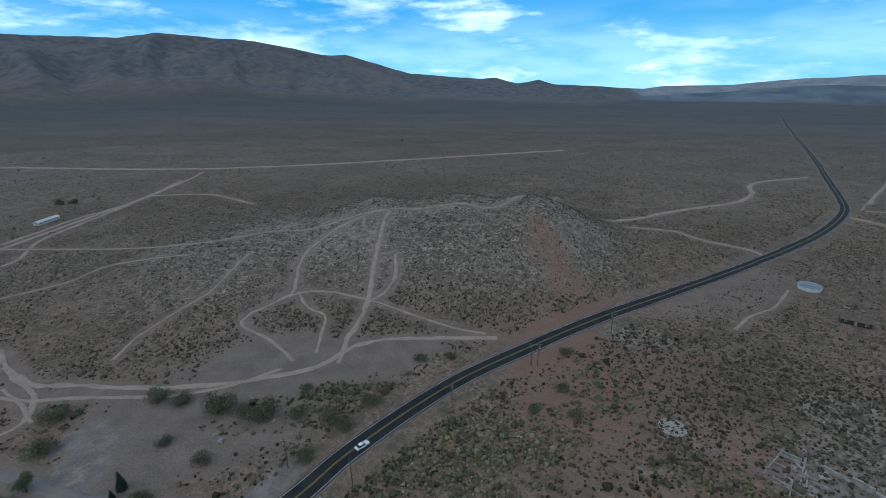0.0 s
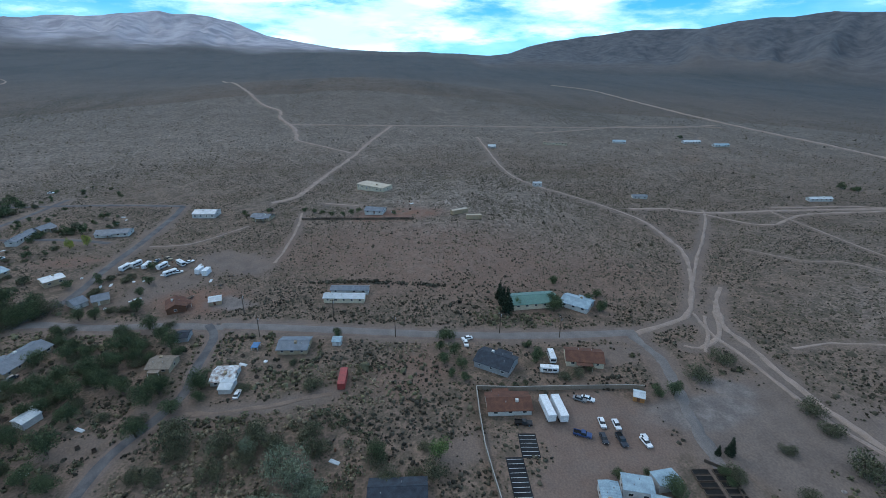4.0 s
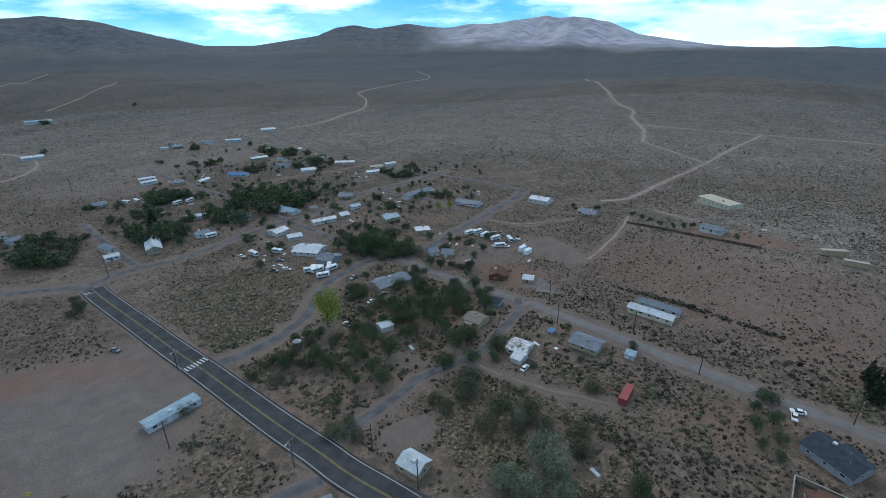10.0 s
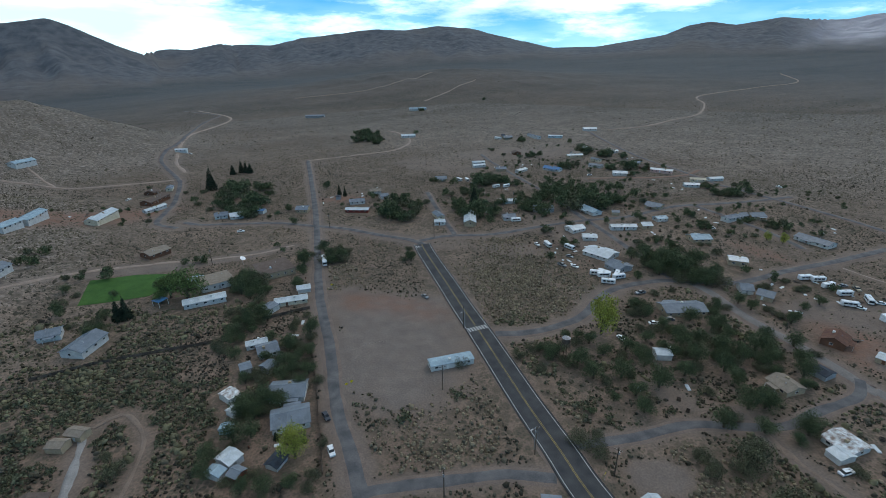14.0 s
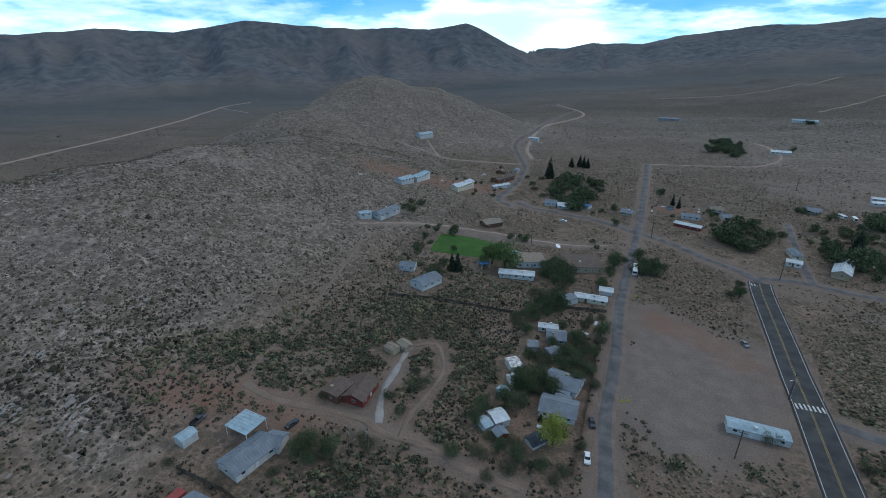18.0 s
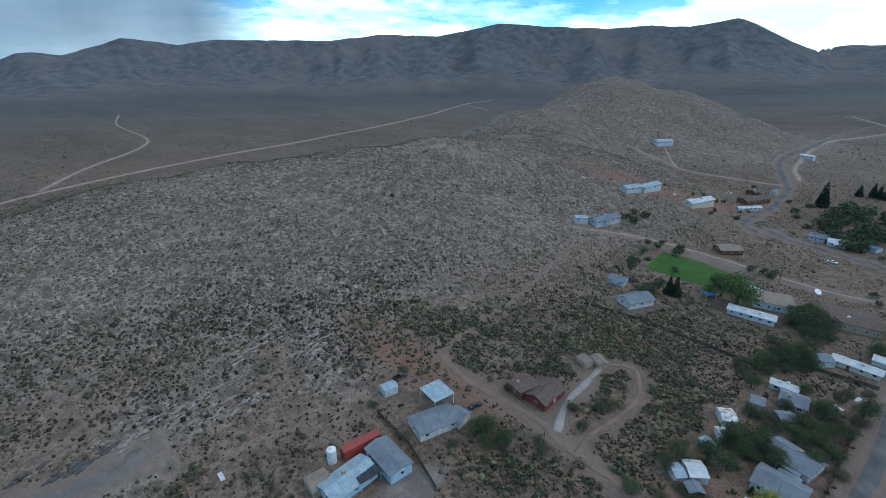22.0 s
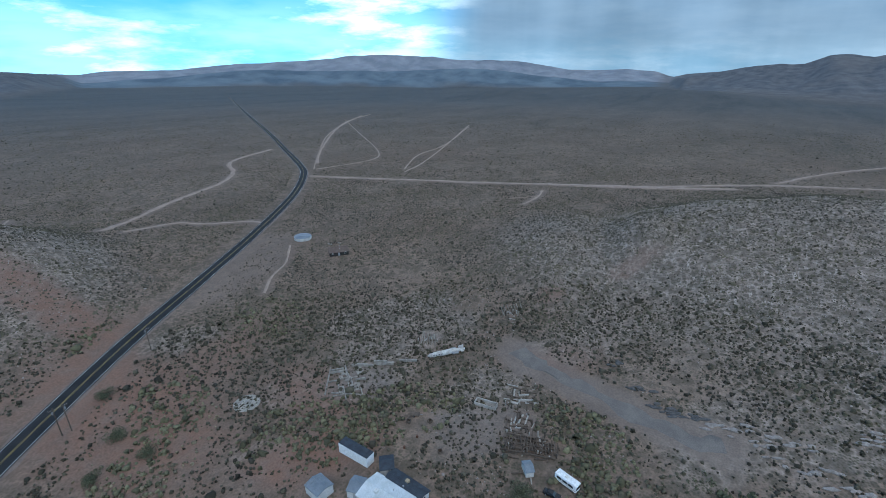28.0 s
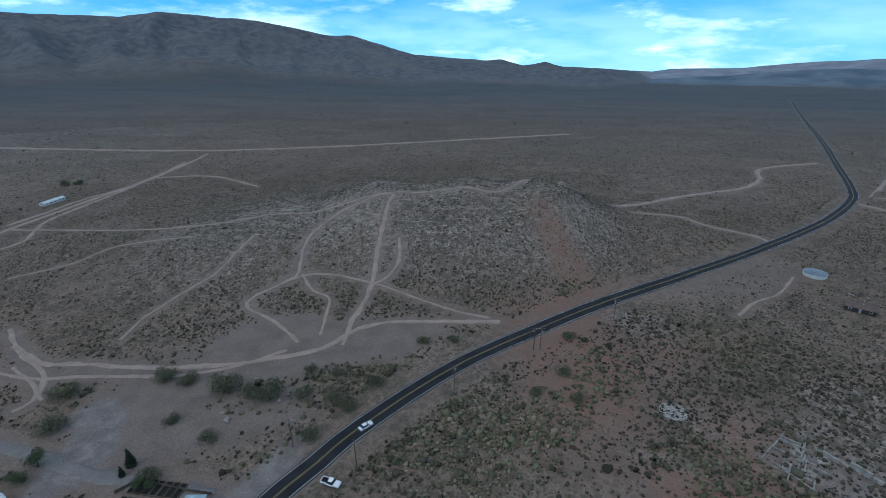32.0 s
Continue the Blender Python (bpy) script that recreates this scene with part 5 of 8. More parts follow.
def cypress(x, y, r): plant("cypress", x, y, r)


def pole(x, y):
    if "pole" not in MADE:
        th = tagged(new("utility_pole"), "tall brown wooden utility pole with a crossarm", "pole", "utility poles"); MADE["pole"] = th
        bm = bmesh.new(); cyl(bm, 0.19, 0.13, (0, 0, -0.5), (0, 0, 10.5), 8); part("post", bm, TIMBER, th)
        bm = bmesh.new(); box(bm, -1.2, -0.16, 9.6, 1.2, -0.04, 9.75); arm = part("crossarm", bm, TIMBER, th)
        for a in (-1.05, -0.5, 0.5, 1.05):
            bm = bmesh.new(); cyl(bm, 0.06, 0.04, (a, -0.1, 9.75), (a, -0.1, 9.95), 6); part("insulator", bm, TRIM, arm)
        bm = bmesh.new(); cyl(bm, 0.22, 0.22, (0.34, 0, 8.3), (0.34, 0, 9.1), 10); part("transformer", bm, STEEL, th)
    else: th = copy_thing(MADE["pole"], Matrix())
    th.matrix_basis = Matrix.Translation((x, y, ground_z(x, y))) @ Matrix.Rotation(radians((x * 7 + y * 3) % 180), 4, "Z")


def fence(height, kind, points):
    line = [Vector(p) for p in points]
    th = tagged(new("masonry_wall" if kind == "masonry" else "board_fence"), "tan block yard wall with a flat coping" if kind == "masonry" else "weathered board fence along a yard", "wall" if kind == "masonry" else "fence", "fences")
    for a, b in zip(line, line[1:]):
        n = max(1, int((b - a).length / 3)); ang = math.atan2(b.y - a.y, b.x - a.x)
        for k in range(n):
            p, q = a.lerp(b, k / n), a.lerp(b, (k + 1) / n); c = (p + q) / 2; h = (q - p).length / 2; z = ground_z(c.x, c.y)
            if kind == "masonry":
                bm = bmesh.new(); box(bm, -h, -0.1, -0.4, h, 0.1, height); w = part("wall_panel", bm, BLOCK, th); w.matrix_basis = Matrix.Translation((c.x, c.y, z)) @ Matrix.Rotation(ang, 4, "Z")
                bm = bmesh.new(); box(bm, -h, -0.14, height, h, 0.14, height + 0.08); part("coping", bm, CONCRETE, w)
            else:
                bm = bmesh.new(); top = [(h - (k * 0.5) * h / 5, height - 0.05 * ((k // 2) * 7 % 3)) for k in range(21)]
                loop = [(-h, -0.2), (h, -0.2)] + [(q * 0.999, zz) for q, zz in top]
                f0, f1 = [bm.verts.new((q, -0.02, zz)) for q, zz in loop], [bm.verts.new((q, 0.02, zz)) for q, zz in loop]
                bm.faces.new(f0); bm.faces.new(f1[::-1])
                for i in range(len(loop)): bm.faces.new((f0[i], f0[(i + 1) % len(loop)], f1[(i + 1) % len(loop)], f1[i]))
                w = part("fence_panel", bm, TIMBER, th); w.matrix_basis = Matrix.Translation((c.x, c.y, z)) @ Matrix.Rotation(ang, 4, "Z")
                bm = bmesh.new(); box(bm, -h - 0.05, -0.05, -0.4, -h + 0.05, 0.05, height + 0.1); part("post", bm, TIMBER, w)

# ---- plan: things ----
# buildings
building(-202.6, -14.7, 80, 18.9, 5.0, 3.8, "mobile", "cream", "white")
building(-166.6, -33.0, 82, 11.5, 9.0, 4.0, "house", "tan", "bluegrey")
building(-150.8, -55.2, 86, 7.9, 9.0, 3.5, "house", "white", "patch")
building(-144.5, -53.0, 83, 4.3, 6.0, 3.0, "shed", "white", "white")
building(-180.6, -79.5, 91, 5.4, 6.0, 3.0, "shed", "grey", "slate")
building(-161.1, -80.0, 83, 8.2, 8.0, 4.0, "house", "tan", "tan")
building(-343.8, -116.8, 83, 15.7, 11.0, 5.0, "barn", "white", "white")
building(-330.3, -75.8, 72, 13.2, 9.0, 4.0, "house", "tan", "bluegrey")
building(-386.0, 3.4, 49, 27.4, 13.0, 4.0, "flat", "cream", "cream")
building(-319.7, 2.7, 70, 12.9, 9.0, 4.0, "house", "white", "bluegrey")
building(-187.2, 72.5, 90, 21.1, 11.0, 4.5, "house", "cream", "green")
building(-182.2, 92.6, 47, 12.8, 10.0, 4.0, "house", "white", "lightblue")
building(-144.0, 43.6, 52, 13.7, 10.0, 5.0, "house", "grey", "slate")
building(-142.0, 77.7, 74, 13.7, 9.0, 4.5, "house", "cream", "rust")
building(-121.4, 41.7, 84, 14.2, 9.0, 4.0, "house", "white", "rust")
building(-118.5, 87.3, 60, 3.6, 4.0, 3.0, "shed", "wood", "white")
building(-80.6, 57.7, 165, 10.6, 5.0, 3.6, "flat", "white", "lightblue")
building(-83.8, 66.6, 70, 7.8, 5.5, 3.8, "flat", "white", "lightblue")
building(-84.6, 75.3, 93, 6.5, 4.5, 3.8, "flat", "white", "lightblue")
building(-76.4, 70.6, 64, 7.4, 5.0, 3.8, "flat", "white", "lightblue")
building(-68.6, 72.9, 82, 12.7, 11.0, 5.5, "house", "white", "lightblue")
building(-68.1, 64.8, 70, 7.3, 7.0, 4.2, "flat", "white", "lightblue")
building(-66.0, 86.2, 2, 5.4, 5.0, 3.2, "canopy", "white", "lightblue")
building(-60.2, 72.7, 81, 8.1, 4.0, 3.4, "flat", "white", "bluegrey")
building(-210.7, -75.1, 104, 5.5, 6.0, 3.0, "shed", "tan", "white")
building(-167.5, -16.5, 82, 3.5, 4.0, 3.0, "shed", "white", "lightblue")
building(-171.9, -134.7, 161, 18.8, 10.0, 4.5, "house", "tan", "bluegrey")
building(-136.3, -111.0, 154, 5.8, 5.0, 3.5, "shed", "white", "white")
building(-81.4, -58.8, 86, 7.6, 6.5, 4.5, "barn", "tan", "white")
building(-57.5, -69.9, 151, 5.0, 6.0, 4.0, "shed", "white", "bluegrey")
building(-58.8, -138.6, 175, 16.9, 5.0, 3.0, "flat", "white", "lightblue")
building(-184.4, -315.1, 166, 10.5, 5.0, 3.5, "mobile", "white", "white")
building(-198.1, -288.3, 156, 14.8, 10.0, 4.5, "house", "grey", "bluegrey")
building(-165.3, -282.1, 166, 8.7, 8.0, 4.0, "house", "white", "bluegrey")
building(-137.7, -289.2, 65, 23.7, 8.0, 5.0, "house", "tan", "white")
building(-182.2, -202.7, 110, 16.0, 13.0, 4.0, "house", "white", "white")
building(-178.1, -183.3, 92, 10.0, 10.0, 4.5, "house", "grey", "bluegrey")
building(-193.8, -242.6, 4, 10.8, 8.0, 4.0, "house", "white", "white")
building(-192.9, -226.8, 150, 8.4, 7.0, 3.5, "mobile", "white", "white")
building(-224.7, -232.2, 157, 16.8, 6.0, 3.6, "mobile", "white", "white")
building(-240.7, -228.4, 162, 6.7, 7.0, 4.0, "house", "tan", "white")
building(-227.6, -272.1, 88, 21.5, 8.0, 4.0, "house", "white", "lightblue")
building(-240.2, -257.6, 147, 5.2, 6.0, 3.5, "shed", "tan", "bluegrey")
building(-277.2, -257.6, 114, 11.3, 9.0, 4.5, "house", "tan", "bluegrey")
building(-253.0, -196.1, 160, 11.7, 9.0, 4.5, "house", "tan", "lightblue")
building(-307.6, -213.8, 2, 21.7, 6.0, 3.6, "mobile", "white", "bluegrey")
building(-311.8, -163.4, 92, 19.4, 9.0, 4.0, "house", "white", "bluegrey")
building(-243.4, -162.2, 135, 9.4, 8.0, 4.0, "shed", "tan", "white")
building(-217.0, -137.5, 144, 5.4, 8.0, 4.5, "house", "white", "bluegrey")
building(-219.7, -128.6, 115, 6.6, 8.0, 4.5, "house", "tan", "bluegrey")
building(-245.0, -398.0, 23, 13.9, 5.0, 3.5, "mobile", "white", "white")
building(-215.3, -432.7, 179, 13.2, 5.0, 3.5, "mobile", "white", "white")
building(-276.3, -390.3, 117, 17.5, 8.0, 4.0, "house", "white", "blue")
building(-322.3, -381.3, 118, 13.6, 6.0, 3.6, "mobile", "white", "bluegrey")
building(-322.4, -346.7, 145, 12.8, 8.0, 4.0, "house", "white", "white")
building(-362.8, -335.6, 125, 19.3, 7.0, 4.0, "mobile", "pink", "white")
building(-329.9, -427.3, 164, 17.3, 7.0, 4.0, "mobile", "tan", "white")
building(-366.8, -454.0, 96, 15.7, 7.0, 4.0, "house", "white", "white")
building(-365.6, -372.0, 115, 8.9, 7.0, 4.0, "house", "tan", "bluegrey")
building(-348.4, -287.8, 148, 12.2, 6.0, 3.6, "mobile", "white", "white")
building(-366.7, -297.4, 139, 12.2, 6.0, 3.6, "mobile", "cream", "cream")
building(-353.2, -546.6, 86, 27.9, 6.0, 3.6, "mobile", "white", "bluegrey")
building(-378.6, -534.0, 144, 18.0, 6.0, 3.6, "mobile", "lightblue", "white")
building(-317.6, -554.8, 171, 11.5, 8.0, 4.0, "house", "tan", "bluegrey")
building(-305.8, -558.6, 119, 8.9, 5.0, 3.0, "shed", "white", "white")
building(-451.7, -556.5, 156, 18.1, 9.0, 4.5, "house", "white", "white")
building(-259.6, -234.3, 171, 8.0, 6.0, 3.5, "mobile", "white", "lightblue")
building(-30.4, -362.1, 158, 8.9, 9.0, 5.0, "house", "tan", "bluegrey")
building(0.1, -370.1, 153, 7.0, 6.0, 3.5, "shed", "white", "blue")
building(27.3, -369.1, 1, 8.7, 8.0, 4.5, "house", "white", "bluegrey")
building(17.0, -364.8, 9, 9.1, 8.0, 4.5, "house", "white", "white")
building(-73.4, -366.1, 170, 11.8, 7.0, 4.0, "house", "white", "bluegrey")
building(-68.9, -344.7, 154, 17.2, 6.0, 3.5, "mobile", "red", "white")
building(-97.2, -371.9, 3, 6.7, 8.0, 4.0, "house", "white", "bluegrey")
building(-115.6, -291.9, 161, 7.5, 6.0, 3.5, "shed", "white", "white")
building(-205.7, -635.2, 170, 19.0, 10.0, 4.0, "house", "white", "white")
building(-297.8, -855.9, 163, 31.1, 9.0, 4.0, "house", "white", "lightblue")
building(-118.8, -913.0, 158, 34.0, 9.0, 4.0, "house", "grey", "bluegrey")
building(27.3, -248.9, 17, 15.8, 14.0, 4.0, "flat", "white", "tan")
building(31.0, -228.4, 6, 18.2, 6.0, 3.8, "mobile", "white", "white")
building(-2.0, -254.6, 12, 18.3, 18.0, 4.0, "flat", "tan", "brown")
building(-7.3, -213.4, 177, 14.7, 5.0, 3.6, "mobile", "cream", "white")
building(2.9, -209.3, 40, 6.6, 6.0, 3.5, "shed", "white", "bluegrey")
building(-14.4, -224.2, 178, 6.1, 5.0, 3.5, "mobile", "white", "white")
building(35.9, -253.5, 47, 7.4, 7.0, 3.0, "canopy", "white", "lightblue")
building(50.3, -233.4, 44, 5.2, 5.0, 3.0, "canopy", "blue", "blue")
building(88.0, -216.1, 7, 7.9, 7.0, 4.0, "house", "white", "bluegrey")
building(73.1, -202.9, 65, 14.0, 9.0, 5.0, "house", "white", "bluegrey")
building(128.2, -277.7, 74, 20.5, 8.0, 4.5, "house", "white", "bluegrey")
building(137.8, -264.9, 47, 7.9, 6.0, 3.5, "shed", "white", "lightblue")
building(141.5, -343.5, 69, 14.4, 8.0, 4.0, "house", "white", "lightblue")
building(136.0, -363.5, 81, 22.7, 8.0, 4.0, "house", "white", "lightblue")
building(101.9, -375.3, 73, 25.9, 8.0, 4.5, "house", "cream", "white")
building(61.0, -302.0, 44, 13.0, 9.0, 4.0, "house", "brown", "tan")
building(78.1, -432.5, 65, 25.8, 9.0, 5.0, "house", "brown", "brown")
building(74.9, -405.0, 51, 18.5, 4.0, 3.0, "mobile", "white", "white")
building(196.8, -545.6, 59, 20.0, 9.0, 4.5, "house", "white", "lightblue")
building(9.4, -180.5, 4, 8.3, 4.0, 3.0, "shed", "white", "white")
building(5.6, -173.9, 7, 7.5, 8.0, 4.0, "house", "grey", "bluegrey")
building(13.9, -164.0, 9, 4.0, 5.0, 3.5, "shed", "grey", "bluegrey")
building(5.7, -161.7, 39, 4.8, 5.0, 3.5, "shed", "grey", "bluegrey")
building(19.1, -149.3, 35, 4.4, 6.0, 3.5, "shed", "white", "patch")
building(18.0, -140.5, 38, 2.8, 4.0, 3.0, "shed", "white", "white")
building(19.9, -133.0, 70, 2.5, 4.0, 3.0, "shed", "lightblue", "lightblue")
building(0.2, -144.2, 164, 11.8, 9.0, 4.5, "house", "white", "bluegrey")
building(0.8, -129.9, 176, 11.4, 9.0, 4.5, "house", "white", "bluegrey")
building(18.9, -119.3, 40, 4.9, 6.0, 3.5, "shed", "white", "white")
building(17.0, -113.0, 134, 3.6, 4.0, 3.0, "shed", "red", "bluegrey")
building(22.4, -115.6, 48, 3.1, 5.0, 3.0, "shed", "white", "lightblue")
building(6.4, -113.6, 48, 4.9, 4.0, 3.0, "mobile", "white", "slate")
building(83.3, -80.6, 74, 13.5, 8.5, 4.6, "house", "white", "bluegrey")
building(79.3, -87.7, 6, 5.1, 6.0, 4.2, "house", "white", "bluegrey")
building(90.6, -89.2, 81, 8.1, 9.0, 3.6, "canopy", "white", "lightblue")
building(104.5, -80.0, 78, 4.8, 4.0, 3.5, "shed", "white", "lightblue")
building(81.8, -61.3, 175, 12.7, 7.0, 4.2, "mobile", "lightblue", "bluegrey")
building(84.3, -49.2, 91, 14.0, 8.0, 4.0, "house", "lightblue", "lightblue")
building(82.2, -53.7, 84, 6.6, 6.0, 3.0, "canopy", "dark", "slate")
building(89.3, -43.3, 84, 5.7, 6.0, 3.0, "shed", "tan", "tan")
building(66.2, -116.6, 89, 11.8, 8.0, 4.6, "house", "red", "brown")
building(73.3, -114.2, 77, 9.0, 7.0, 3.6, "flat", "brown", "brown")
building(66.1, -143.5, 157, 5.0, 4.0, 3.0, "shed", "tan", "tan")
building(62.2, -147.3, 148, 5.9, 4.0, 3.0, "shed", "tan", "tan")
building(-168.9, -48.5, 83, 2.8, 4.0, 1.5, "canopy", "blue", "blue")
building(-207.4, -91.1, 20, 9.5, 8.0, 5.0, "house", "brown", "rust")
building(60.9, 76.7, 82, 5.4, 5.0, 4.0, "shed", "white", "bluegrey")
building(76.6, 66.3, 131, 3.8, 5.0, 3.5, "shed", "white", "slate")
building(68.0, 59.4, 89, 13.2, 8.0, 4.0, "mobile", "white", "white")
building(73.2, 57.1, 85, 11.6, 5.0, 3.6, "mobile", "white", "slate")
building(66.6, 68.5, 107, 3.6, 5.0, 3.5, "shed", "white", "bluegrey")
building(96.7, 32.1, 131, 2.3, 4.0, 3.0, "shed", "white", "bluegrey")
building(187.2, 190.6, 142, 11.0, 9.0, 4.4, "house", "dark", "brown")
building(-380.5, 142.5, 83, 7.2, 4.0, 4.0, "shed", "white", "white")
building(-345.1, 218.0, 77, 11.2, 5.0, 3.0, "mobile", "white", "bluegrey")
building(-320.7, 363.3, 85, 19.4, 5.0, 3.5, "mobile", "white", "white")
building(-539.2, 440.6, 87, 19.1, 7.0, 4.0, "house", "white", "lightblue")
building(-564.7, 417.2, 85, 22.2, 7.0, 4.0, "house", "white", "white")
building(-210.2, -12.3, 81, 17.9, 4.6, 3.6, "mobile", "white", "bluegrey")
building(-578.1, 323.4, 71, 15.5, 8.0, 4.0, "house", "white", "lightblue")
building(-576.6, 235.3, 68, 29.5, 7.0, 3.6, "mobile", "cream", "tan")
building(-562.9, 149.1, 76, 8.9, 6.0, 4.0, "house", "white", "white")
building(-91.7, 3.0, 84, 15.0, 8.0, 4.2, "house", "grey", "slate")
building(-220.8, -444.7, 165, 13, 5, 3.6, "mobile", "white", "white")
building(-228.7, -410.3, 160, 10, 8, 4.2, "house", "tan", "bluegrey")
building(-321.5, -574.0, 82, 5, 4, 3, "shed", "grey", "slate")
building(-339.7, -438.8, 170, 9, 8, 4, "house", "white", "tan")
building(-339.2, -402.4, 90, 12, 5, 3.6, "mobile", "cream", "bluegrey")
building(-359.3, -353.2, 75, 10, 8, 4.2, "house", "brown", "brown")
building(-382.0, -292.5, 165, 13, 5, 3.6, "mobile", "white", "white")
building(-161.1, -402.4, 160, 10, 8, 4.2, "house", "tan", "bluegrey")
building(-142.8, -305.8, 82, 5, 4, 3, "shed", "grey", "slate")
building(-195.8, -376.4, 170, 9, 8, 4, "house", "white", "tan")
building(-120.3, -306.2, 90, 12, 5, 3.6, "mobile", "cream", "bluegrey")
building(-281.4, -470.0, 75, 10, 8, 4.2, "house", "brown", "brown")
building(-381.2, -426.9, 165, 13, 5, 3.6, "mobile", "white", "white")
building(-322.6, -209.8, 160, 10, 8, 4.2, "house", "tan", "bluegrey")
building(-61.9, -384.6, 82, 5, 4, 3, "shed", "grey", "slate")
building(-94.8, -389.8, 170, 9, 8, 4, "house", "white", "tan")
building(72.4, -474.8, 90, 12, 5, 3.6, "mobile", "cream", "bluegrey")
building(85.4, -464.4, 75, 10, 8, 4.2, "house", "brown", "brown")
building(76.6, -639.8, 165, 13, 5, 3.6, "mobile", "white", "white")

# containers and trailers
container(-142.7, -13.3, 175, 9.5, 2.6, 2.6, "red")
container(-301.2, 59.0, 111, 12.6, 3.0, 3.0, "tan")
container(-290.0, 66.6, 86, 10.1, 3.0, 3.0, "tan")
container(-116.3, 53.5, 178, 10.1, 2.6, 3.6, "white")
container(-115.7, 57.4, 177, 10.4, 2.6, 3.6, "white")
container(91.8, -59.1, 83, 12.1, 2.8, 3.0, "red")
container(75.4, 76.6, 89, 11.0, 3.0, 3.6, "dark")
container(-247.1, -93.1, 167, 5.1, 2.6, 3.0, "white")
container(-244.7, -88.8, 170, 5.7, 2.6, 3.0, "white")

# vehicles
vehicle(-108.9, 69.2, 349, "car", "white")
vehicle(-107.5, 73.4, 352, "car", "white")
vehicle(-99.3, 78.7, 5, "car", "white")
vehicle(-105.2, 60.9, 61, "pickup", "blue")
vehicle(-102.6, 66.7, 351, "car", "dark")
vehicle(-101.1, 71.7, 357, "pickup", "dark")
vehicle(-112.5, 44.3, 75, "pickup", "black")
vehicle(-158.9, 35.0, 358, "car", "white")
vehicle(-144.6, 65.9, 351, "camper", "white")
vehicle(-140.1, -48.9, 173, "car", "white")
vehicle(-120.7, 66.9, 55, "car", "grey")
vehicle(-120.4, 69.7, 52, "car", "white")
vehicle(-57.3, 76.7, 7, "car", "white")
vehicle(-55.7, 81.5, 0, "pickup", "white")
vehicle(-56.6, 85.0, 5, "car", "dark")
vehicle(-56.0, 79.1, 4, "pickup", "grey")
vehicle(-56.9, 72.0, 10, "car", "dark")
vehicle(-32.7, 94.8, 341, "pickup", "white")
vehicle(-26.6, 116.2, 44, "car", "white")
vehicle(-100.1, 79.1, 352, "car", "white")
vehicle(-130.5, -126.8, 90, "car", "white")
vehicle(-29.7, -256.1, 85, "bus", "white")
vehicle(-68.5, -193.6, 104, "car", "grey")
vehicle(-8.9, -112.0, 93, "car", "white")
vehicle(-9.9, -127.5, 99, "car", "dark")
vehicle(79.6, -96.1, 257, "car", "dark")
vehicle(107.1, -87.3, 268, "pickup", "dark")
vehicle(92.7, 23.6, 267, "car", "black")
vehicle(98.2, 21.3, 254, "camper", "white")
vehicle(-257.6, -123.4, 173, "camper", "white")
vehicle(-255.9, -114.9, 159, "camper", "white")
vehicle(-265.1, -121.0, 161, "car", "grey")
vehicle(-246.4, -107.5, 136, "camper", "white")
vehicle(-258.4, -106.1, 43, "camper", "white")
vehicle(-261.1, -102.4, 136, "car", "white")
vehicle(-267.1, -115.9, 53, "pickup", "tan")
vehicle(-248.3, -104.1, 110, "car", "white")
vehicle(-167.0, -274.9, 168, "camper", "white")
vehicle(-275.8, -209.9, 187, "car", "white")
vehicle(-161.6, -227.0, 82, "camper", "white")
vehicle(-156.6, -231.1, 88, "car", "white")
vehicle(-160.9, -170.9, 145, "camper", "white")
vehicle(-162.2, -181.8, 144, "camper", "white")
vehicle(-152.6, -199.1, 100, "pickup", "grey")
vehicle(-195.7, -358.1, 192, "camper", "white")
vehicle(-181.4, -388.3, 82, "camper", "white")
vehicle(-180.7, -376.8, 87, "car", "dark")
vehicle(-260.4, -129.9, 156, "camper", "white")
vehicle(-256.3, -133.8, 164, "camper", "white")
vehicle(-295.5, -357.0, 160, "car", "white")
vehicle(-175.5, -392.1, 99, "camper", "white")
vehicle(-192.5, -369.3, 193, "car", "white")
vehicle(-187.1, -375.7, 100, "car", "white")
vehicle(-204.6, -355.7, 195, "camper", "white")
vehicle(-171.4, -218.0, 100, "camper", "white")
vehicle(-163.9, -207.6, 109, "car", "grey")
vehicle(-164.0, -178.3, 162, "camper", "white")
vehicle(-169.8, -173.3, 172, "camper", "white")
vehicle(-99.0, -323.9, 178, "car", "white")
vehicle(67.1, -631.1, 141, "car", "white")
vehicle(99.5, -445.5, 240, "car", "white")
vehicle(131.5, -274.6, 190, "car", "dark")
vehicle(14.4, -330.4, 169, "car", "white")
vehicle(-409.9, -253.2, 96, "car", "white")
vehicle(-198.4, -175.4, 45, "car", "grey")
vehicle(-277.2, -207.2, 327, "car", "white")
vehicle(-167.6, -155.5, 358, "pickup", "grey")
vehicle(-152.1, -130.9, 159, "car", "white")
vehicle(-141.8, -112.9, 135, "pickup", "white")
vehicle(-160.9, -131.0, 327, "car", "dark")
vehicle(-170.8, -175.9, 39, "camper", "white")
vehicle(-166.2, -180.4, 295, "camper", "white")
vehicle(-157.9, -194.6, 104, "car", "white")
vehicle(-162.3, 36.1, 280, "car", "white")
vehicle(-136.9, 62.0, 255, "camper", "white")

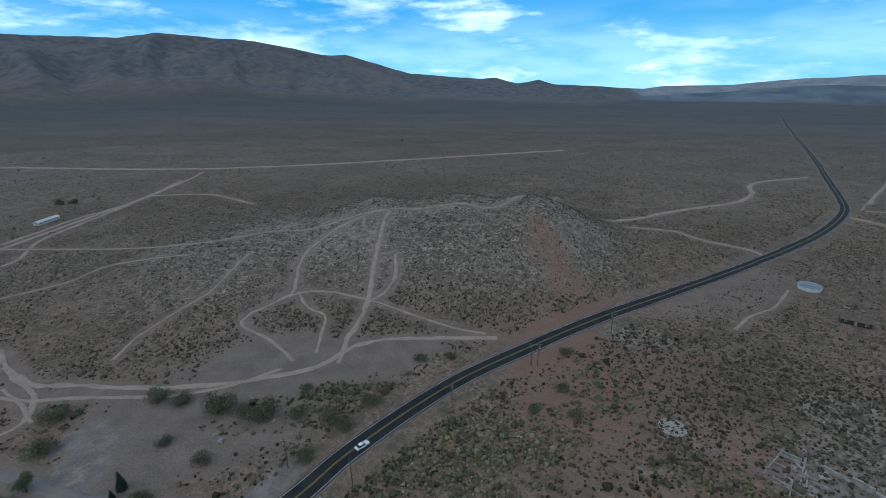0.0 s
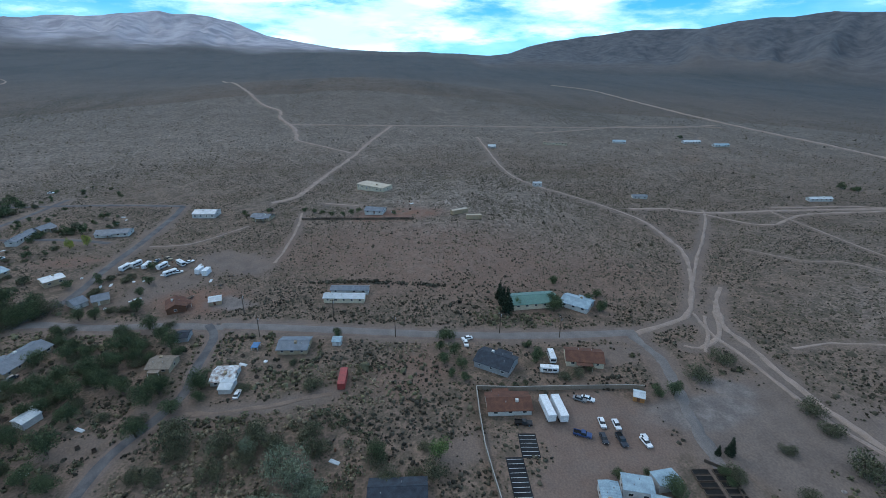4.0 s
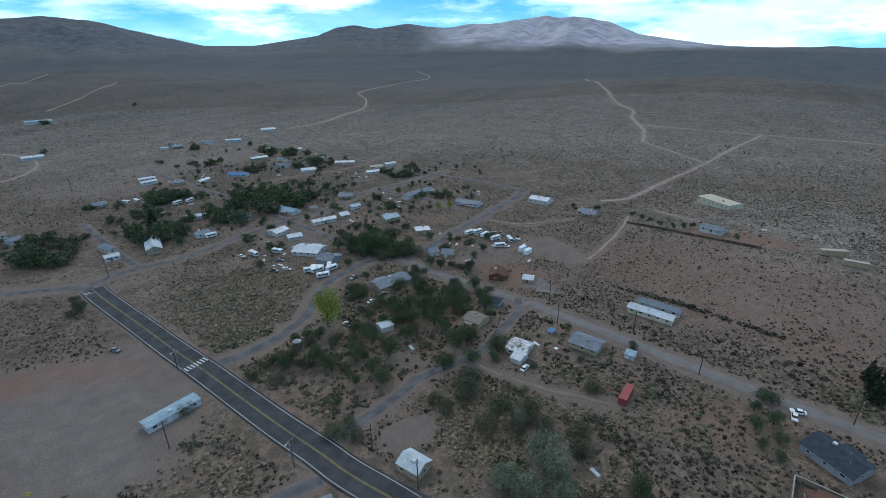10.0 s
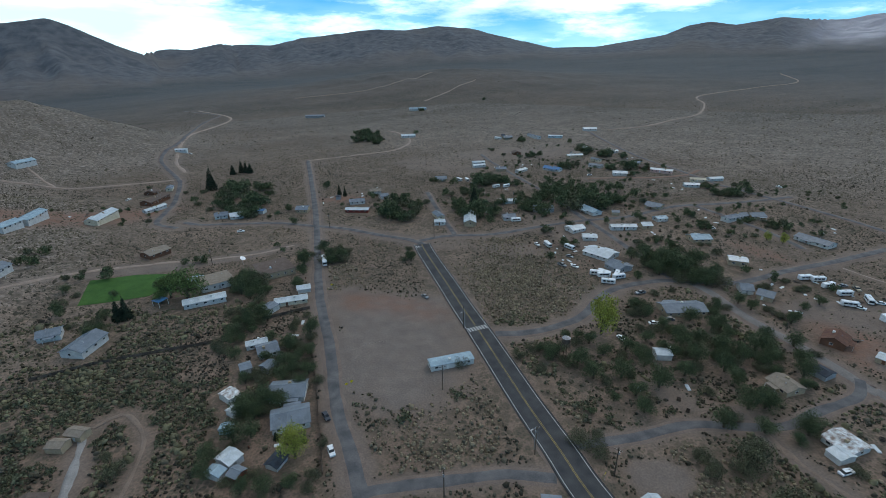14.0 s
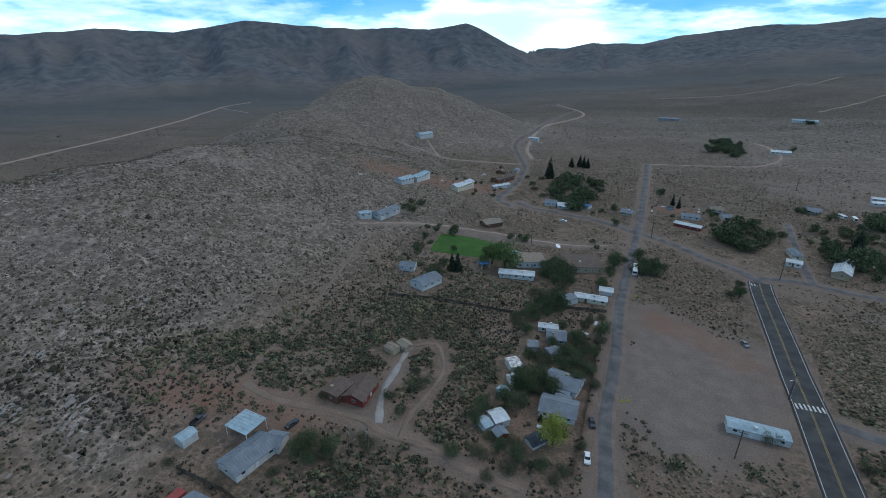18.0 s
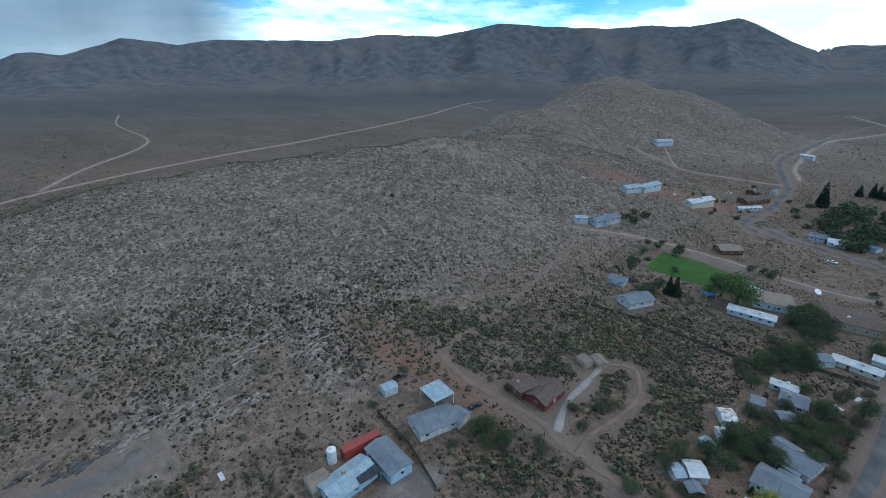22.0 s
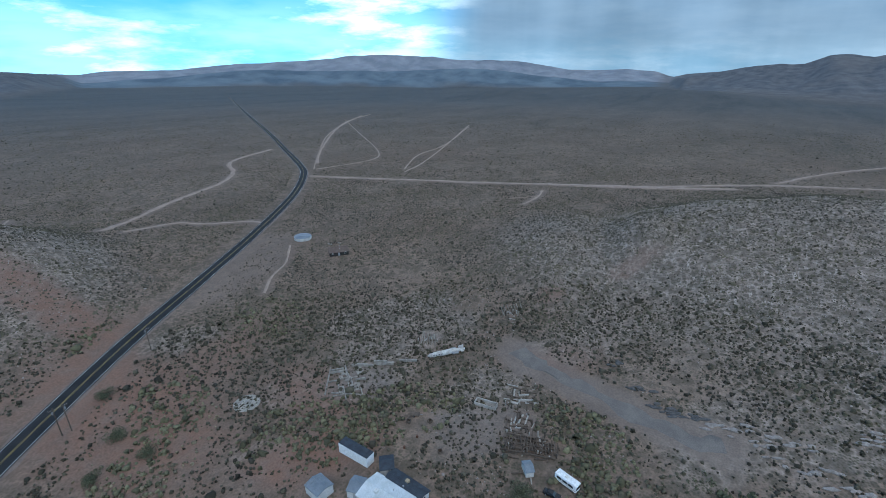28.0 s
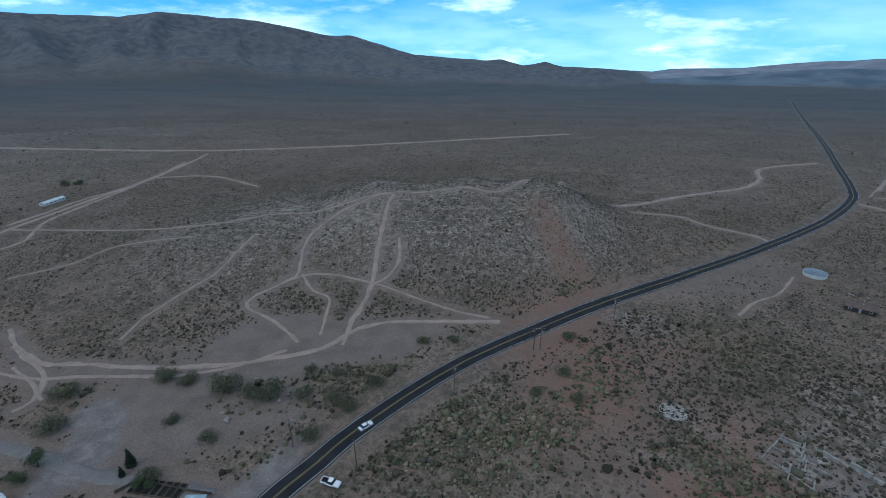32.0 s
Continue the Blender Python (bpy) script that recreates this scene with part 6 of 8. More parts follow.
# trees
yellow_tree(-125.6, -133.4, 7.3)
tree(-98.5, -126.0, 5.8)
tree(-96.9, -131.4, 5.2)
tree(-102.7, -119.4, 5.1)
tree(-103.3, -110.5, 4.9)
tree(-111.8, -134.0, 5.5)
tree(-125.5, -117.1, 6.2)
tree(-141.2, -111.9, 5.6)
tree(-151.0, -125.2, 6.0)
tree(-154.4, -140.8, 6.9)
tree(-153.3, -114.2, 7.6)
tree(-173.3, -114.9, 6.9)
tree(-159.9, -100.4, 7.5)
tree(-173.6, -96.2, 7.8)
tree(-183.3, -128.1, 6.1)
tree(-144.9, -75.7, 4.7)
tree(-148.4, -88.1, 4.9)
tree(-150.2, -94.8, 5.0)
tree(-112.7, -106.7, 5.0)
tree(-110.4, -97.1, 4.4)
tree(-107.0, -89.6, 4.2)
tree(-121.1, -97.4, 5.0)
tree(-124.8, -74.7, 4.3)
tree(-155.3, -100.7, 5.2)
tree(-101.6, -97.8, 2.7)
tree(-90.5, -95.7, 2.2)
tree(-145.6, -62.2, 3.9)
tree(-173.6, -81.5, 4.8)
tree(-208.6, -109.9, 5.7)
tree(-183.9, -103.5, 4.3)
tree(-178.3, -168.8, 3.2)
tree(-195.3, -181.1, 4.9)
tree(-146.1, -103.6, 5.0)
tree(-134.7, -98.8, 4.3)
tree(-125.4, -108.8, 4.3)
tree(-138.9, -122.2, 4.1)
tree(-116.1, -120.8, 3.8)
tree(-116.2, -129.6, 3.9)
tree(-168.9, -126.9, 4.6)
bush(-79.7, -87.0, 4.6)
bush(-81.9, -81.5, 3.8)
bush(-120.7, -61.1, 6.7)
bush(-116.9, -48.7, 6.4)
bush(-119.1, -39.6, 5.6)
bush(-106.8, -62.4, 4.3)
bush(-114.1, -59.9, 4.4)
bush(-107.5, -69.3, 3.6)
bush(-109.4, -20.2, 5.2)
bush(-105.1, -47.4, 4.5)
bush(-109.2, -39.6, 4.2)
pale_tree(-99.3, -26.5, 7.6)
pale_tree(-88.4, -29.2, 6.8)
pale_tree(-87.7, -34.5, 5.5)
pale_tree(-91.1, -19.2, 5.4)
bush(-141.5, -23.3, 4.3)
bush(-126.7, -64.1, 3.8)
tree(-195.0, -191.4, 5.0)
tree(-200.8, -178.6, 11.0)
tree(-209.5, -168.6, 13.5)
tree(-209.2, -152.6, 10.6)
tree(-197.0, -169.7, 8.4)
tree(-200.8, -158.5, 9.0)
tree(-175.4, -248.7, 5.5)
tree(-173.4, -225.0, 5.2)
tree(-195.0, -288.0, 10.1)
tree(-189.1, -297.4, 8.3)
tree(-218.6, -312.2, 12.2)
tree(-222.6, -287.3, 14.9)
tree(-238.5, -277.1, 13.9)
tree(-257.9, -280.6, 10.0)
tree(-236.7, -320.1, 10.4)
tree(-254.3, -310.0, 9.4)
tree(-190.8, -372.1, 13.4)
tree(-208.6, -369.2, 8.7)
tree(-143.5, -297.3, 12.5)
tree(-159.0, -295.2, 6.9)
tree(-141.8, -312.9, 8.0)
tree(-285.6, -232.2, 6.1)
tree(-272.7, -209.3, 6.2)
tree(-309.7, -205.8, 5.2)
tree(-314.5, -192.8, 5.6)
tree(-314.7, -182.5, 4.6)
tree(-356.0, -253.8, 8.4)
tree(-348.3, -261.1, 6.6)
tree(-354.7, -278.8, 5.7)
tree(-370.3, -251.0, 5.0)
tree(-287.7, -450.0, 6.7)
tree(-345.0, -360.5, 10.3)
tree(-328.5, -366.6, 7.5)
tree(-355.9, -443.9, 11.9)
tree(-362.5, -418.0, 9.9)
tree(-325.8, -168.0, 3.2)
yellow_tree(-290.0, -178.3, 3.0)
yellow_tree(-293.6, -170.6, 3.0)
tree(-164.4, -358.3, 6.0)
tree(-188.3, -275.6, 3.8)
tree(-174.1, -360.1, 4.5)
tree(-214.1, -358.3, 6.3)
tree(-200.1, -376.4, 7.6)
tree(-186.0, -288.8, 4.3)
tree(-327.3, -336.9, 5.3)
tree(-349.9, -343.9, 4.9)
tree(-291.3, -391.6, 7.4)
tree(-325.0, -531.3, 7.0)
tree(22.9, -416.5, 11.0)
cypress(37.4, -458.0, 5.2)
tree(15.3, -435.7, 14.1)
tree(3.7, -388.7, 12.5)
tree(17.3, -377.1, 9.9)
tree(8.6, -364.6, 9.6)
tree(-9.1, -422.4, 5.3)
tree(35.8, -282.8, 5.2)
tree(9.4, -239.7, 9.9)
tree(14.6, -242.6, 6.5)
green_tree(38.7, -236.2, 9.9)
tree(46.0, -251.4, 7.5)
tree(8.0, -224.3, 6.1)
tree(7.9, -209.7, 6.3)
tree(-35.3, -257.0, 8.4)
tree(-32.2, -272.9, 5.0)
tree(-40.5, -257.5, 4.8)
tree(-75.5, -241.8, 5.4)
tree(-19.0, -259.7, 5.1)
tree(-16.4, -244.3, 3.9)
tree(-12.9, -229.2, 3.6)
tree(-6.7, -292.7, 2.6)
tree(-9.5, -281.5, 2.5)
tree(-88.7, -324.7, 12.8)
tree(-95.8, -311.6, 10.4)
tree(-111.5, -332.8, 7.7)
tree(-105.6, -352.3, 8.6)
tree(-87.4, -371.6, 4.8)
tree(-59.0, -424.8, 4.8)
tree(-21.3, -367.7, 4.2)
tree(-20.5, -334.5, 3.8)
cypress(20.2, -515.7, 3.2)
cypress(11.9, -521.0, 3.2)
cypress(7.8, -518.0, 3.2)
cypress(3.7, -515.1, 3.2)
cypress(-64.8, -396.4, 2.0)
cypress(-68.3, -389.5, 1.9)
tree(-5.5, -439.9, 9.1)
tree(26.7, -397.1, 8.2)
tree(48.2, -419.2, 4.2)
tree(-152.6, -401.1, 5.4)
tree(-148.3, -355.1, 6.4)
tree(-141.9, -318.3, 7.2)
tree(-169.5, -346.3, 6.9)
tree(-168.1, -310.8, 6.3)
tree(-178.2, -315.2, 5.5)
tree(-189.6, -312.4, 6.5)
tree(-242.0, -317.9, 8.2)
tree(-251.2, -302.2, 9.2)
tree(-229.6, -330.0, 7.7)
tree(-259.9, -279.7, 5.8)
cypress(-155.4, -319.4, 4.0)
tree(-192.4, -369.1, 5.2)
tree(-165.3, -381.3, 4.7)
tree(12.7, -194.3, 6.0)
tree(6.7, -201.4, 6.1)
tree(-12.1, -181.8, 5.1)
tree(-7.7, -167.2, 5.3)
tree(-7.8, -153.6, 4.0)
tree(-2.8, -172.2, 4.4)
tree(6.5, -168.9, 3.3)
tree(1.5, -153.5, 4.0)
tree(11.5, -139.4, 6.9)
tree(3.3, -139.2, 4.2)
tree(15.4, -139.9, 4.2)
yellow_tree(1.2, -113.9, 5.3)
cypress(-2.1, -119.2, 0.9)
cypress(5.9, -123.5, 1.0)
tree(18.0, -127.2, 4.4)
tree(13.1, -127.7, 3.6)
tree(18.4, -192.4, 4.3)
tree(-2.9, -161.4, 3.7)
tree(-4.0, -146.9, 3.5)
tree(17.7, -173.4, 3.4)
tree(3.4, -182.3, 3.5)
bush(22.2, -180.3, 3.5)
bush(25.1, -184.5, 4.7)
tree(79.3, -271.9, 4.7)
tree(90.3, -271.0, 3.3)
tree(93.3, -258.4, 3.2)
tree(89.6, -234.8, 4.3)
tree(71.5, -212.8, 6.1)
tree(71.0, -225.3, 4.0)
cypress(65.4, -223.2, 2.7)
cypress(62.5, -224.0, 2.7)
green_tree(46.7, -239.9, 7.2)
green_tree(50.2, -235.8, 4.5)
tree(43.4, -280.1, 3.3)
tree(12.2, -235.2, 8.4)
tree(4.6, -230.7, 5.3)
tree(14.1, -199.1, 6.1)
tree(17.2, -187.9, 5.3)
tree(-18.6, -258.8, 4.4)
tree(-11.2, -231.2, 3.7)
tree(117.5, -294.3, 6.5)
tree(114.1, -307.6, 4.1)
tree(66.5, -88.1, 5.9)
tree(71.0, -86.4, 3.7)
tree(62.9, -90.9, 3.7)
bush(53.2, -96.6, 3.3)
bush(56.5, -117.9, 3.2)
bush(49.1, -127.3, 4.1)
bush(50.7, -113.5, 3.1)
tree(28.8, -100.8, 3.2)
tree(24.7, -122.4, 4.3)
tree(25.6, -115.9, 3.4)
tree(13.3, -138.4, 5.9)
tree(6.1, -141.2, 3.8)
tree(16.3, -106.7, 3.3)
tree(10.3, -104.8, 3.6)
tree(3.9, -103.8, 3.2)
tree(72.1, -249.5, 2.7)
tree(14.2, -156.4, 2.9)
tree(0.6, -160.5, 4.6)
tree(-2.3, -174.5, 4.4)
tree(-1.9, -155.6, 3.6)
bush(21.5, -104.3, 3.2)
bush(74.3, -79.3, 2.5)
bush(103.4, -71.8, 2.3)
bush(109.3, -90.1, 2.5)
tree(-163.8, 26.5, 3.3)
tree(-148.2, 24.4, 3.1)
tree(-139.8, 25.7, 2.3)
tree(-156.8, 23.9, 2.5)
cypress(-192.8, 58.2, 2.4)
cypress(-180.6, 58.4, 3.1)
cypress(-187.2, 58.4, 2.4)
tree(-178.7, 80.0, 4.8)
tree(-186.8, 80.6, 3.3)
green_tree(-185.2, 65.0, 2.9)
tree(-203.7, 89.2, 2.6)
tree(-185.3, 99.6, 2.5)
tree(-176.0, 101.0, 2.5)
tree(-145.9, 61.1, 3.2)
tree(-153.2, 59.1, 2.1)
cypress(-91.9, 97.2, 1.0)
tree(-85.1, 93.4, 2.4)
tree(-81.5, 93.1, 1.9)
tree(-80.7, 76.3, 4.4)
tree(-88.7, 63.8, 2.0)
tree(-88.4, 72.3, 1.5)
tree(-118.3, 94.8, 2.4)
tree(-146.9, -63.3, 4.6)
tree(-171.9, -16.3, 2.7)
tree(-337.7, -47.7, 2.5)
tree(-334.3, -40.4, 2.5)
tree(-327.9, -34.8, 2.5)
tree(-322.9, -27.7, 2.4)
tree(-320.1, -19.9, 2.4)
tree(-321.2, -13.6, 2.8)
tree(-324.7, -9.2, 2.8)
tree(-311.6, 14.7, 2.3)
tree(-340.2, -90.1, 3.1)
tree(-342.4, -73.7, 2.6)
bush(-132.3, 67.0, 3.1)
bush(-103.6, -2.6, 3.9)
bush(-97.3, 13.3, 4.5)
bush(-97.2, 1.2, 4.1)
bush(-107.1, 11.8, 2.5)
bush(-117.3, -21.5, 4.6)
bush(-114.1, -31.2, 5.0)
bush(-113.8, -39.4, 4.2)
bush(-143.1, -47.6, 2.9)
bush(-156.0, -32.8, 2.3)
bush(-103.3, 139.2, 4.9)
bush(-78.8, 132.2, 6.8)
bush(-61.5, 129.6, 6.5)
bush(-26.0, 137.8, 4.2)
bush(-38.9, 128.7, 4.5)
bush(-43.8, 112.6, 4.2)
bush(-74.0, 111.2, 3.7)
bush(-88.8, 117.8, 3.0)
bush(-51.8, 144.3, 2.9)
bush(-50.8, 130.5, 3.8)
bush(-41.1, 142.7, 2.8)
bush(2.3, 163.9, 2.8)
bush(-10.3, 163.5, 3.3)
tree(-118.4, 100.4, 3.6)
cypress(-91.5, 100.8, 1.6)
bush(-83.3, 97.2, 4.0)
bush(-93.1, 136.8, 4.3)
bush(-69.1, 131.1, 3.9)
bush(-33.6, 125.5, 3.6)
bush(-133.1, 130.1, 5.7)
bush(-126.6, 114.9, 5.4)
tree(-149.8, -688.4, 8.9)
tree(-160.1, -687.4, 10.9)
tree(-164.9, -661.5, 10.5)
tree(-166.4, -633.5, 6.5)
tree(-151.0, -633.1, 7.4)
tree(-219.8, -642.0, 5.0)
tree(-441.6, -871.8, 4.7)
tree(-154.4, -650.2, 10.3)
tree(-137.4, -640.3, 10.1)
tree(-155.0, -612.8, 8.0)
tree(-300.9, -844.8, 6.6)
tree(-348.0, 413.5, 4.7)
tree(-342.1, 421.8, 5.4)
tree(-592.0, 419.4, 4.4)
pale_tree(-113.6, -39.5, 3.5)
tree(-146.3, -76.0, 4.7)
tree(-139.5, -77.6, 5.1)
tree(-134.4, -68.1, 4.4)
tree(-166.7, -88.7, 5.3)
tree(-180.0, -87.3, 4.4)
tree(-189.9, -95.7, 4.6)
tree(-167.4, -77.0, 3.6)
bush(88.0, 30.1, 4.4)
bush(48.8, 166.6, 3.4)
bush(41.8, 144.0, 3.5)
bush(43.7, 128.8, 3.3)
bush(29.4, 132.8, 3.3)

bush(7.4, -198.4, 3)
bush(-6.7, -192.6, 3)
bush(-12.7, -197.0, 2.5)
bush(13.9, -145.7, 4)
bush(8.8, -154.7, 3.5)
bush(-7.7, -159.8, 3)
bush(-11.6, -177.4, 3)
bush(-10.0, -147.1, 3)
bush(-1.9, -151.2, 3)
bush(19.4, -112.0, 3)
bush(13.1, -111.5, 3)
bush(12.0, -100.5, 3)
bush(17.7, -96.7, 2.5)
bush(-3.2, -105.5, 3)
bush(-7.4, -116.0, 2.5)
bush(-0.5, -100.9, 2.5)
bush(19.3, -124.7, 2.5)
bush(25.0, -128.9, 2)
bush(15.2, -210.4, 3.5)
bush(74.6, -221.8, 4)
bush(83.1, -222.5, 3)
bush(-18.6, -269.6, 3.5)
bush(71.8, -92.7, 4)
bush(51.9, -134.5, 2.5)
bush(77.5, -110.3, 2.5)
bush(57.1, -99.0, 2)
bush(-111.6, -346.1, 4.4)
bush(-97.2, -331.8, 4)
bush(-107.7, -318.6, 4)
bush(-106.3, -371.7, 3.5)
bush(-92.4, -378.6, 3)
bush(-148.5, -292.4, 3)
bush(-136.0, -306.7, 2.5)
bush(-233.7, -339.1, 4)
tree(-244.2, -306.7, 4)
bush(-256.5, -299.2, 4)
bush(-265.1, -287.5, 3.5)
bush(-201.2, -316.9, 3.5)
bush(-209.7, -317.6, 3)
bush(-262.8, -265.1, 3)
bush(-209.0, -397.5, 3)
tree(-213.2, -385.9, 3)
bush(-340.6, -442.0, 2.5)
tree(-363.4, -428.8, 2.5)
bush(-373.2, -401.0, 2.5)
bush(-371.1, -380.4, 2.5)
bush(-290.5, -397.6, 2.5)
bush(-227.3, -188.0, 4.4)
bush(-229.0, -177.3, 4.4)
bush(-243.2, -176.3, 4.4)
bush(-215.1, -187.4, 4)
bush(-282.3, -216.0, 3)
bush(-313.5, -188.9, 2.5)
bush(-315.6, -174.7, 2.5)
bush(-368.8, -261.9, 3)
bush(-375.9, -253.5, 3)
bush(-349.7, -254.6, 2.5)
bush(-307.8, -247.9, 2)
bush(-198.6, -184.8, 2.5)
bush(-203.5, -201.5, 2.5)
bush(-243.9, -135.2, 3)
bush(-245.2, -126.0, 3)
bush(-225.9, -136.2, 2.5)
bush(-208.2, -114.3, 3)
bush(-192.4, -127.6, 3)
bush(-195.3, -135.3, 2.5)
bush(-173.1, -151.2, 3)
bush(-183.0, -151.4, 2.5)
bush(-338.1, -87.9, 2)
bush(-347.1, -73.6, 2.5)
bush(-40.7, -272.6, 4)
bush(-46.1, -266.2, 3)
bush(-79.9, -254.7, 3)
bush(-24.7, -270.2, 3)
bush(-92.3, -134.8, 4)
bush(-85.0, -132.3, 3.5)
bush(-88.2, -122.8, 3.5)
bush(-104.5, -131.9, 3)
bush(-99.8, -119.9, 3)
bush(-106.5, -117.4, 3)
bush(-105.3, -106.9, 3.5)
bush(-119.1, -113.8, 3.5)
bush(-133.6, -117.1, 3.5)
bush(-116.6, -105.4, 3)
bush(-125.3, -100.9, 3)
bush(-146.7, -108.5, 4)
bush(-160.3, -108.8, 4)
bush(-168.3, -98.5, 4)
bush(-178.1, -95.1, 4)
bush(-162.9, -89.2, 4)
bush(-150.0, -76.3, 3.5)
bush(-130.6, -76.2, 3.5)
bush(-134.9, -88.2, 3)
bush(-142.8, -99.5, 3.5)
bush(-110.8, -91.9, 3)
bush(-85.4, -86.5, 3)
bush(-61.7, -136.8, 3.5)
bush(-148.1, -140.6, 3)
bush(-143.3, -129.0, 3)
bush(-157.2, -130.2, 2.5)
bush(-190.5, -88.2, 3)
bush(97.7, -273.5, 3)
bush(80.5, -280.5, 4)
bush(91.6, -281.0, 2.5)
bush(54.3, -256.5, 3)
bush(14.0, -249.3, 4.4)
bush(92.5, -244.0, 4)
bush(87.5, -252.6, 3)
bush(-37.0, -267.6, 4)
bush(19.1, -211.3, 4)
bush(14.0, -203.8, 3.5)
bush(-5.0, -187.9, 3.5)
bush(-6.1, -172.9, 3)
bush(4.7, -159.9, 4.4)
bush(10.0, -158.3, 4)
bush(-4.6, -157.3, 3)
bush(1.8, -175.4, 3)
bush(18.9, -117.8, 3)
bush(122.3, -309.6, 4)
bush(43.2, -448.5, 4)
bush(28.8, -453.7, 4)
bush(13.9, -449.3, 4)
bush(4.4, -424.7, 4)
bush(45.3, -409.9, 4)
bush(35.4, -389.1, 4)
bush(57.8, -453.1, 3)
bush(90.2, -484.4, 3)
bush(-105.1, -340.5, 4.4)
bush(-109.2, -324.7, 4)
bush(-124.1, -340.8, 4)
bush(-93.2, -316.5, 4)
bush(-98.9, -368.3, 3)
tree(-163.8, 29.2, 3.4)
tree(-152.6, 29.3, 3.2)
tree(-144.5, 30.4, 3)
tree(-136.9, 30.3, 2.6)
tree(-188.5, 105.2, 3)
tree(-176.9, 102.5, 3)
tree(-182.5, 82.4, 3.8)
tree(-204.4, 89.8, 2.4)
tree(-143.2, 59.2, 2.6)
bush(-154.2, 58.6, 2)
bush(-136.9, 78.0, 3)
bush(-133.4, 72.0, 3)
bush(-141.4, 97.9, 1.5)
tree(-105.1, -2.1, 3.6)
green_tree(-103.8, 15.9, 4)
bush(-97.5, 7.6, 3)
tree(-121.8, 95.7, 2)
tree(-139.6, -61.1, 3)
pale_tree(-97.0, -20.8, 3.5)
pale_tree(-91.9, -33.9, 3.5)
bush(-131.8, 51.7, 1.6)
bush(-132.1, 42.8, 1.4)
bush(-132.0, 47.5, 1.4)

# poles
pole(-196.7, -58.9)
pole(-176.8, -48.5)
pole(-185.9, -18.9)
pole(-168.4, 7.1)
pole(-164.5, 50.6)
pole(-158.1, 74.5)
pole(-47.2, 108.2)
pole(1.7, 134.1)
pole(-26.5, 99.9)
pole(72.3, 181.0)
pole(33.3, 158.2)
pole(35.8, 158.1)
pole(-64.1, -88.1)
pole(-80.2, -72.9)
pole(-74.0, -160.5)
pole(-76.2, -54.0)
pole(-102.1, -268.1)
pole(-42.9, -315.9)
pole(57.1, -91.5)
pole(51.9, -93.5)
pole(-50.1, -125.8)
pole(-33.7, -84.3)
pole(-266.7, -399.4)
pole(-186.1, -312.0)
pole(29.8, -276.5)
pole(-169.8, -466.3)

# fences and walls
fence(1.8, "masonry", [(-122.6, 91.8), (-123.8, 86.4), (-126.3, 66.6), (-128.4, 47.6), (-131.0, 33.1), (-118.8, 31.4), (-104.8, 29.9), (-94.3, 29.7), (-85.7, 29.7)])
fence(1.6, "board", [(-321.0, -48.2), (-316.6, -31.2), (-311.0, -13.9), (-304.1, 6.8), (-297.9, 27.6)])
fence(1.5, "board", [(-11.7, -190.3), (-10.3, -157.1), (-8.3, -135.8), (-6.7, -118.4), (-5.2, -104.5)])
fence(1.8, "board", [(99.0, -70.9), (91.9, -70.4), (82.3, -69.6), (71.8, -66.5), (66.0, -64.7)])
fence(1.2, "board", [(-90.2, 91.5), (-86.1, 95.7), (-79.5, 94.1), (-69.5, 92.0), (-63.6, 91.1)])
fence(1.4, "board", [(85.9, -184.6), (67.1, -189.2), (45.1, -189.9), (26.8, -189.5)])
fence(1.5, "board", [(7.6, -201.5), (-14.7, -204.1)])

# special

# ---- single things ----
def thing(name, label, category, x, y, turn=0.0, group=""):
    ob = tagged(new(name), label, category, group); ob.location, ob.rotation_euler = (x, y, ground_z(x, y)), (0, 0, radians(turn))
    return ob


def tower(x, y):
    th = thing("derelict_tower", "derelict grey timber tower with a boarded top", "tower", x, y, 20)
    for a in (-1, 1):
        for b in (-1, 1):
            bm = bmesh.new(); cyl(bm, 0.14, 0.11, (a * 1.7, b * 1.7, -0.3), (a * 1.0, b * 1.0, 7.2), 6); part("leg", bm, TIMBER, th)
    for zz in (1.6, 3.4, 5.2):
        h = 1.7 - 0.1 * zz
        for a, b, c, d in ((-h, -h, h, -h), (h, -h, h, h), (h, h, -h, h), (-h, h, -h, -h)):
            bm = bmesh.new(); cyl(bm, 0.07, 0.07, (a, b, zz), (c, d, zz + 0.9), 5); part("brace", bm, TIMBER, th)
    bm = bmesh.new(); cyl(bm, 1.5, 1.5, (0, 0, 7.2), (0, 0, 9.2), 12); part("cistern", bm, TIMBER, th)
    bm = bmesh.new(); cyl(bm, 1.65, 0.1, (0, 0, 9.2), (0, 0, 10.0), 12); part("cap", bm, STEEL, th)


def tank(x, y):
    th = thing("water_tank", "tall white plastic water tank beside a house", "tank", x, y)
    bm = bmesh.new(); cyl(bm, 1.35, 1.35, (0, 0, -0.2), (0, 0, 4.4), 20); cyl(bm, 1.35, 0.4, (0, 0, 4.4), (0, 0, 4.95), 20); part("body", bm, CAR["white"], th)
    bm = bmesh.new(); cyl(bm, 0.42, 0.36, (0, 0, 4.95), (0, 0, 5.15), 12); part("lid", bm, TRIM, th)
    for zz in (1.1, 2.3, 3.5):
        bm = bmesh.new(); cyl(bm, 1.38, 1.38, (0, 0, zz), (0, 0, zz + 0.1), 20); part("band", bm, TRIM, th)


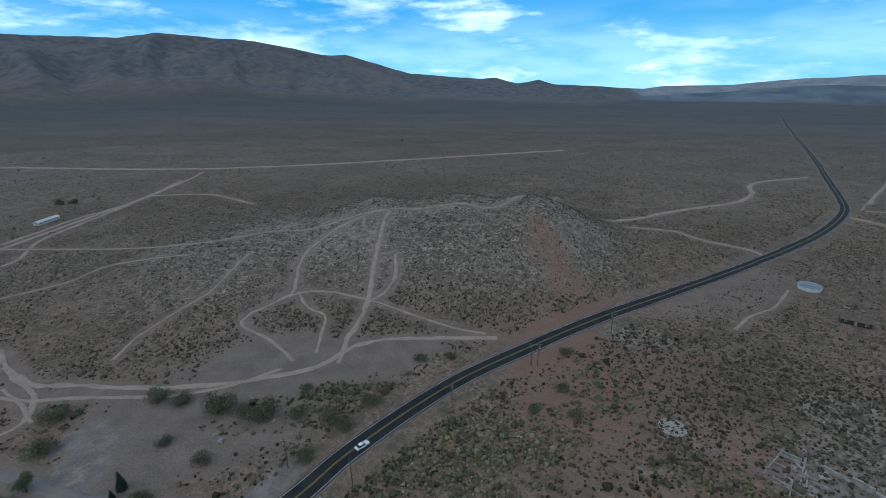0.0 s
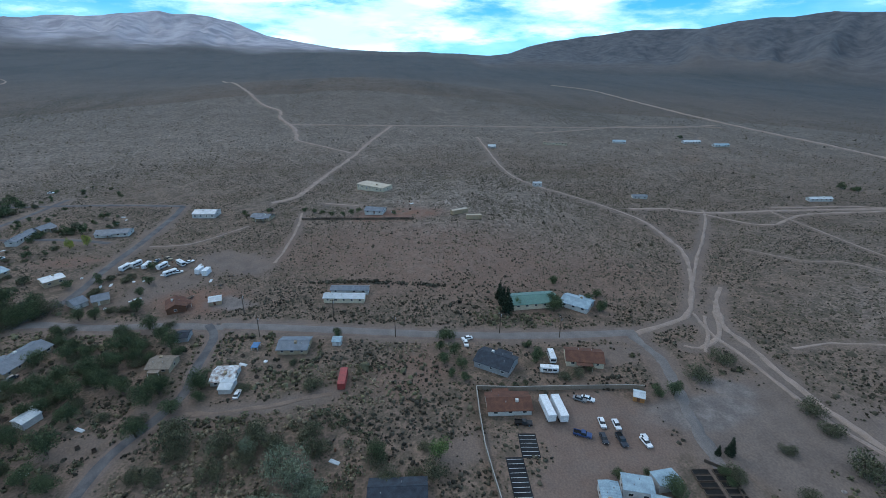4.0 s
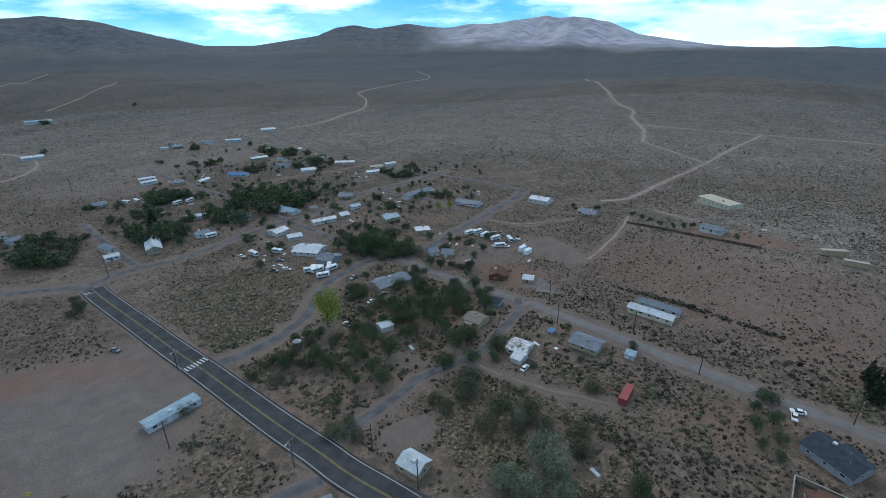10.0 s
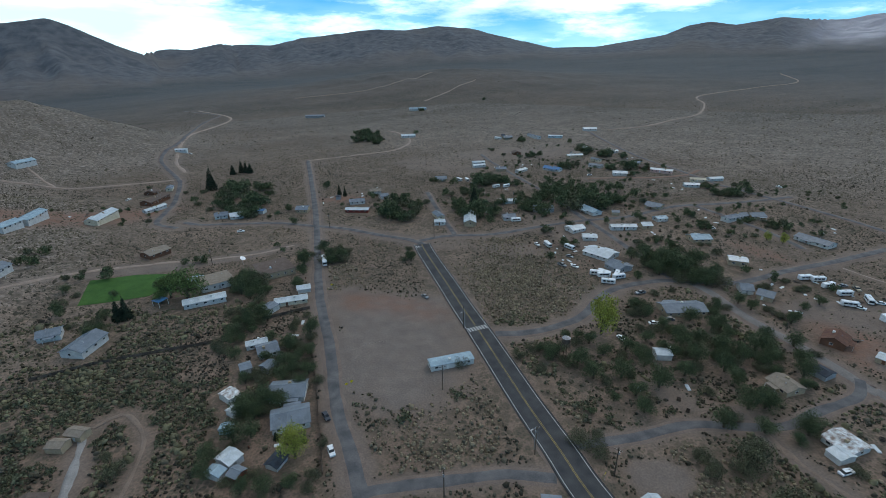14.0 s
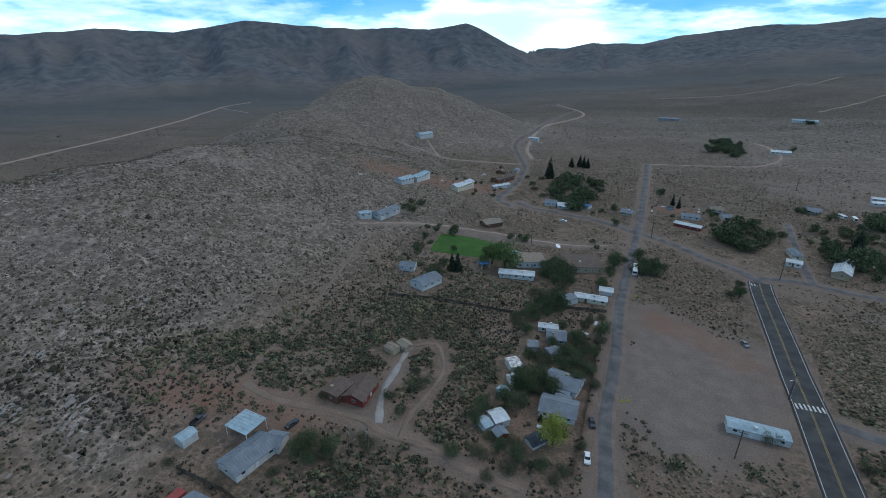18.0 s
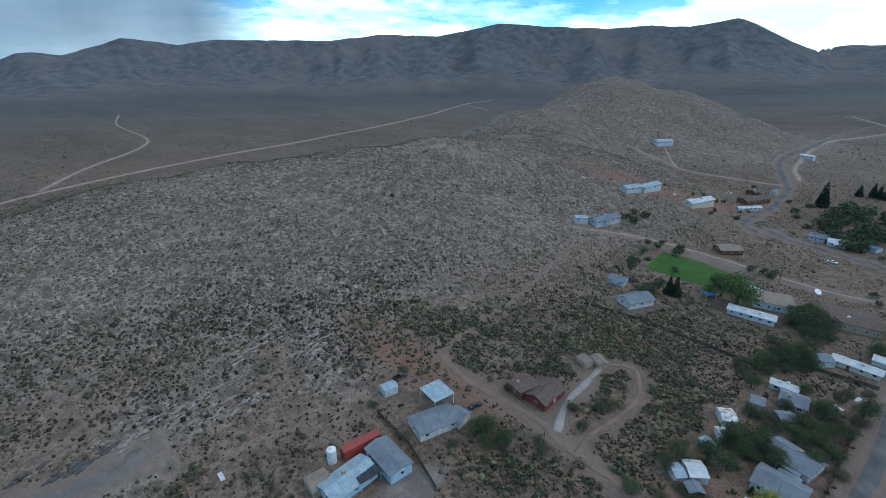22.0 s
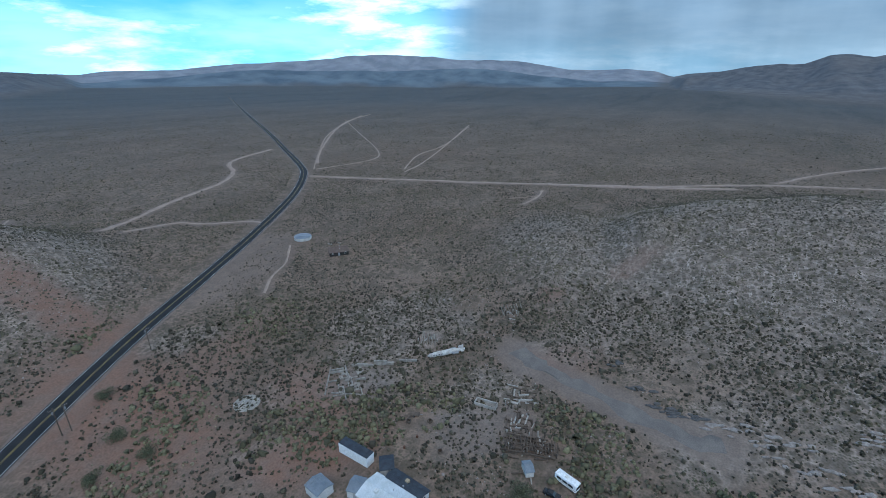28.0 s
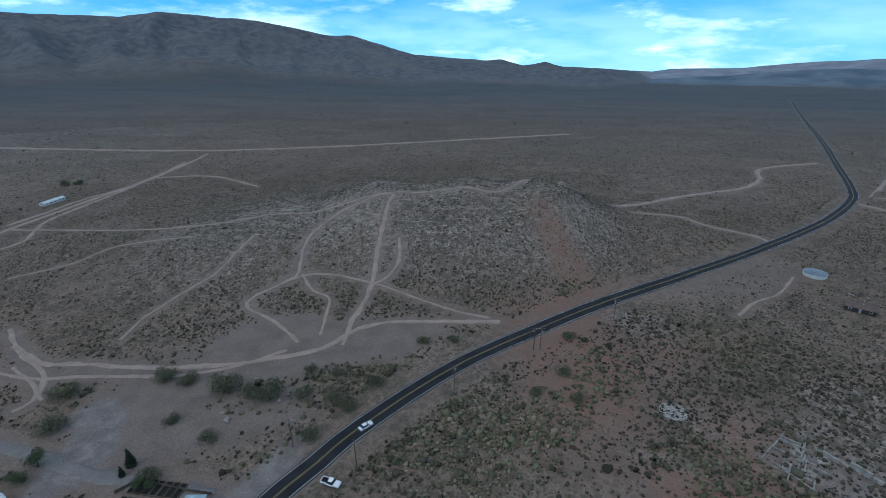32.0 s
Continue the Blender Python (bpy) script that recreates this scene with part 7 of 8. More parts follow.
def ribbed_pad(x, y, r):
    th = thing("ribbed_pad", "round pale concrete pad with raised ribs", "pad", x, y, 15)
    bm = bmesh.new(); cyl(bm, r, r, (0, 0, -0.2), (0, 0, 0.12), 28); part("slab", bm, CONCRETE, th)
    for k in range(9):
        b = -r + 0.5 + k * (2 * r - 1) / 8; a = math.sqrt(max(0.1, r * r - b * b)) - 0.15
        bm = bmesh.new(); box(bm, -a, b - 0.12, 0.12, a, b + 0.12, 0.34); part("rib", bm, CONCRETE, th)


def fuselage(x0, y0, x1, y1):
    L = math.hypot(x1 - x0, y1 - y0) / 2
    th = thing("aircraft_fuselage", "wingless white aircraft fuselage lying on rubble", "aircraft", (x0 + x1) / 2, (y0 + y1) / 2, math.degrees(math.atan2(y1 - y0, x1 - x0)))
    bm = bmesh.new()
    ring = [(-L, 0.25), (-L + 1, 0.7), (-L + 3, 1.0), (L * 0.2, 1.05), (L * 0.7, 0.75), (L, 0.4)]
    for (a, r0), (b, r1) in zip(ring, ring[1:]): cyl(bm, r0, r1, (a, 0, 1.0), (b, 0, 1.0), 14)
    part("hull", bm, HULL, th)
    bm = bmesh.new(); box(bm, L - 2.6, -0.08, 1.6, L - 0.6, 0.08, 3.0, 0, 0.03); part("tail_fin", bm, HULL, th)
    bm = bmesh.new(); box(bm, L - 2.2, -2.0, 1.2, L - 0.9, 2.0, 1.35, 0, 0.03); part("tailplane", bm, HULL, th)
    for q in (-1, 1):
        bm = bmesh.new(); cyl(bm, 0.55, 0.4, (L * 0.25, q * 1.5, 0.9), (L * 0.25 + 2.6, q * 1.5, 0.9), 10); part("engine_pod", bm, STEEL, th)
        for k in range(4):
            bm = bmesh.new(); box(bm, -L + 2 + k * 1.1, q * 0.98 - 0.03, 1.15, -L + 2.5 + k * 1.1, q * 0.98 + 0.03, 1.5); part("window", bm, GLASS, th)
    bm = bmesh.new(); box(bm, -L + 2, -0.5, -0.4, L - 3, 0.5, 0.1); part("cradle", bm, TIMBER, th)


def foundation(x, y, turn, a, b, seed):
    rng = random.Random(seed)
    th = thing("ruined_foundation", "ruined pale concrete foundation with broken low walls", "ruin", x, y, turn, "mine ruins")
    for k in range(10):
        u, v, p, q = rng.uniform(-a, a) * 0.75, rng.uniform(-b, b) * 0.75, rng.uniform(0.7, 2.2), rng.uniform(0.6, 1.6)
        bm = bmesh.new(); box(bm, u - p, v - q, -0.5, u + p, v + q, rng.uniform(0.06, 0.2), rng.uniform(-0.15, 0.15)); part("floor_slab", bm, RUIN, th)
    for k in range(16):
        u, v = rng.uniform(-a, a), rng.uniform(-b, b); long = rng.uniform(1.5, 4); h = rng.uniform(0.3, 1.1)
        bm = bmesh.new()
        if k % 2: box(bm, u - long, v - 0.2, 0.1, u + long, v + 0.2, h, 0, 0.04)
        else: box(bm, u - 0.2, v - long * 0.7, 0.1, u + 0.2, v + long * 0.7, h, 0, 0.04)
        part("broken_wall", bm, RUIN, th)


def timber_pile(x, y, r, count, seed, upright=0.3):
    rng = random.Random(seed)
    th = thing("timber_ruin", "heap of dark weathered beams from a fallen building", "ruin", x, y, 0, "mine ruins")
    for k in range(count):
        u, v, ang, ln = rng.gauss(0, r * 0.45), rng.gauss(0, r * 0.3), rng.choice((0.3, 1.87)) + rng.uniform(-0.3, 0.3), rng.uniform(1.5, 5)
        zz = ground_z(x + u, y + v) - ground_z(x, y)
        bm = bmesh.new(); w = rng.uniform(0.12, 0.26)
        if rng.random() < upright: box(bm, -w, -w, -0.3, w, w, rng.uniform(0.8, 2.4))
        else: box(bm, -ln / 2, -w, 0, ln / 2, w, w * 2)
        ob = part("beam", bm, TIMBER if rng.random() < 0.7 else CONCRETE, th); ob.matrix_basis = Matrix.Translation((u, v, zz)) @ Matrix.Rotation(ang, 4, "Z") @ Matrix.Rotation(rng.uniform(-0.12, 0.12), 4, "Y")
    clear(x, y, r * 0.5)


def boulder(x, y, r, seed):
    bm = bmesh.new(); bmesh.ops.create_icosphere(bm, subdivisions=2, radius=r)
    for v in bm.verts: v.co *= 0.8 + 0.4 * noise.noise(v.co * 1.7 / r + Vector((seed, 0, 0))); v.co.z *= 0.7
    me = bpy.data.meshes.new("boulder"); bm.to_mesh(me); bm.free(); me.materials.append(ROCK)
    ob = tagged(new("boulder", me), "pale rough boulder on bare dirt", "boulder", "boulders"); ob.location = (x, y, ground_z(x, y) + r * 0.2)


def road_sign(x, y, turn):
    th = thing("road_sign", "yellow diamond warning sign on a steel post", "sign", x, y, turn, "road signs")
    bm = bmesh.new(); box(bm, -0.04, -0.04, -0.3, 0.04, 0.04, 2.1); part("post", bm, STEEL, th)
    bm = bmesh.new(); box(bm, -0.45, -0.02, -0.45, 0.45, 0.02, 0.45, 0, 0.01); p = part("plate", bm, YELLOW_SIGN, th); p.matrix_basis = Matrix.Translation((0, -0.07, 2.3)) @ Matrix.Rotation(radians(45), 4, "Y")


def parking(x0, y0, x1, y1, width, stalls):
    """A paved strip from end to end with painted stall lines."""
    d = Vector((x1 - x0, y1 - y0)); L = d.length
    th = thing("parking_strip", "dark asphalt parking strip with white stall lines", "parking", (x0 + x1) / 2, (y0 + y1) / 2, math.degrees(math.atan2(d.y, d.x))); th["kind"] = "structure"
    bm = bmesh.new(); box(bm, -L / 2, -width / 2, -0.3, L / 2, width / 2, 0.1); part("pavement", bm, ASPHALT, th)
    for k in range(stalls):
        a = -L / 2 + (k + 0.5) * L / stalls; bm = bmesh.new(); box(bm, a - 0.07, -width / 2 + 0.3, 0.1, a + 0.07, width / 2 - 0.3, 0.13); part("stall_line", bm, WHITE_LINE, th)
    for k in range(int(L / 2)): clear(x0 + d.x * k * 2 / L, y0 + d.y * k * 2 / L, width / 2)


def lawn(points):
    bm = bmesh.new()
    f = bm.faces.new([bm.verts.new((x, y, 0)) for x, y in points]); bmesh.ops.triangulate(bm, faces=[f]); bmesh.ops.subdivide_edges(bm, edges=bm.edges[:], cuts=7, use_grid_fill=True)
    for v in bm.verts: v.co.z = ground_z(v.co.x, v.co.y) + 0.18
    me = bpy.data.meshes.new("lawn"); bmesh.ops.recalc_face_normals(bm, faces=bm.faces[:]); bm.to_mesh(me); bm.free(); me.materials.append(GRASS)
    tagged(new("lawn", me), "watered green lawn of a small park", "lawn", kind="structure")
    for k in range(20):
        for j in range(14): clear(48 + 2 * k, -271 + 2 * j, 1)


def dish(x, y):
    th = thing("satellite_dish", "white satellite dish on a short mast", "dish", x, y, 140)
    bm = bmesh.new(); cyl(bm, 0.1, 0.1, (0, 0, -0.2), (0, 0, 3.4), 8); part("mast", bm, STEEL, th)
    bm = bmesh.new(); cyl(bm, 0.3, 1.6, (0, 0, 3.5), (0.4, 0, 4.1), 18); part("reflector", bm, CAR["white"], th)


def garden(x, y, turn):
    for i in range(2):
        for k in range(7):
            c, s = math.cos(radians(turn)), math.sin(radians(turn)); u, v = -7 + k * 2.2, -3 + i * 6
            th = thing("raised_bed", "dark raised planting bed in a timber frame", "planter", x + c * u - s * v, y + s * u + c * v, turn, "raised beds")
            bm = bmesh.new(); box(bm, -0.8, -2.3, -0.2, 0.8, 2.3, 0.35); part("soil_fill", bm, RUBBER, th)
            for q in (-1, 1):
                bm = bmesh.new(); box(bm, q * 0.85 - 0.06, -2.4, -0.2, q * 0.85 + 0.06, 2.4, 0.5); part("side_board", bm, TIMBER, th)
                bm = bmesh.new(); box(bm, -0.79, q * 2.36 - 0.06, -0.2, 0.79, q * 2.36 + 0.06, 0.5); part("end_board", bm, TIMBER, th)


junk_rng = random.Random(23)
JUNK = {}
def junk_item(kind, x, y):
    rng = junk_rng
    m = Matrix.Translation((x, y, ground_z(x, y))) @ Matrix.Rotation(rng.uniform(0, 6.3), 4, "Z")
    if kind in JUNK: return copy_thing(JUNK[kind], m)
    if kind == "barrel":
        th = tagged(new("barrel"), "rusty steel barrel among yard clutter", "barrel", "yard clutter"); bm = bmesh.new(); cyl(bm, 0.3, 0.3, (0, 0, 0), (0, 0, 0.88), 12); part("drum", bm, ROOFS["rust"], th)
        for zz in (0.28, 0.58): bm = bmesh.new(); cyl(bm, 0.32, 0.32, (0, 0, zz), (0, 0, zz + 0.04), 12); part("hoop", bm, ROOFS["rust"], th)
    elif kind == "sheet_stack":
        th = tagged(new("sheet_stack"), "stack of pale corrugated metal sheets", "scrap", "yard clutter")
        for k in range(4): bm = bmesh.new(); box(bm, -1.5 + 0.1 * k, -0.6, 0.06 * k, 1.5 + 0.1 * k, 0.6, 0.06 * k + 0.04); part("sheet", bm, ROOFS["white"], th)
    elif kind == "crate":
        th = tagged(new("wooden_crate"), "open weathered wooden crate", "crate", "yard clutter"); bm = bmesh.new(); box(bm, -0.6, -0.6, 0, 0.6, 0.6, 0.1); part("base", bm, TIMBER, th)
        for q in (-1, 1):
            bm = bmesh.new(); box(bm, q * 0.6 - 0.04, -0.6, 0.1, q * 0.6 + 0.04, 0.6, 0.9); part("side", bm, TIMBER, th)
            bm = bmesh.new(); box(bm, -0.56, q * 0.56 - 0.04, 0.1, 0.56, q * 0.56 + 0.04, 0.9); part("end", bm, TIMBER, th)
    elif kind == "tarp_heap":
        th = tagged(new("tarp_heap"), "low heap under a pale tarpaulin", "heap", "yard clutter"); bm = bmesh.new(); bmesh.ops.create_icosphere(bm, subdivisions=2, radius=1.0)
        for v in bm.verts: v.co *= 0.8 + 0.35 * noise.noise(v.co * 2); v.co.z = max(-0.1, v.co.z * 0.6)
        part("cover", bm, CAR["white"], th)
    else:
        th = tagged(new("flatbed_trailer"), "small rusty flatbed trailer", "trailer", "yard clutter"); bm = bmesh.new(); box(bm, -1.6, -0.9, 0.55, 1.6, 0.9, 0.68); part("deck", bm, TIMBER, th)
        for q in (-0.95, 0.95): wheel(th, -0.2, q, 0.32, 0.2)
        bm = bmesh.new(); box(bm, 1.6, -0.05, 0.5, 2.7, 0.05, 0.6); part("drawbar", bm, STEEL, th)
    JUNK[kind] = th; th.matrix_basis = m


def clutter(x, y, r, count):
    for k in range(count):
        a, d = junk_rng.uniform(0, 6.3), r * math.sqrt(junk_rng.random())
        u, v = x + d * math.cos(a), y + d * math.sin(a)
        if CLEAR[int((u + 1000) // 2), int((v + 1000) // 2)]: continue
        junk_item(junk_rng.choice(("barrel", "sheet_stack", "crate", "tarp_heap", "flatbed_trailer")), u, v); clear(u, v, 1)


def low_wall(x0, y0, x1, y1, height, thick, seed):
    L = math.hypot(x1 - x0, y1 - y0) / 2
    th = thing("ruined_wall", "thick broken concrete wall of a mine ruin", "ruin", (x0 + x1) / 2, (y0 + y1) / 2, math.degrees(math.atan2(y1 - y0, x1 - x0)), "mine ruins")
    rng = random.Random(seed); n = max(2, int(L))
    for k in range(n):
        bm = bmesh.new(); box(bm, -L + 2 * L * k / n, -thick / 2, -0.6, -L + 2 * L * (k + 1) / n - 0.05, thick / 2, height * rng.uniform(0.6, 1.05), 0, 0.06); part("wall_block", bm, RUIN, th)


def pole_row(x0, y0, x1, y1, count, long, lean, seed):
    th = thing("pole_row", "row of bleached leaning timber poles on the slope", "ruin", (x0 + x1) / 2, (y0 + y1) / 2, math.degrees(math.atan2(y1 - y0, x1 - x0)), "mine ruins")
    rng = random.Random(seed); L = math.hypot(x1 - x0, y1 - y0) / 2
    for k in range(count):
        a = -L + 2 * L * k / (count - 1); q = long * rng.uniform(0.75, 1.1)
        bm = bmesh.new(); cyl(bm, 0.17, 0.13, (a, 0, -0.4), (a + rng.uniform(-0.4, 0.4), q * math.sin(lean), q * math.cos(lean)), 6); part("pole", bm, BLEACHED, th)


def trough(x, y, turn, a, b, h):
    th = thing("concrete_trough", "open pale concrete trough among rubble", "trough", x, y, turn)
    for x0, y0, x1, y1 in ((-a, -b, a, -b + 0.35), (-a, b - 0.35, a, b), (-a, -b + 0.35, -a + 0.35, b - 0.35), (a - 0.35, -b + 0.35, a, b - 0.35)):
        bm = bmesh.new(); box(bm, x0, y0, -0.5, x1, y1, h, 0, 0.04); part("wall", bm, CONCRETE, th)
    bm = bmesh.new(); box(bm, -a + 0.35, -b + 0.35, -0.5, a - 0.35, b - 0.35, 0.1); part("floor", bm, RUIN, th)


def fallen_mill(x, y, turn, a, b, seed):
    th = thing("fallen_mill", "dark timber skeleton of a collapsed mill floor", "ruin", x, y, turn, "mine ruins"); rng = random.Random(seed)
    def put(name, u, v, zz, long, w, ang, tip):
        z0 = ground_z(x, y); c, s = math.cos(radians(turn)), math.sin(radians(turn)); zz += ground_z(x + c * u - s * v, y + s * u + c * v) - z0
        bm = bmesh.new(); box(bm, -long / 2, -w, -w, long / 2, w, w); ob = part(name, bm, TIMBER, th); ob.matrix_basis = Matrix.Translation((u, v, zz)) @ Matrix.Rotation(ang, 4, "Z") @ Matrix.Rotation(tip, 4, "Y")
    for k in range(5): put("long_beam", rng.uniform(-1, 1), -b + 2 * b * k / 4, 0.7, 2 * a * rng.uniform(0.7, 1.0), 0.2, rng.uniform(-0.05, 0.05), rng.uniform(-0.04, 0.04))
    for k in range(19):
        if k % 7 != 5: put("joist", -a + 2 * a * k / 18, rng.uniform(-0.6, 0.6), 1.0, 2 * b * rng.uniform(0.45, 1.05), 0.15, math.pi / 2 + rng.uniform(-0.1, 0.1), rng.uniform(-0.1, 0.1))
    for k in range(12): put("standing_post", rng.uniform(-a, a), rng.uniform(-b, b), 1.0, rng.uniform(1.8, 3.4), 0.15, rng.uniform(0, 6), math.pi / 2 + rng.uniform(-0.25, 0.25))


def outcrop(x, y, count, spread, seed, material):
    """A rib of bedded rock: long slabs side by side, dipping with the slope."""
    th = thing("rock_outcrop", "pale bedded rock rib breaking out of the slope" if material is ROCK else "dark rough rocks at the edge of a gravel pad", "outcrop", x, y, -74, "rock outcrops"); rng = random.Random(seed)
    c, s = math.cos(radians(-74)), math.sin(radians(-74)); z0 = ground_z(x, y)
    for k in range(count):
        u, v = rng.gauss(0, spread), rng.gauss(0, spread * 0.45); zz = ground_z(x + c * u - s * v, y + s * u + c * v) - z0
        bm = bmesh.new(); bmesh.ops.create_icosphere(bm, subdivisions=1, radius=1.0); p, q, r = rng.uniform(0.9, 2.6), rng.uniform(0.35, 0.8), rng.uniform(0.35, 0.8)
        for e in bm.verts: e.co = Vector((e.co.x * p, e.co.y * q, e.co.z * r)) * rng.uniform(0.8, 1.2)
        ob = part("slab", bm, material, th); ob.matrix_basis = Matrix.Translation((u, v, zz + 0.1)) @ Matrix.Rotation(rng.uniform(-0.3, 0.3), 4, "Z") @ Matrix.Rotation(0.3, 4, "X")


def street_lamp(x, y, turn):
    th = thing("street_lamp", "tall thin steel street lamp beside the highway", "lamp", x, y, turn, "street lamps")
    bm = bmesh.new(); cyl(bm, 0.12, 0.08, (0, 0, -0.3), (0, 0, 8.6), 8); part("post", bm, STEEL, th)
    bm = bmesh.new(); cyl(bm, 0.06, 0.05, (0, 0, 8.4), (1.9, 0, 8.9), 6); arm = part("arm", bm, STEEL, th)
    bm = bmesh.new(); box(bm, 1.7, -0.16, 8.82, 2.5, 0.16, 9.0, 0, 0.04); part("lamp_head", bm, TRIM, arm)


def round_shed(x, y, r, h):
    th = thing("round_shed", "low pale blue many-sided metal shed on dry ground", "shed", x, y, 11)
    bm = bmesh.new(); cyl(bm, r, r, (0, 0, -0.5), (0, 0, h), 10); part("wall", bm, WALLS["white"], th)
    bm = bmesh.new(); cyl(bm, r + 0.25, r * 0.35, (0, 0, h), (0, 0, h + r * 0.13), 10); part("roof", bm, ROOFS["bluegrey"], th)
    bm = bmesh.new(); box(bm, r * 0.93, -1.2, 0, r * 0.98, 1.2, h * 0.8); part("door", bm, WALLS["grey"], th)
    for k in range(-3, 4):
        for j in range(-3, 4): clear(x + 2 * k, y + 2 * j, 1)


def crossing(x0, y0, x1, y1, count, long):
    """White bars across a street, from side to side."""
    ang = math.atan2(y1 - y0, x1 - x0)
    th = thing("street_crossing", "worn white crossing bars painted on a street", "marking", (x0 + x1) / 2, (y0 + y1) / 2, math.degrees(ang)); th["kind"] = "structure"
    L = math.hypot(x1 - x0, y1 - y0) / 2
    for k in range(count):
        a = -L + 2 * L * k / max(1, count - 1); bm = bmesh.new(); box(bm, a - 0.3, -long / 2, -0.1, a + 0.3, long / 2, 0.2); part("crossing_bar", bm, WHITE_LINE, th)


low_wall(107.5, 107.8, 112, 100.5, 1.1, 0.9, 1); low_wall(112.8, 101.2, 116.9, 94.6, 1.7, 1.0, 2); low_wall(119.3, 94.2, 122.9, 88.3, 1.2, 0.8, 3); low_wall(90, 104.1, 102.3, 113.4, 0.5, 0.5, 4); low_wall(92, 103, 97.5, 92, 0.5, 0.5, 5)
pole_row(133.8, 93.9, 135.2, 88.5, 6, 5, 0.5, 6); pole_row(168.4, 72.9, 176.5, 67.8, 7, 5, 0.8, 7); trough(115, 54.6, -82, 3.8, 1.5, 1.1); fallen_mill(105.5, 35, -69.6, 8, 3.4, 8)
for i, (x, y, n, w) in enumerate(((156, -52, 14, 4.5), (159, -61, 12, 4), (161, -70, 10, 3.5), (141, -75, 12, 4), (150, -78, 10, 3.5), (133, -46, 14, 4.5), (137, -36, 10, 4), (142, -15, 12, 4), (142, -28, 12, 4.5), (176, -88, 10, 5), (186, -112, 10, 5), (172, -128, 8, 5))): outcrop(x, y, n, w, 50 + i, ROCK)
for i, (x, y, n) in enumerate(((148.4, 12.6, 6), (142.4, 6.2, 7), (141.3, 0.1, 7), (142, -4.7, 6), (159, 25, 5))): outcrop(x, y, n, 1.6, 80 + i, DARK_ROCK)
street_lamp(-74.1, -159.6, 25); street_lamp(-65, -89.9, 25); round_shed(193, 227, 5.4, 2.0)
crossing(-19.7, -225.5, -23.3, -224.9, 3, 2.2); crossing(-23.6, -270.7, -28.2, -267.3, 4, 2.0)
for i in range(7): boulder(-31.9 - 1.4 * i, -164.5 + 0.15 * i, 0.32, 30 + i * 1.3)
tower(-101, -125); tank(93.8, -50.4); ribbed_pad(73.1, 123.4, 4.3); fuselage(126.5, 85.8, 138.7, 76.3)
foundation(101, 103, 50, 9, 6, 1); 
timber_pile(105, 33, 11, 34, 4, 0.5); timber_pile(138, 93, 6, 18, 5, 0.8); timber_pile(170, 70.5, 5, 14, 6, 0.6); timber_pile(199, 203, 5, 14, 7, 0.5); timber_pile(107, -16, 6, 26, 8); timber_pile(124, 46, 9, 40, 12); timber_pile(112, 42, 8, 40, 13)
for i, (x, y, r) in enumerate(((-71.8, 119, 1.3), (-69.9, 139.4, 1.1), (-61.3, 131, 1.2), (-58, 128, 0.8), (-75, 122, 0.8))): boulder(x, y, r, i * 3.7)
parking(-108.5, 44, -99, 42.5, 5.5, 6); parking(-100, 37.5, -84, 35.8, 5.2, 10)
lawn([(85.4, -243), (86.5, -271), (66, -274), (48, -270), (50, -252), (57, -245)])
dish(13.6, -271); garden(-79.5, 90, -8)
for k in range(-6, 7):
    for j in range(-4, 5): clear(-79.5 + 2 * k, 90 + 2 * j, 1)
for x, y, t in ((-19, -139, 10), (-77, -73, 30), (-28, -221, 0), (-21, -140, 190), (-84, -161, 60)): road_sign(x, y, t)
for x, y, r, n in ((-163, -225, 14, 16), (-170, -208, 16, 18), (-256, -132, 22, 16), (79, -47, 7, 12), (104, -25, 7, 8), (-117, -103, 14, 12), (-108, -19, 8, 12), (93, 65, 9, 8), (-156, -50, 9, 10), (-215, -90, 12, 8),
                   (-230, -270, 25, 14), (-300, -230, 25, 14), (-320, -300, 25, 12), (10, -120, 10, 8), (115, -375, 20, 8), (-60, -380, 15, 8), (-330, 15, 20, 10), (-190, -330, 25, 12)): clutter(x, y, r, n)
for x, y in ((-176.2, -236.5), (-179.2, -217.8), (-183.6, -196.8), (-194.1, -285.1), (-157.1, -292.7), (-164.7, -283.6), (-236.9, -222.4), (-309.8, -219.5), (-337.4, -171.7), (-251.0, -113.8), (-258.3, -102.6), (-232.5, -78.3), (-214.1, -119.5), (-139.4, -115.5), (-126.4, -85.0), (-142.9, -53.4), (-154.5, -45.1), (-384.0, -393.5), (-332.3, -412.0), (-262.9, -416.3), (-225.5, -426.1), (-70.9, -335.1), (-79.6, -387.8), (-12.4, -236.0), (-9.0, -216.4), (-10.9, -185.4)): clutter(x, y, 9, 7)

# ---- shade trees of the western streets ----
def shade_tree(x, y, r):
    """A tree at the nearest free spot beside a house or a street."""
    for d, a in ((0, 0), (4, 0.4), (4, 2.5), (4, 4.6), (7, 1.4), (7, 3.5), (7, 5.6)):
        u, v = x + d * math.cos(a), y + d * math.sin(a)
        if not CLEAR[int((u + 1000) // 2), int((v + 1000) // 2)]:
            plant("tree" if int(x + y) % 4 else "bush", u, v, r * 1.2); return


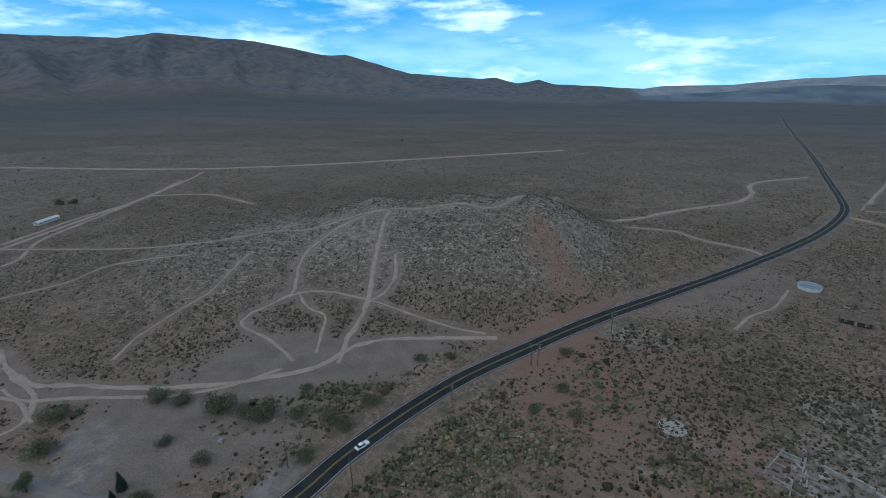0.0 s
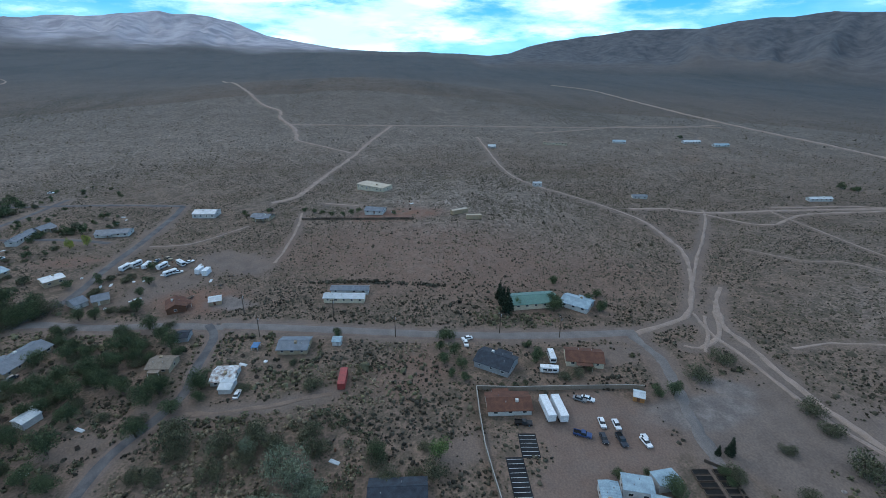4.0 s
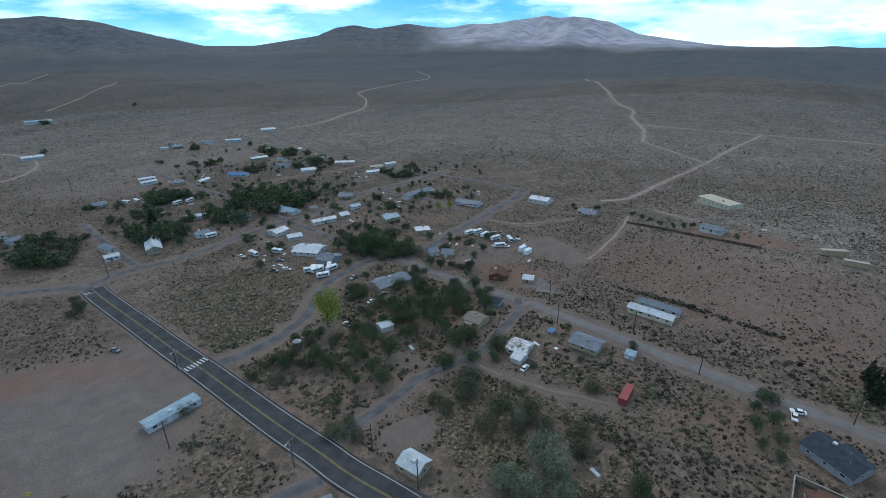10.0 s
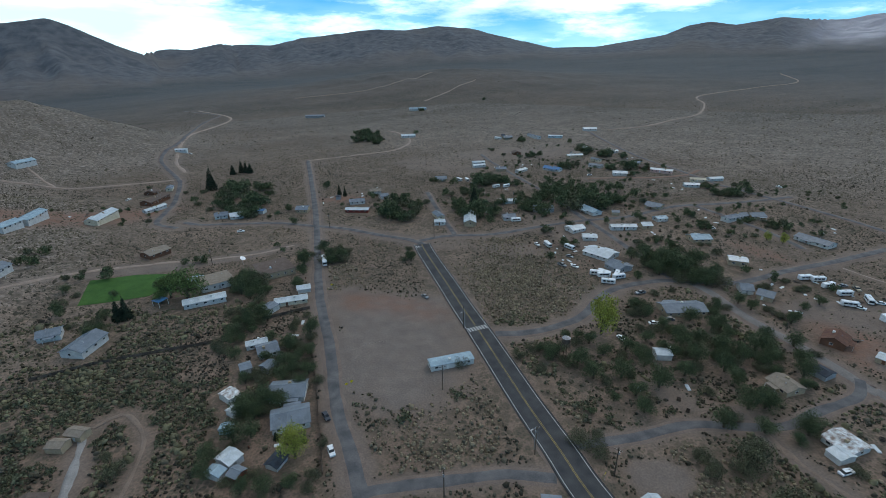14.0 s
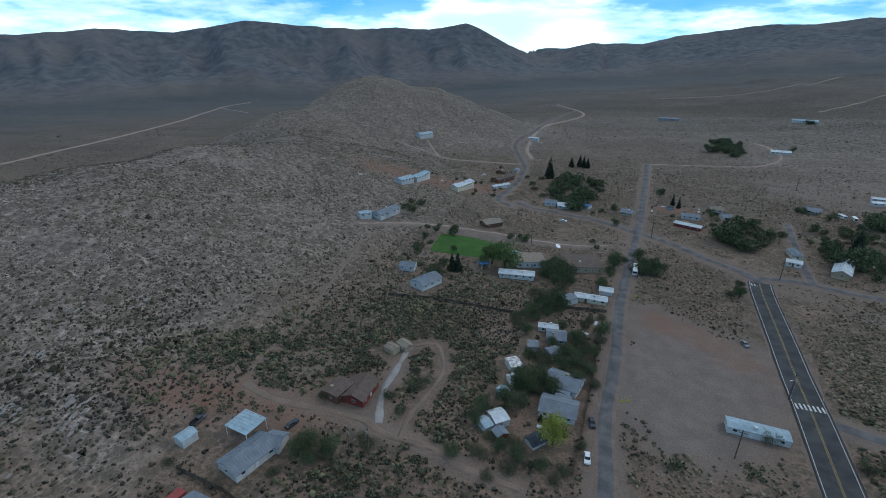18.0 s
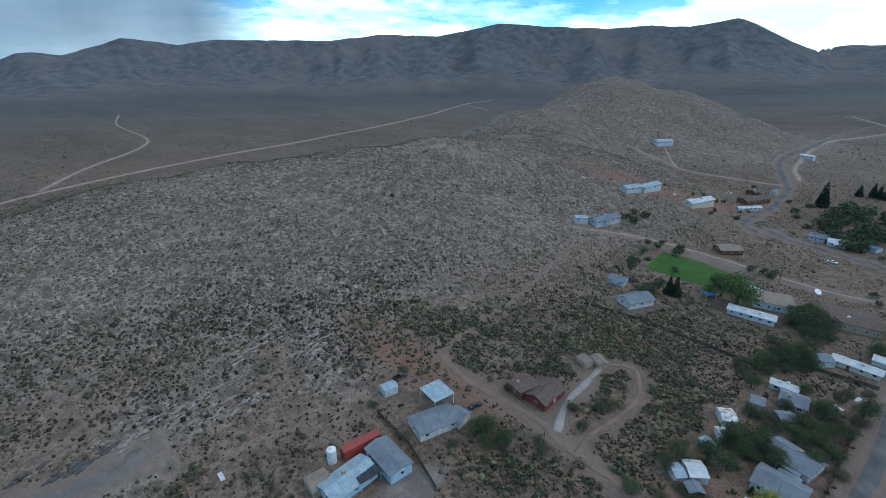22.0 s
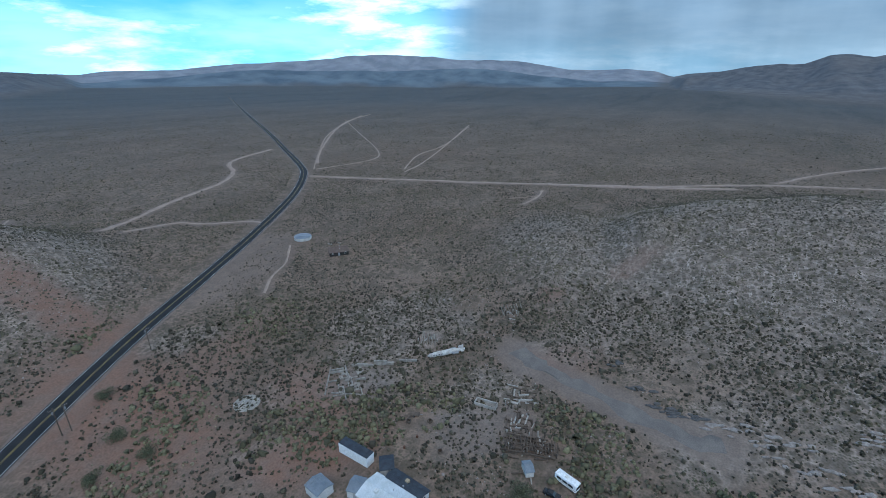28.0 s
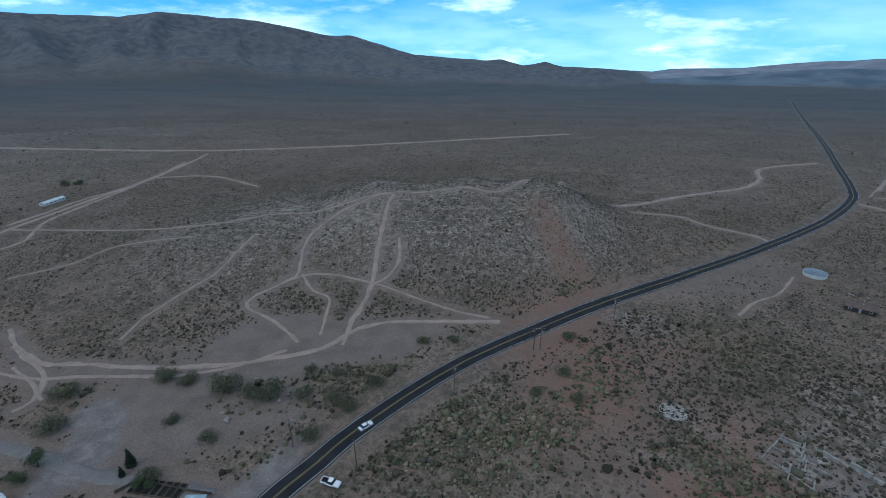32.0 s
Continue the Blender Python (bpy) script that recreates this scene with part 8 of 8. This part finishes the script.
for x, y, r in ((-294, -449, 4), (-263, -497, 4), (-297, -395, 5), (-309, -395, 4), (-370, -421, 4), (-374, -399, 5), (-366, -374, 4), (-364, -360, 3), (-376, -347, 3), (-347, -429, 4), (-370, -492, 4), (-275, -307, 5), (-284, -305, 5), (-278, -319, 4), (-268, -317, 4), (-282, -285, 5), (-278, -270, 4), (-315, -209, 4), (-325, -191, 4), (-275, -215, 4), (-304, -226, 3), (-263, -228, 3), (-243, -246, 4)):
    shade_tree(x, y, r)
for x, y, r in ((-214, -206, 3.5), (-206, -202, 3), (-221, -241, 3), (-190, -279, 3), (-210, -311, 5), (-203, -313, 4), (-198, -320, 4), (-163, -331, 5), (-140, -301, 5), (-161, -314, 4), (-147, -326, 4), (-165, -351, 4), (-168, -308, 4), (-149, -280, 3.5), (-196, -252, 3.5), (-191, -242, 3), (-155, -210, 2.5), (-178, -219, 2.5), (-252, -326, 5), (-250, -313, 4), (-234, -328, 5), (-242, -347, 5), (-230, -142, 3)):
    shade_tree(x, y, r)
for x, y, r in ((-236, -151, 3), (-240, -139, 3), (-244, -128, 3), (-236, -114, 3), (-179, -165, 3), (-376, -272, 4), (-382, -264, 4), (-372, -244, 3), (-360, -274, 3), (-356, -284, 3), (-221, -116, 2.5), (-211, -121, 2.5), (-199, -132, 3), (-202, -123, 3), (-254, -115, 2.5), (-296, -277, 3), (-303, -272, 3), (-273, -449, 3), (-264, -468, 3), (-230, -206, 3.5), (-225, -192, 4), (-226, -178, 4)):
    shade_tree(x, y, r)

# ---- small trees between the houses ----
grove = random.Random(31)
for cx, cy, a, b, n in ((-215, -300, 70, 60, 84), (-290, -330, 70, 50, 64), (-320, -210, 50, 40, 40), (-150, -310, 40, 40, 34), (-250, -215, 40, 30, 40), (100, -385, 40, 25, 22), (-330, -430, 60, 60, 40), (-250, -400, 50, 40, 34), (-400, -240, 30, 50, 16), (10, -365, 50, 16, 14), (-85, -365, 26, 20, 14)):
    for k in range(n):
        q, d = grove.uniform(0, 6.3), math.sqrt(grove.random())
        x, y = cx + a * d * math.cos(q), cy + b * d * math.sin(q)
        if not CLEAR[int((x + 1000) // 2), int((y + 1000) // 2)]: plant("tree" if grove.random() < 0.6 else "bush", x, y, grove.uniform(1.3, 2.9))

def far_trees(kind, label):
    """The trees beyond the near streets, joined: leaf clouds on short stems."""
    rng, vs = np.random.RandomState(61), []
    for k, x, y, r in FAR_TREES:
        if k != kind: continue
        lobes = [(*rng.uniform(-0.5, 0.5, 2), rng.uniform(0.35, 1.1 if k == "tree" else 0.5), rng.uniform(0.32, 0.55), rng.uniform(0.3, 0.48)) for _ in range(9)]
        me = leaf_cloud("leaves", lobes, 560, 0.1, LEAVES[k], rng.randint(1 << 30))
        v = np.empty(len(me.vertices) * 3, np.float32); me.vertices.foreach_get("co", v); bpy.data.meshes.remove(me)
        vs.append(v.reshape(-1, 3) * r + np.array([x, y, ground_z(x, y) - 0.05]))
    v = np.concatenate(vs)
    tagged(new("far_" + kind, mesh_of("far_" + kind, v, np.arange(len(v)).reshape(-1, 4), (LEAVES[kind],))), label, kind, kind="stuff")


far_trees("tree", "dusty green shade trees among the far yards"); far_trees("bush", "low grey-green bushes among the far yards")

# ---- scrub ----
def shrubs(name, label, count, r0, r1, size, rings, material, seed, regions=None, avoid=()):
    """Low desert shrubs scattered between two distances, as one mesh of small uneven domes."""
    rng = np.random.RandomState(seed)
    if regions is None:
        r = np.sqrt(rng.uniform(r0 * r0, r1 * r1, count)); a = rng.uniform(0, 2 * np.pi, count)
        x, y = r * np.sin(a), r * np.cos(a)
    else:
        k = rng.choice(len(regions), count, p=np.array([q[2] * q[3] for q in regions]) / sum(q[2] * q[3] for q in regions)); q = np.array(regions, float)[k]
        d, a = np.sqrt(rng.uniform(0, 1, count)), rng.uniform(0, 2 * np.pi, count)
        u, v = q[:, 2] * d * np.cos(a), q[:, 3] * d * np.sin(a); c, s = np.cos(np.radians(q[:, 4])), np.sin(np.radians(q[:, 4]))
        x, y = q[:, 0] + c * u - s * v, q[:, 1] + s * u + c * v
    keep = fbm(x, y, 45, 3, seed) + 0.5 * (fbm(x, y, 9, 2, seed + 4) - 0.5) > rng.uniform(0.16, 0.6, count)
    if regions is None:
        edge = ramp(r, r0, r0 + 0.18 * (r1 - r0)) if r0 > 100 else 1.0
        keep &= rng.uniform(0, 1, count) < edge * (1 - ramp(r, r1 - 0.45 * (r1 - r0), r1)) if r0 > 100 else rng.uniform(0, 1, count) < 1 - ramp(r, r1 - 50, r1)
    i, j = np.clip(((x + 1000) // 2).astype(int), 0, 999), np.clip(((y + 1000) // 2).astype(int), 0, 999)
    keep &= ~(CLEAR[i, j] & (np.maximum(abs(x), abs(y)) < 990))
    x, y = x[keep], y[keep]
    bare, red, grey, stony = zones(x, y)
    keep = rng.uniform(0, 1, len(x)) > np.maximum(bare, grey) * (0.5 if material is OLIVE else 1.15)
    for cx, cy, p, q, turn in avoid:
        c, s2 = math.cos(radians(turn)), math.sin(radians(turn))
        keep &= ((((x - cx) * c + (y - cy) * s2) / p) ** 2 + ((-(x - cx) * s2 + (y - cy) * c) / q) ** 2 > 1) | (rng.uniform(0, 1, len(x)) < 0.2)
    x, y = x[keep], y[keep]; n = len(x); z = terrain(x, y)
    s = size * rng.lognormal(0, 0.38, n); h = s * (rng.uniform(0.5, 0.85, n) if rings > 1 else rng.uniform(0.38, 0.62, n))
    if rings > 2:  # sprays of twigs on a dome
        q = rings
        u = rng.normal(size=(n, q, 3)); u[..., 2] = abs(u[..., 2]); u /= np.linalg.norm(u, axis=2)[..., None]
        p = np.stack([x, y, z], 1)[:, None] + u * rng.uniform(0.35, 1.0, (n, q, 1)) * np.stack([s * 0.62, s * 0.62, h], 1)[:, None]
        a = rng.normal(size=(n, q, 3)) + u * 0.5; a /= np.linalg.norm(a, axis=2)[..., None]
        b = np.cross(a, u + rng.normal(size=(n, q, 3)) * 0.4); b /= np.linalg.norm(b, axis=2)[..., None] + 1e-9
        k = s[:, None, None] * rng.uniform(0.08, 0.17, (n, q, 1))
        v = np.stack([p - a * k, p + b * k * 0.7, p + a * k, p - b * k * 0.7], 2).reshape(-1, 3)
        return tagged(new(name, mesh_of(name, v, np.arange(len(v)).reshape(-1, 4), (material,))), label, "scrub", kind="stuff")
    levels = [(1.0, 0.0), (0.85, 0.62), (0.0, 1.0)] if rings == 2 else [(1.0, 0.05), (0.0, 1.0)]
    m = 6 if rings == 2 else 4 if rings == 1 else 3
    vs = []
    for lev, (w, t) in enumerate(levels):
        if w == 0:
            vs.append(np.stack([x + s * rng.uniform(-0.25, 0.25, n), y + s * rng.uniform(-0.25, 0.25, n), z + h * rng.uniform(0.85, 1.15, n)], 1)[:, None]); continue
        ang = rng.uniform(0, 6.28, (n, 1)) + np.arange(m) * 2 * np.pi / m + rng.uniform(-0.3, 0.3, (n, m))
        rad = s[:, None] * w * rng.uniform(0.55, 1.2, (n, m)) * 0.62
        zz = z[:, None] + h[:, None] * t * rng.uniform(0.75, 1.2, (n, m)) - (0.12 if t < 0.1 else 0)
        vs.append(np.stack([x[:, None] + rad * np.cos(ang), y[:, None] + rad * np.sin(ang), zz], 2))
    v = np.concatenate(vs, 1); per = v.shape[1]
    f = []
    for k in range(m):
        k2 = (k + 1) % m
        if rings == 2: f += [(k, k2, m + k2), (k, m + k2, m + k), (m + k, m + k2, 2 * m)]
        else: f += [(k, k2, m)]
    f = (np.array(f)[None] + (np.arange(n) * per)[:, None, None]).reshape(-1, 3)
    return tagged(new(name, mesh_of(name, v.reshape(-1, 3), f, (material,), True)), label, "scrub", kind="stuff")


STRAW = [(-92, -190, 40, 26, 60), (-110, -165, 34, 18, 60), (-82, -98, 12, 9, 60), (-105, -32, 34, 20, 80), (-48, -112, 26, 16, 70), (-30, -105, 18, 14, 60), (10, 108, 26, 16, 30), (-128, -178, 34, 26, 60), (-140, -20, 26, 14, 80), (-160, 22, 30, 10, 70), (-30, -232, 26, 18, 100), (-140, -232, 30, 16, 100), (40, 128, 30, 16, 20), (-132.1, -201.5, 20, 8, 60), (-132.6, -232.9, 20, 9, 60), (-118.9, -168.6, 14, 6, 60), (-92.9, -42.7, 16, 8, 60), (-122.2, -30.8, 14, 6, 60), (-105.0, -200.5, 16, 8, 60), (-46.8, -97.6, 12, 8, 60), (-8.1, -315.0, 14, 6, 60), (-114.3, -49.4, 16, 9, 60), (-101.7, -64.0, 12, 6, 60)]
shrubs("scrub", "grey-green desert scrub dotted over the ground", 115000, 84, 235, 0.68, 2, SCRUB, 101, None, STRAW)
shrubs("scrub", "grey-green desert scrub dotted over the ground", 640000, 150, 620, 0.8, 1, SCRUB, 102, None, STRAW)
shrubs("scrub", "low scrub scattered over the plain", 190000, 420, 1250, 1.15, 0, SCRUB, 103)
shrubs("straw_brush", "dense straw-coloured rabbitbrush on rough ground", 15000, 0, 0, 0.74, 2, SCRUB_STRAW, 104, STRAW)
GREEN = [(-110, -30, 30, 20, 80), (-112, -110, 34, 30, 60), (-60, 150, 50, 16, 10), (-20, -130, 12, 40, 80), (20, -140, 20, 50, 90), (-110, 130, 30, 14, 30), (65.5, -145.2, 30, 14, 60), (79.0, -124.5, 16, 10, 60), (96.0, -99.2, 18, 9, 60), (39.8, -92.9, 22, 10, 60), (29.8, -149.8, 18, 14, 60), (109.5, -134.1, 24, 10, 60), (123.7, -119.0, 18, 10, 60), (54.8, -87.5, 14, 8, 60), (73.6, -170.4, 26, 12, 60), (46.7, -168.1, 16, 10, 60), (96.5, -129.9, 20, 10, 60), (97.4, -35.3, 14, 8, 60), (112.0, -16.1, 12, 8, 60)]
shrubs("green_brush", "grey-green brush between the trees and yards", 2900, 0, 0, 1.8, 50, LEAVES["bush"], 105, GREEN)
shrubs("pale_stones", "pale stones and rubble on the stony slopes", 9000, 100, 420, 0.4, 1, ROCK, 106, [(150, 60, 70, 60, 0), (170, -90, 110, 60, 60), (60, 260, 50, 70, 0), (115, 60, 40, 40, 0)])
shrubs("ditch_scrub", "dark line of scrub along a dry ditch", 700, 0, 0, 1.1, 2, SCRUB, 109, [(-222, -20, 19, 1.6, 80), (-215, 12, 17, 1.6, 75), (-207, 41, 17, 1.6, 75)])
BRUSH = [(15, 105, 34, 10, 20), (30, 122, 26, 8, 30), (78, -150, 50, 40, 60), (60, -215, 50, 20, 0), (120, -110, 30, 22, 30), (-20, 112, 46, 12, 20), (-45, 135, 40, 10, 15), (75, 95, 24, 16, -40), (95, 80, 26, 14, -40), (-165, -50, 30, 24, 60), (-140, 5, 26, 12, 80), (-95, -140, 24, 18, 60), (-175, 60, 20, 8, 75), (-190, -130, 40, 24, 60), (40, -100, 26, 16, 60), (110, 25, 20, 20, 0), (-116.1, -108.3, 16, 12, 60), (-129.8, -82.3, 16, 10, 60), (-120.9, -50.6, 16, 10, 60), (56.0, -178.7, 30, 14, 60), (23.4, -147.2, 20, 12, 60), (79.3, -164.0, 26, 14, 60), (68.3, -81.7, 14, 10, 60), (35.1, -134.3, 22, 16, 60), (10.3, -149.9, 20, 14, 60), (58.3, 143.8, 18, 12, 60), (67.7, 200.7, 14, 16, 60), (116.1, 163.8, 20, 14, 60)]
shrubs("olive_brush", "olive-green brush on rough ground", 20000, 0, 0, 0.95, 2, OLIVE, 110, BRUSH)
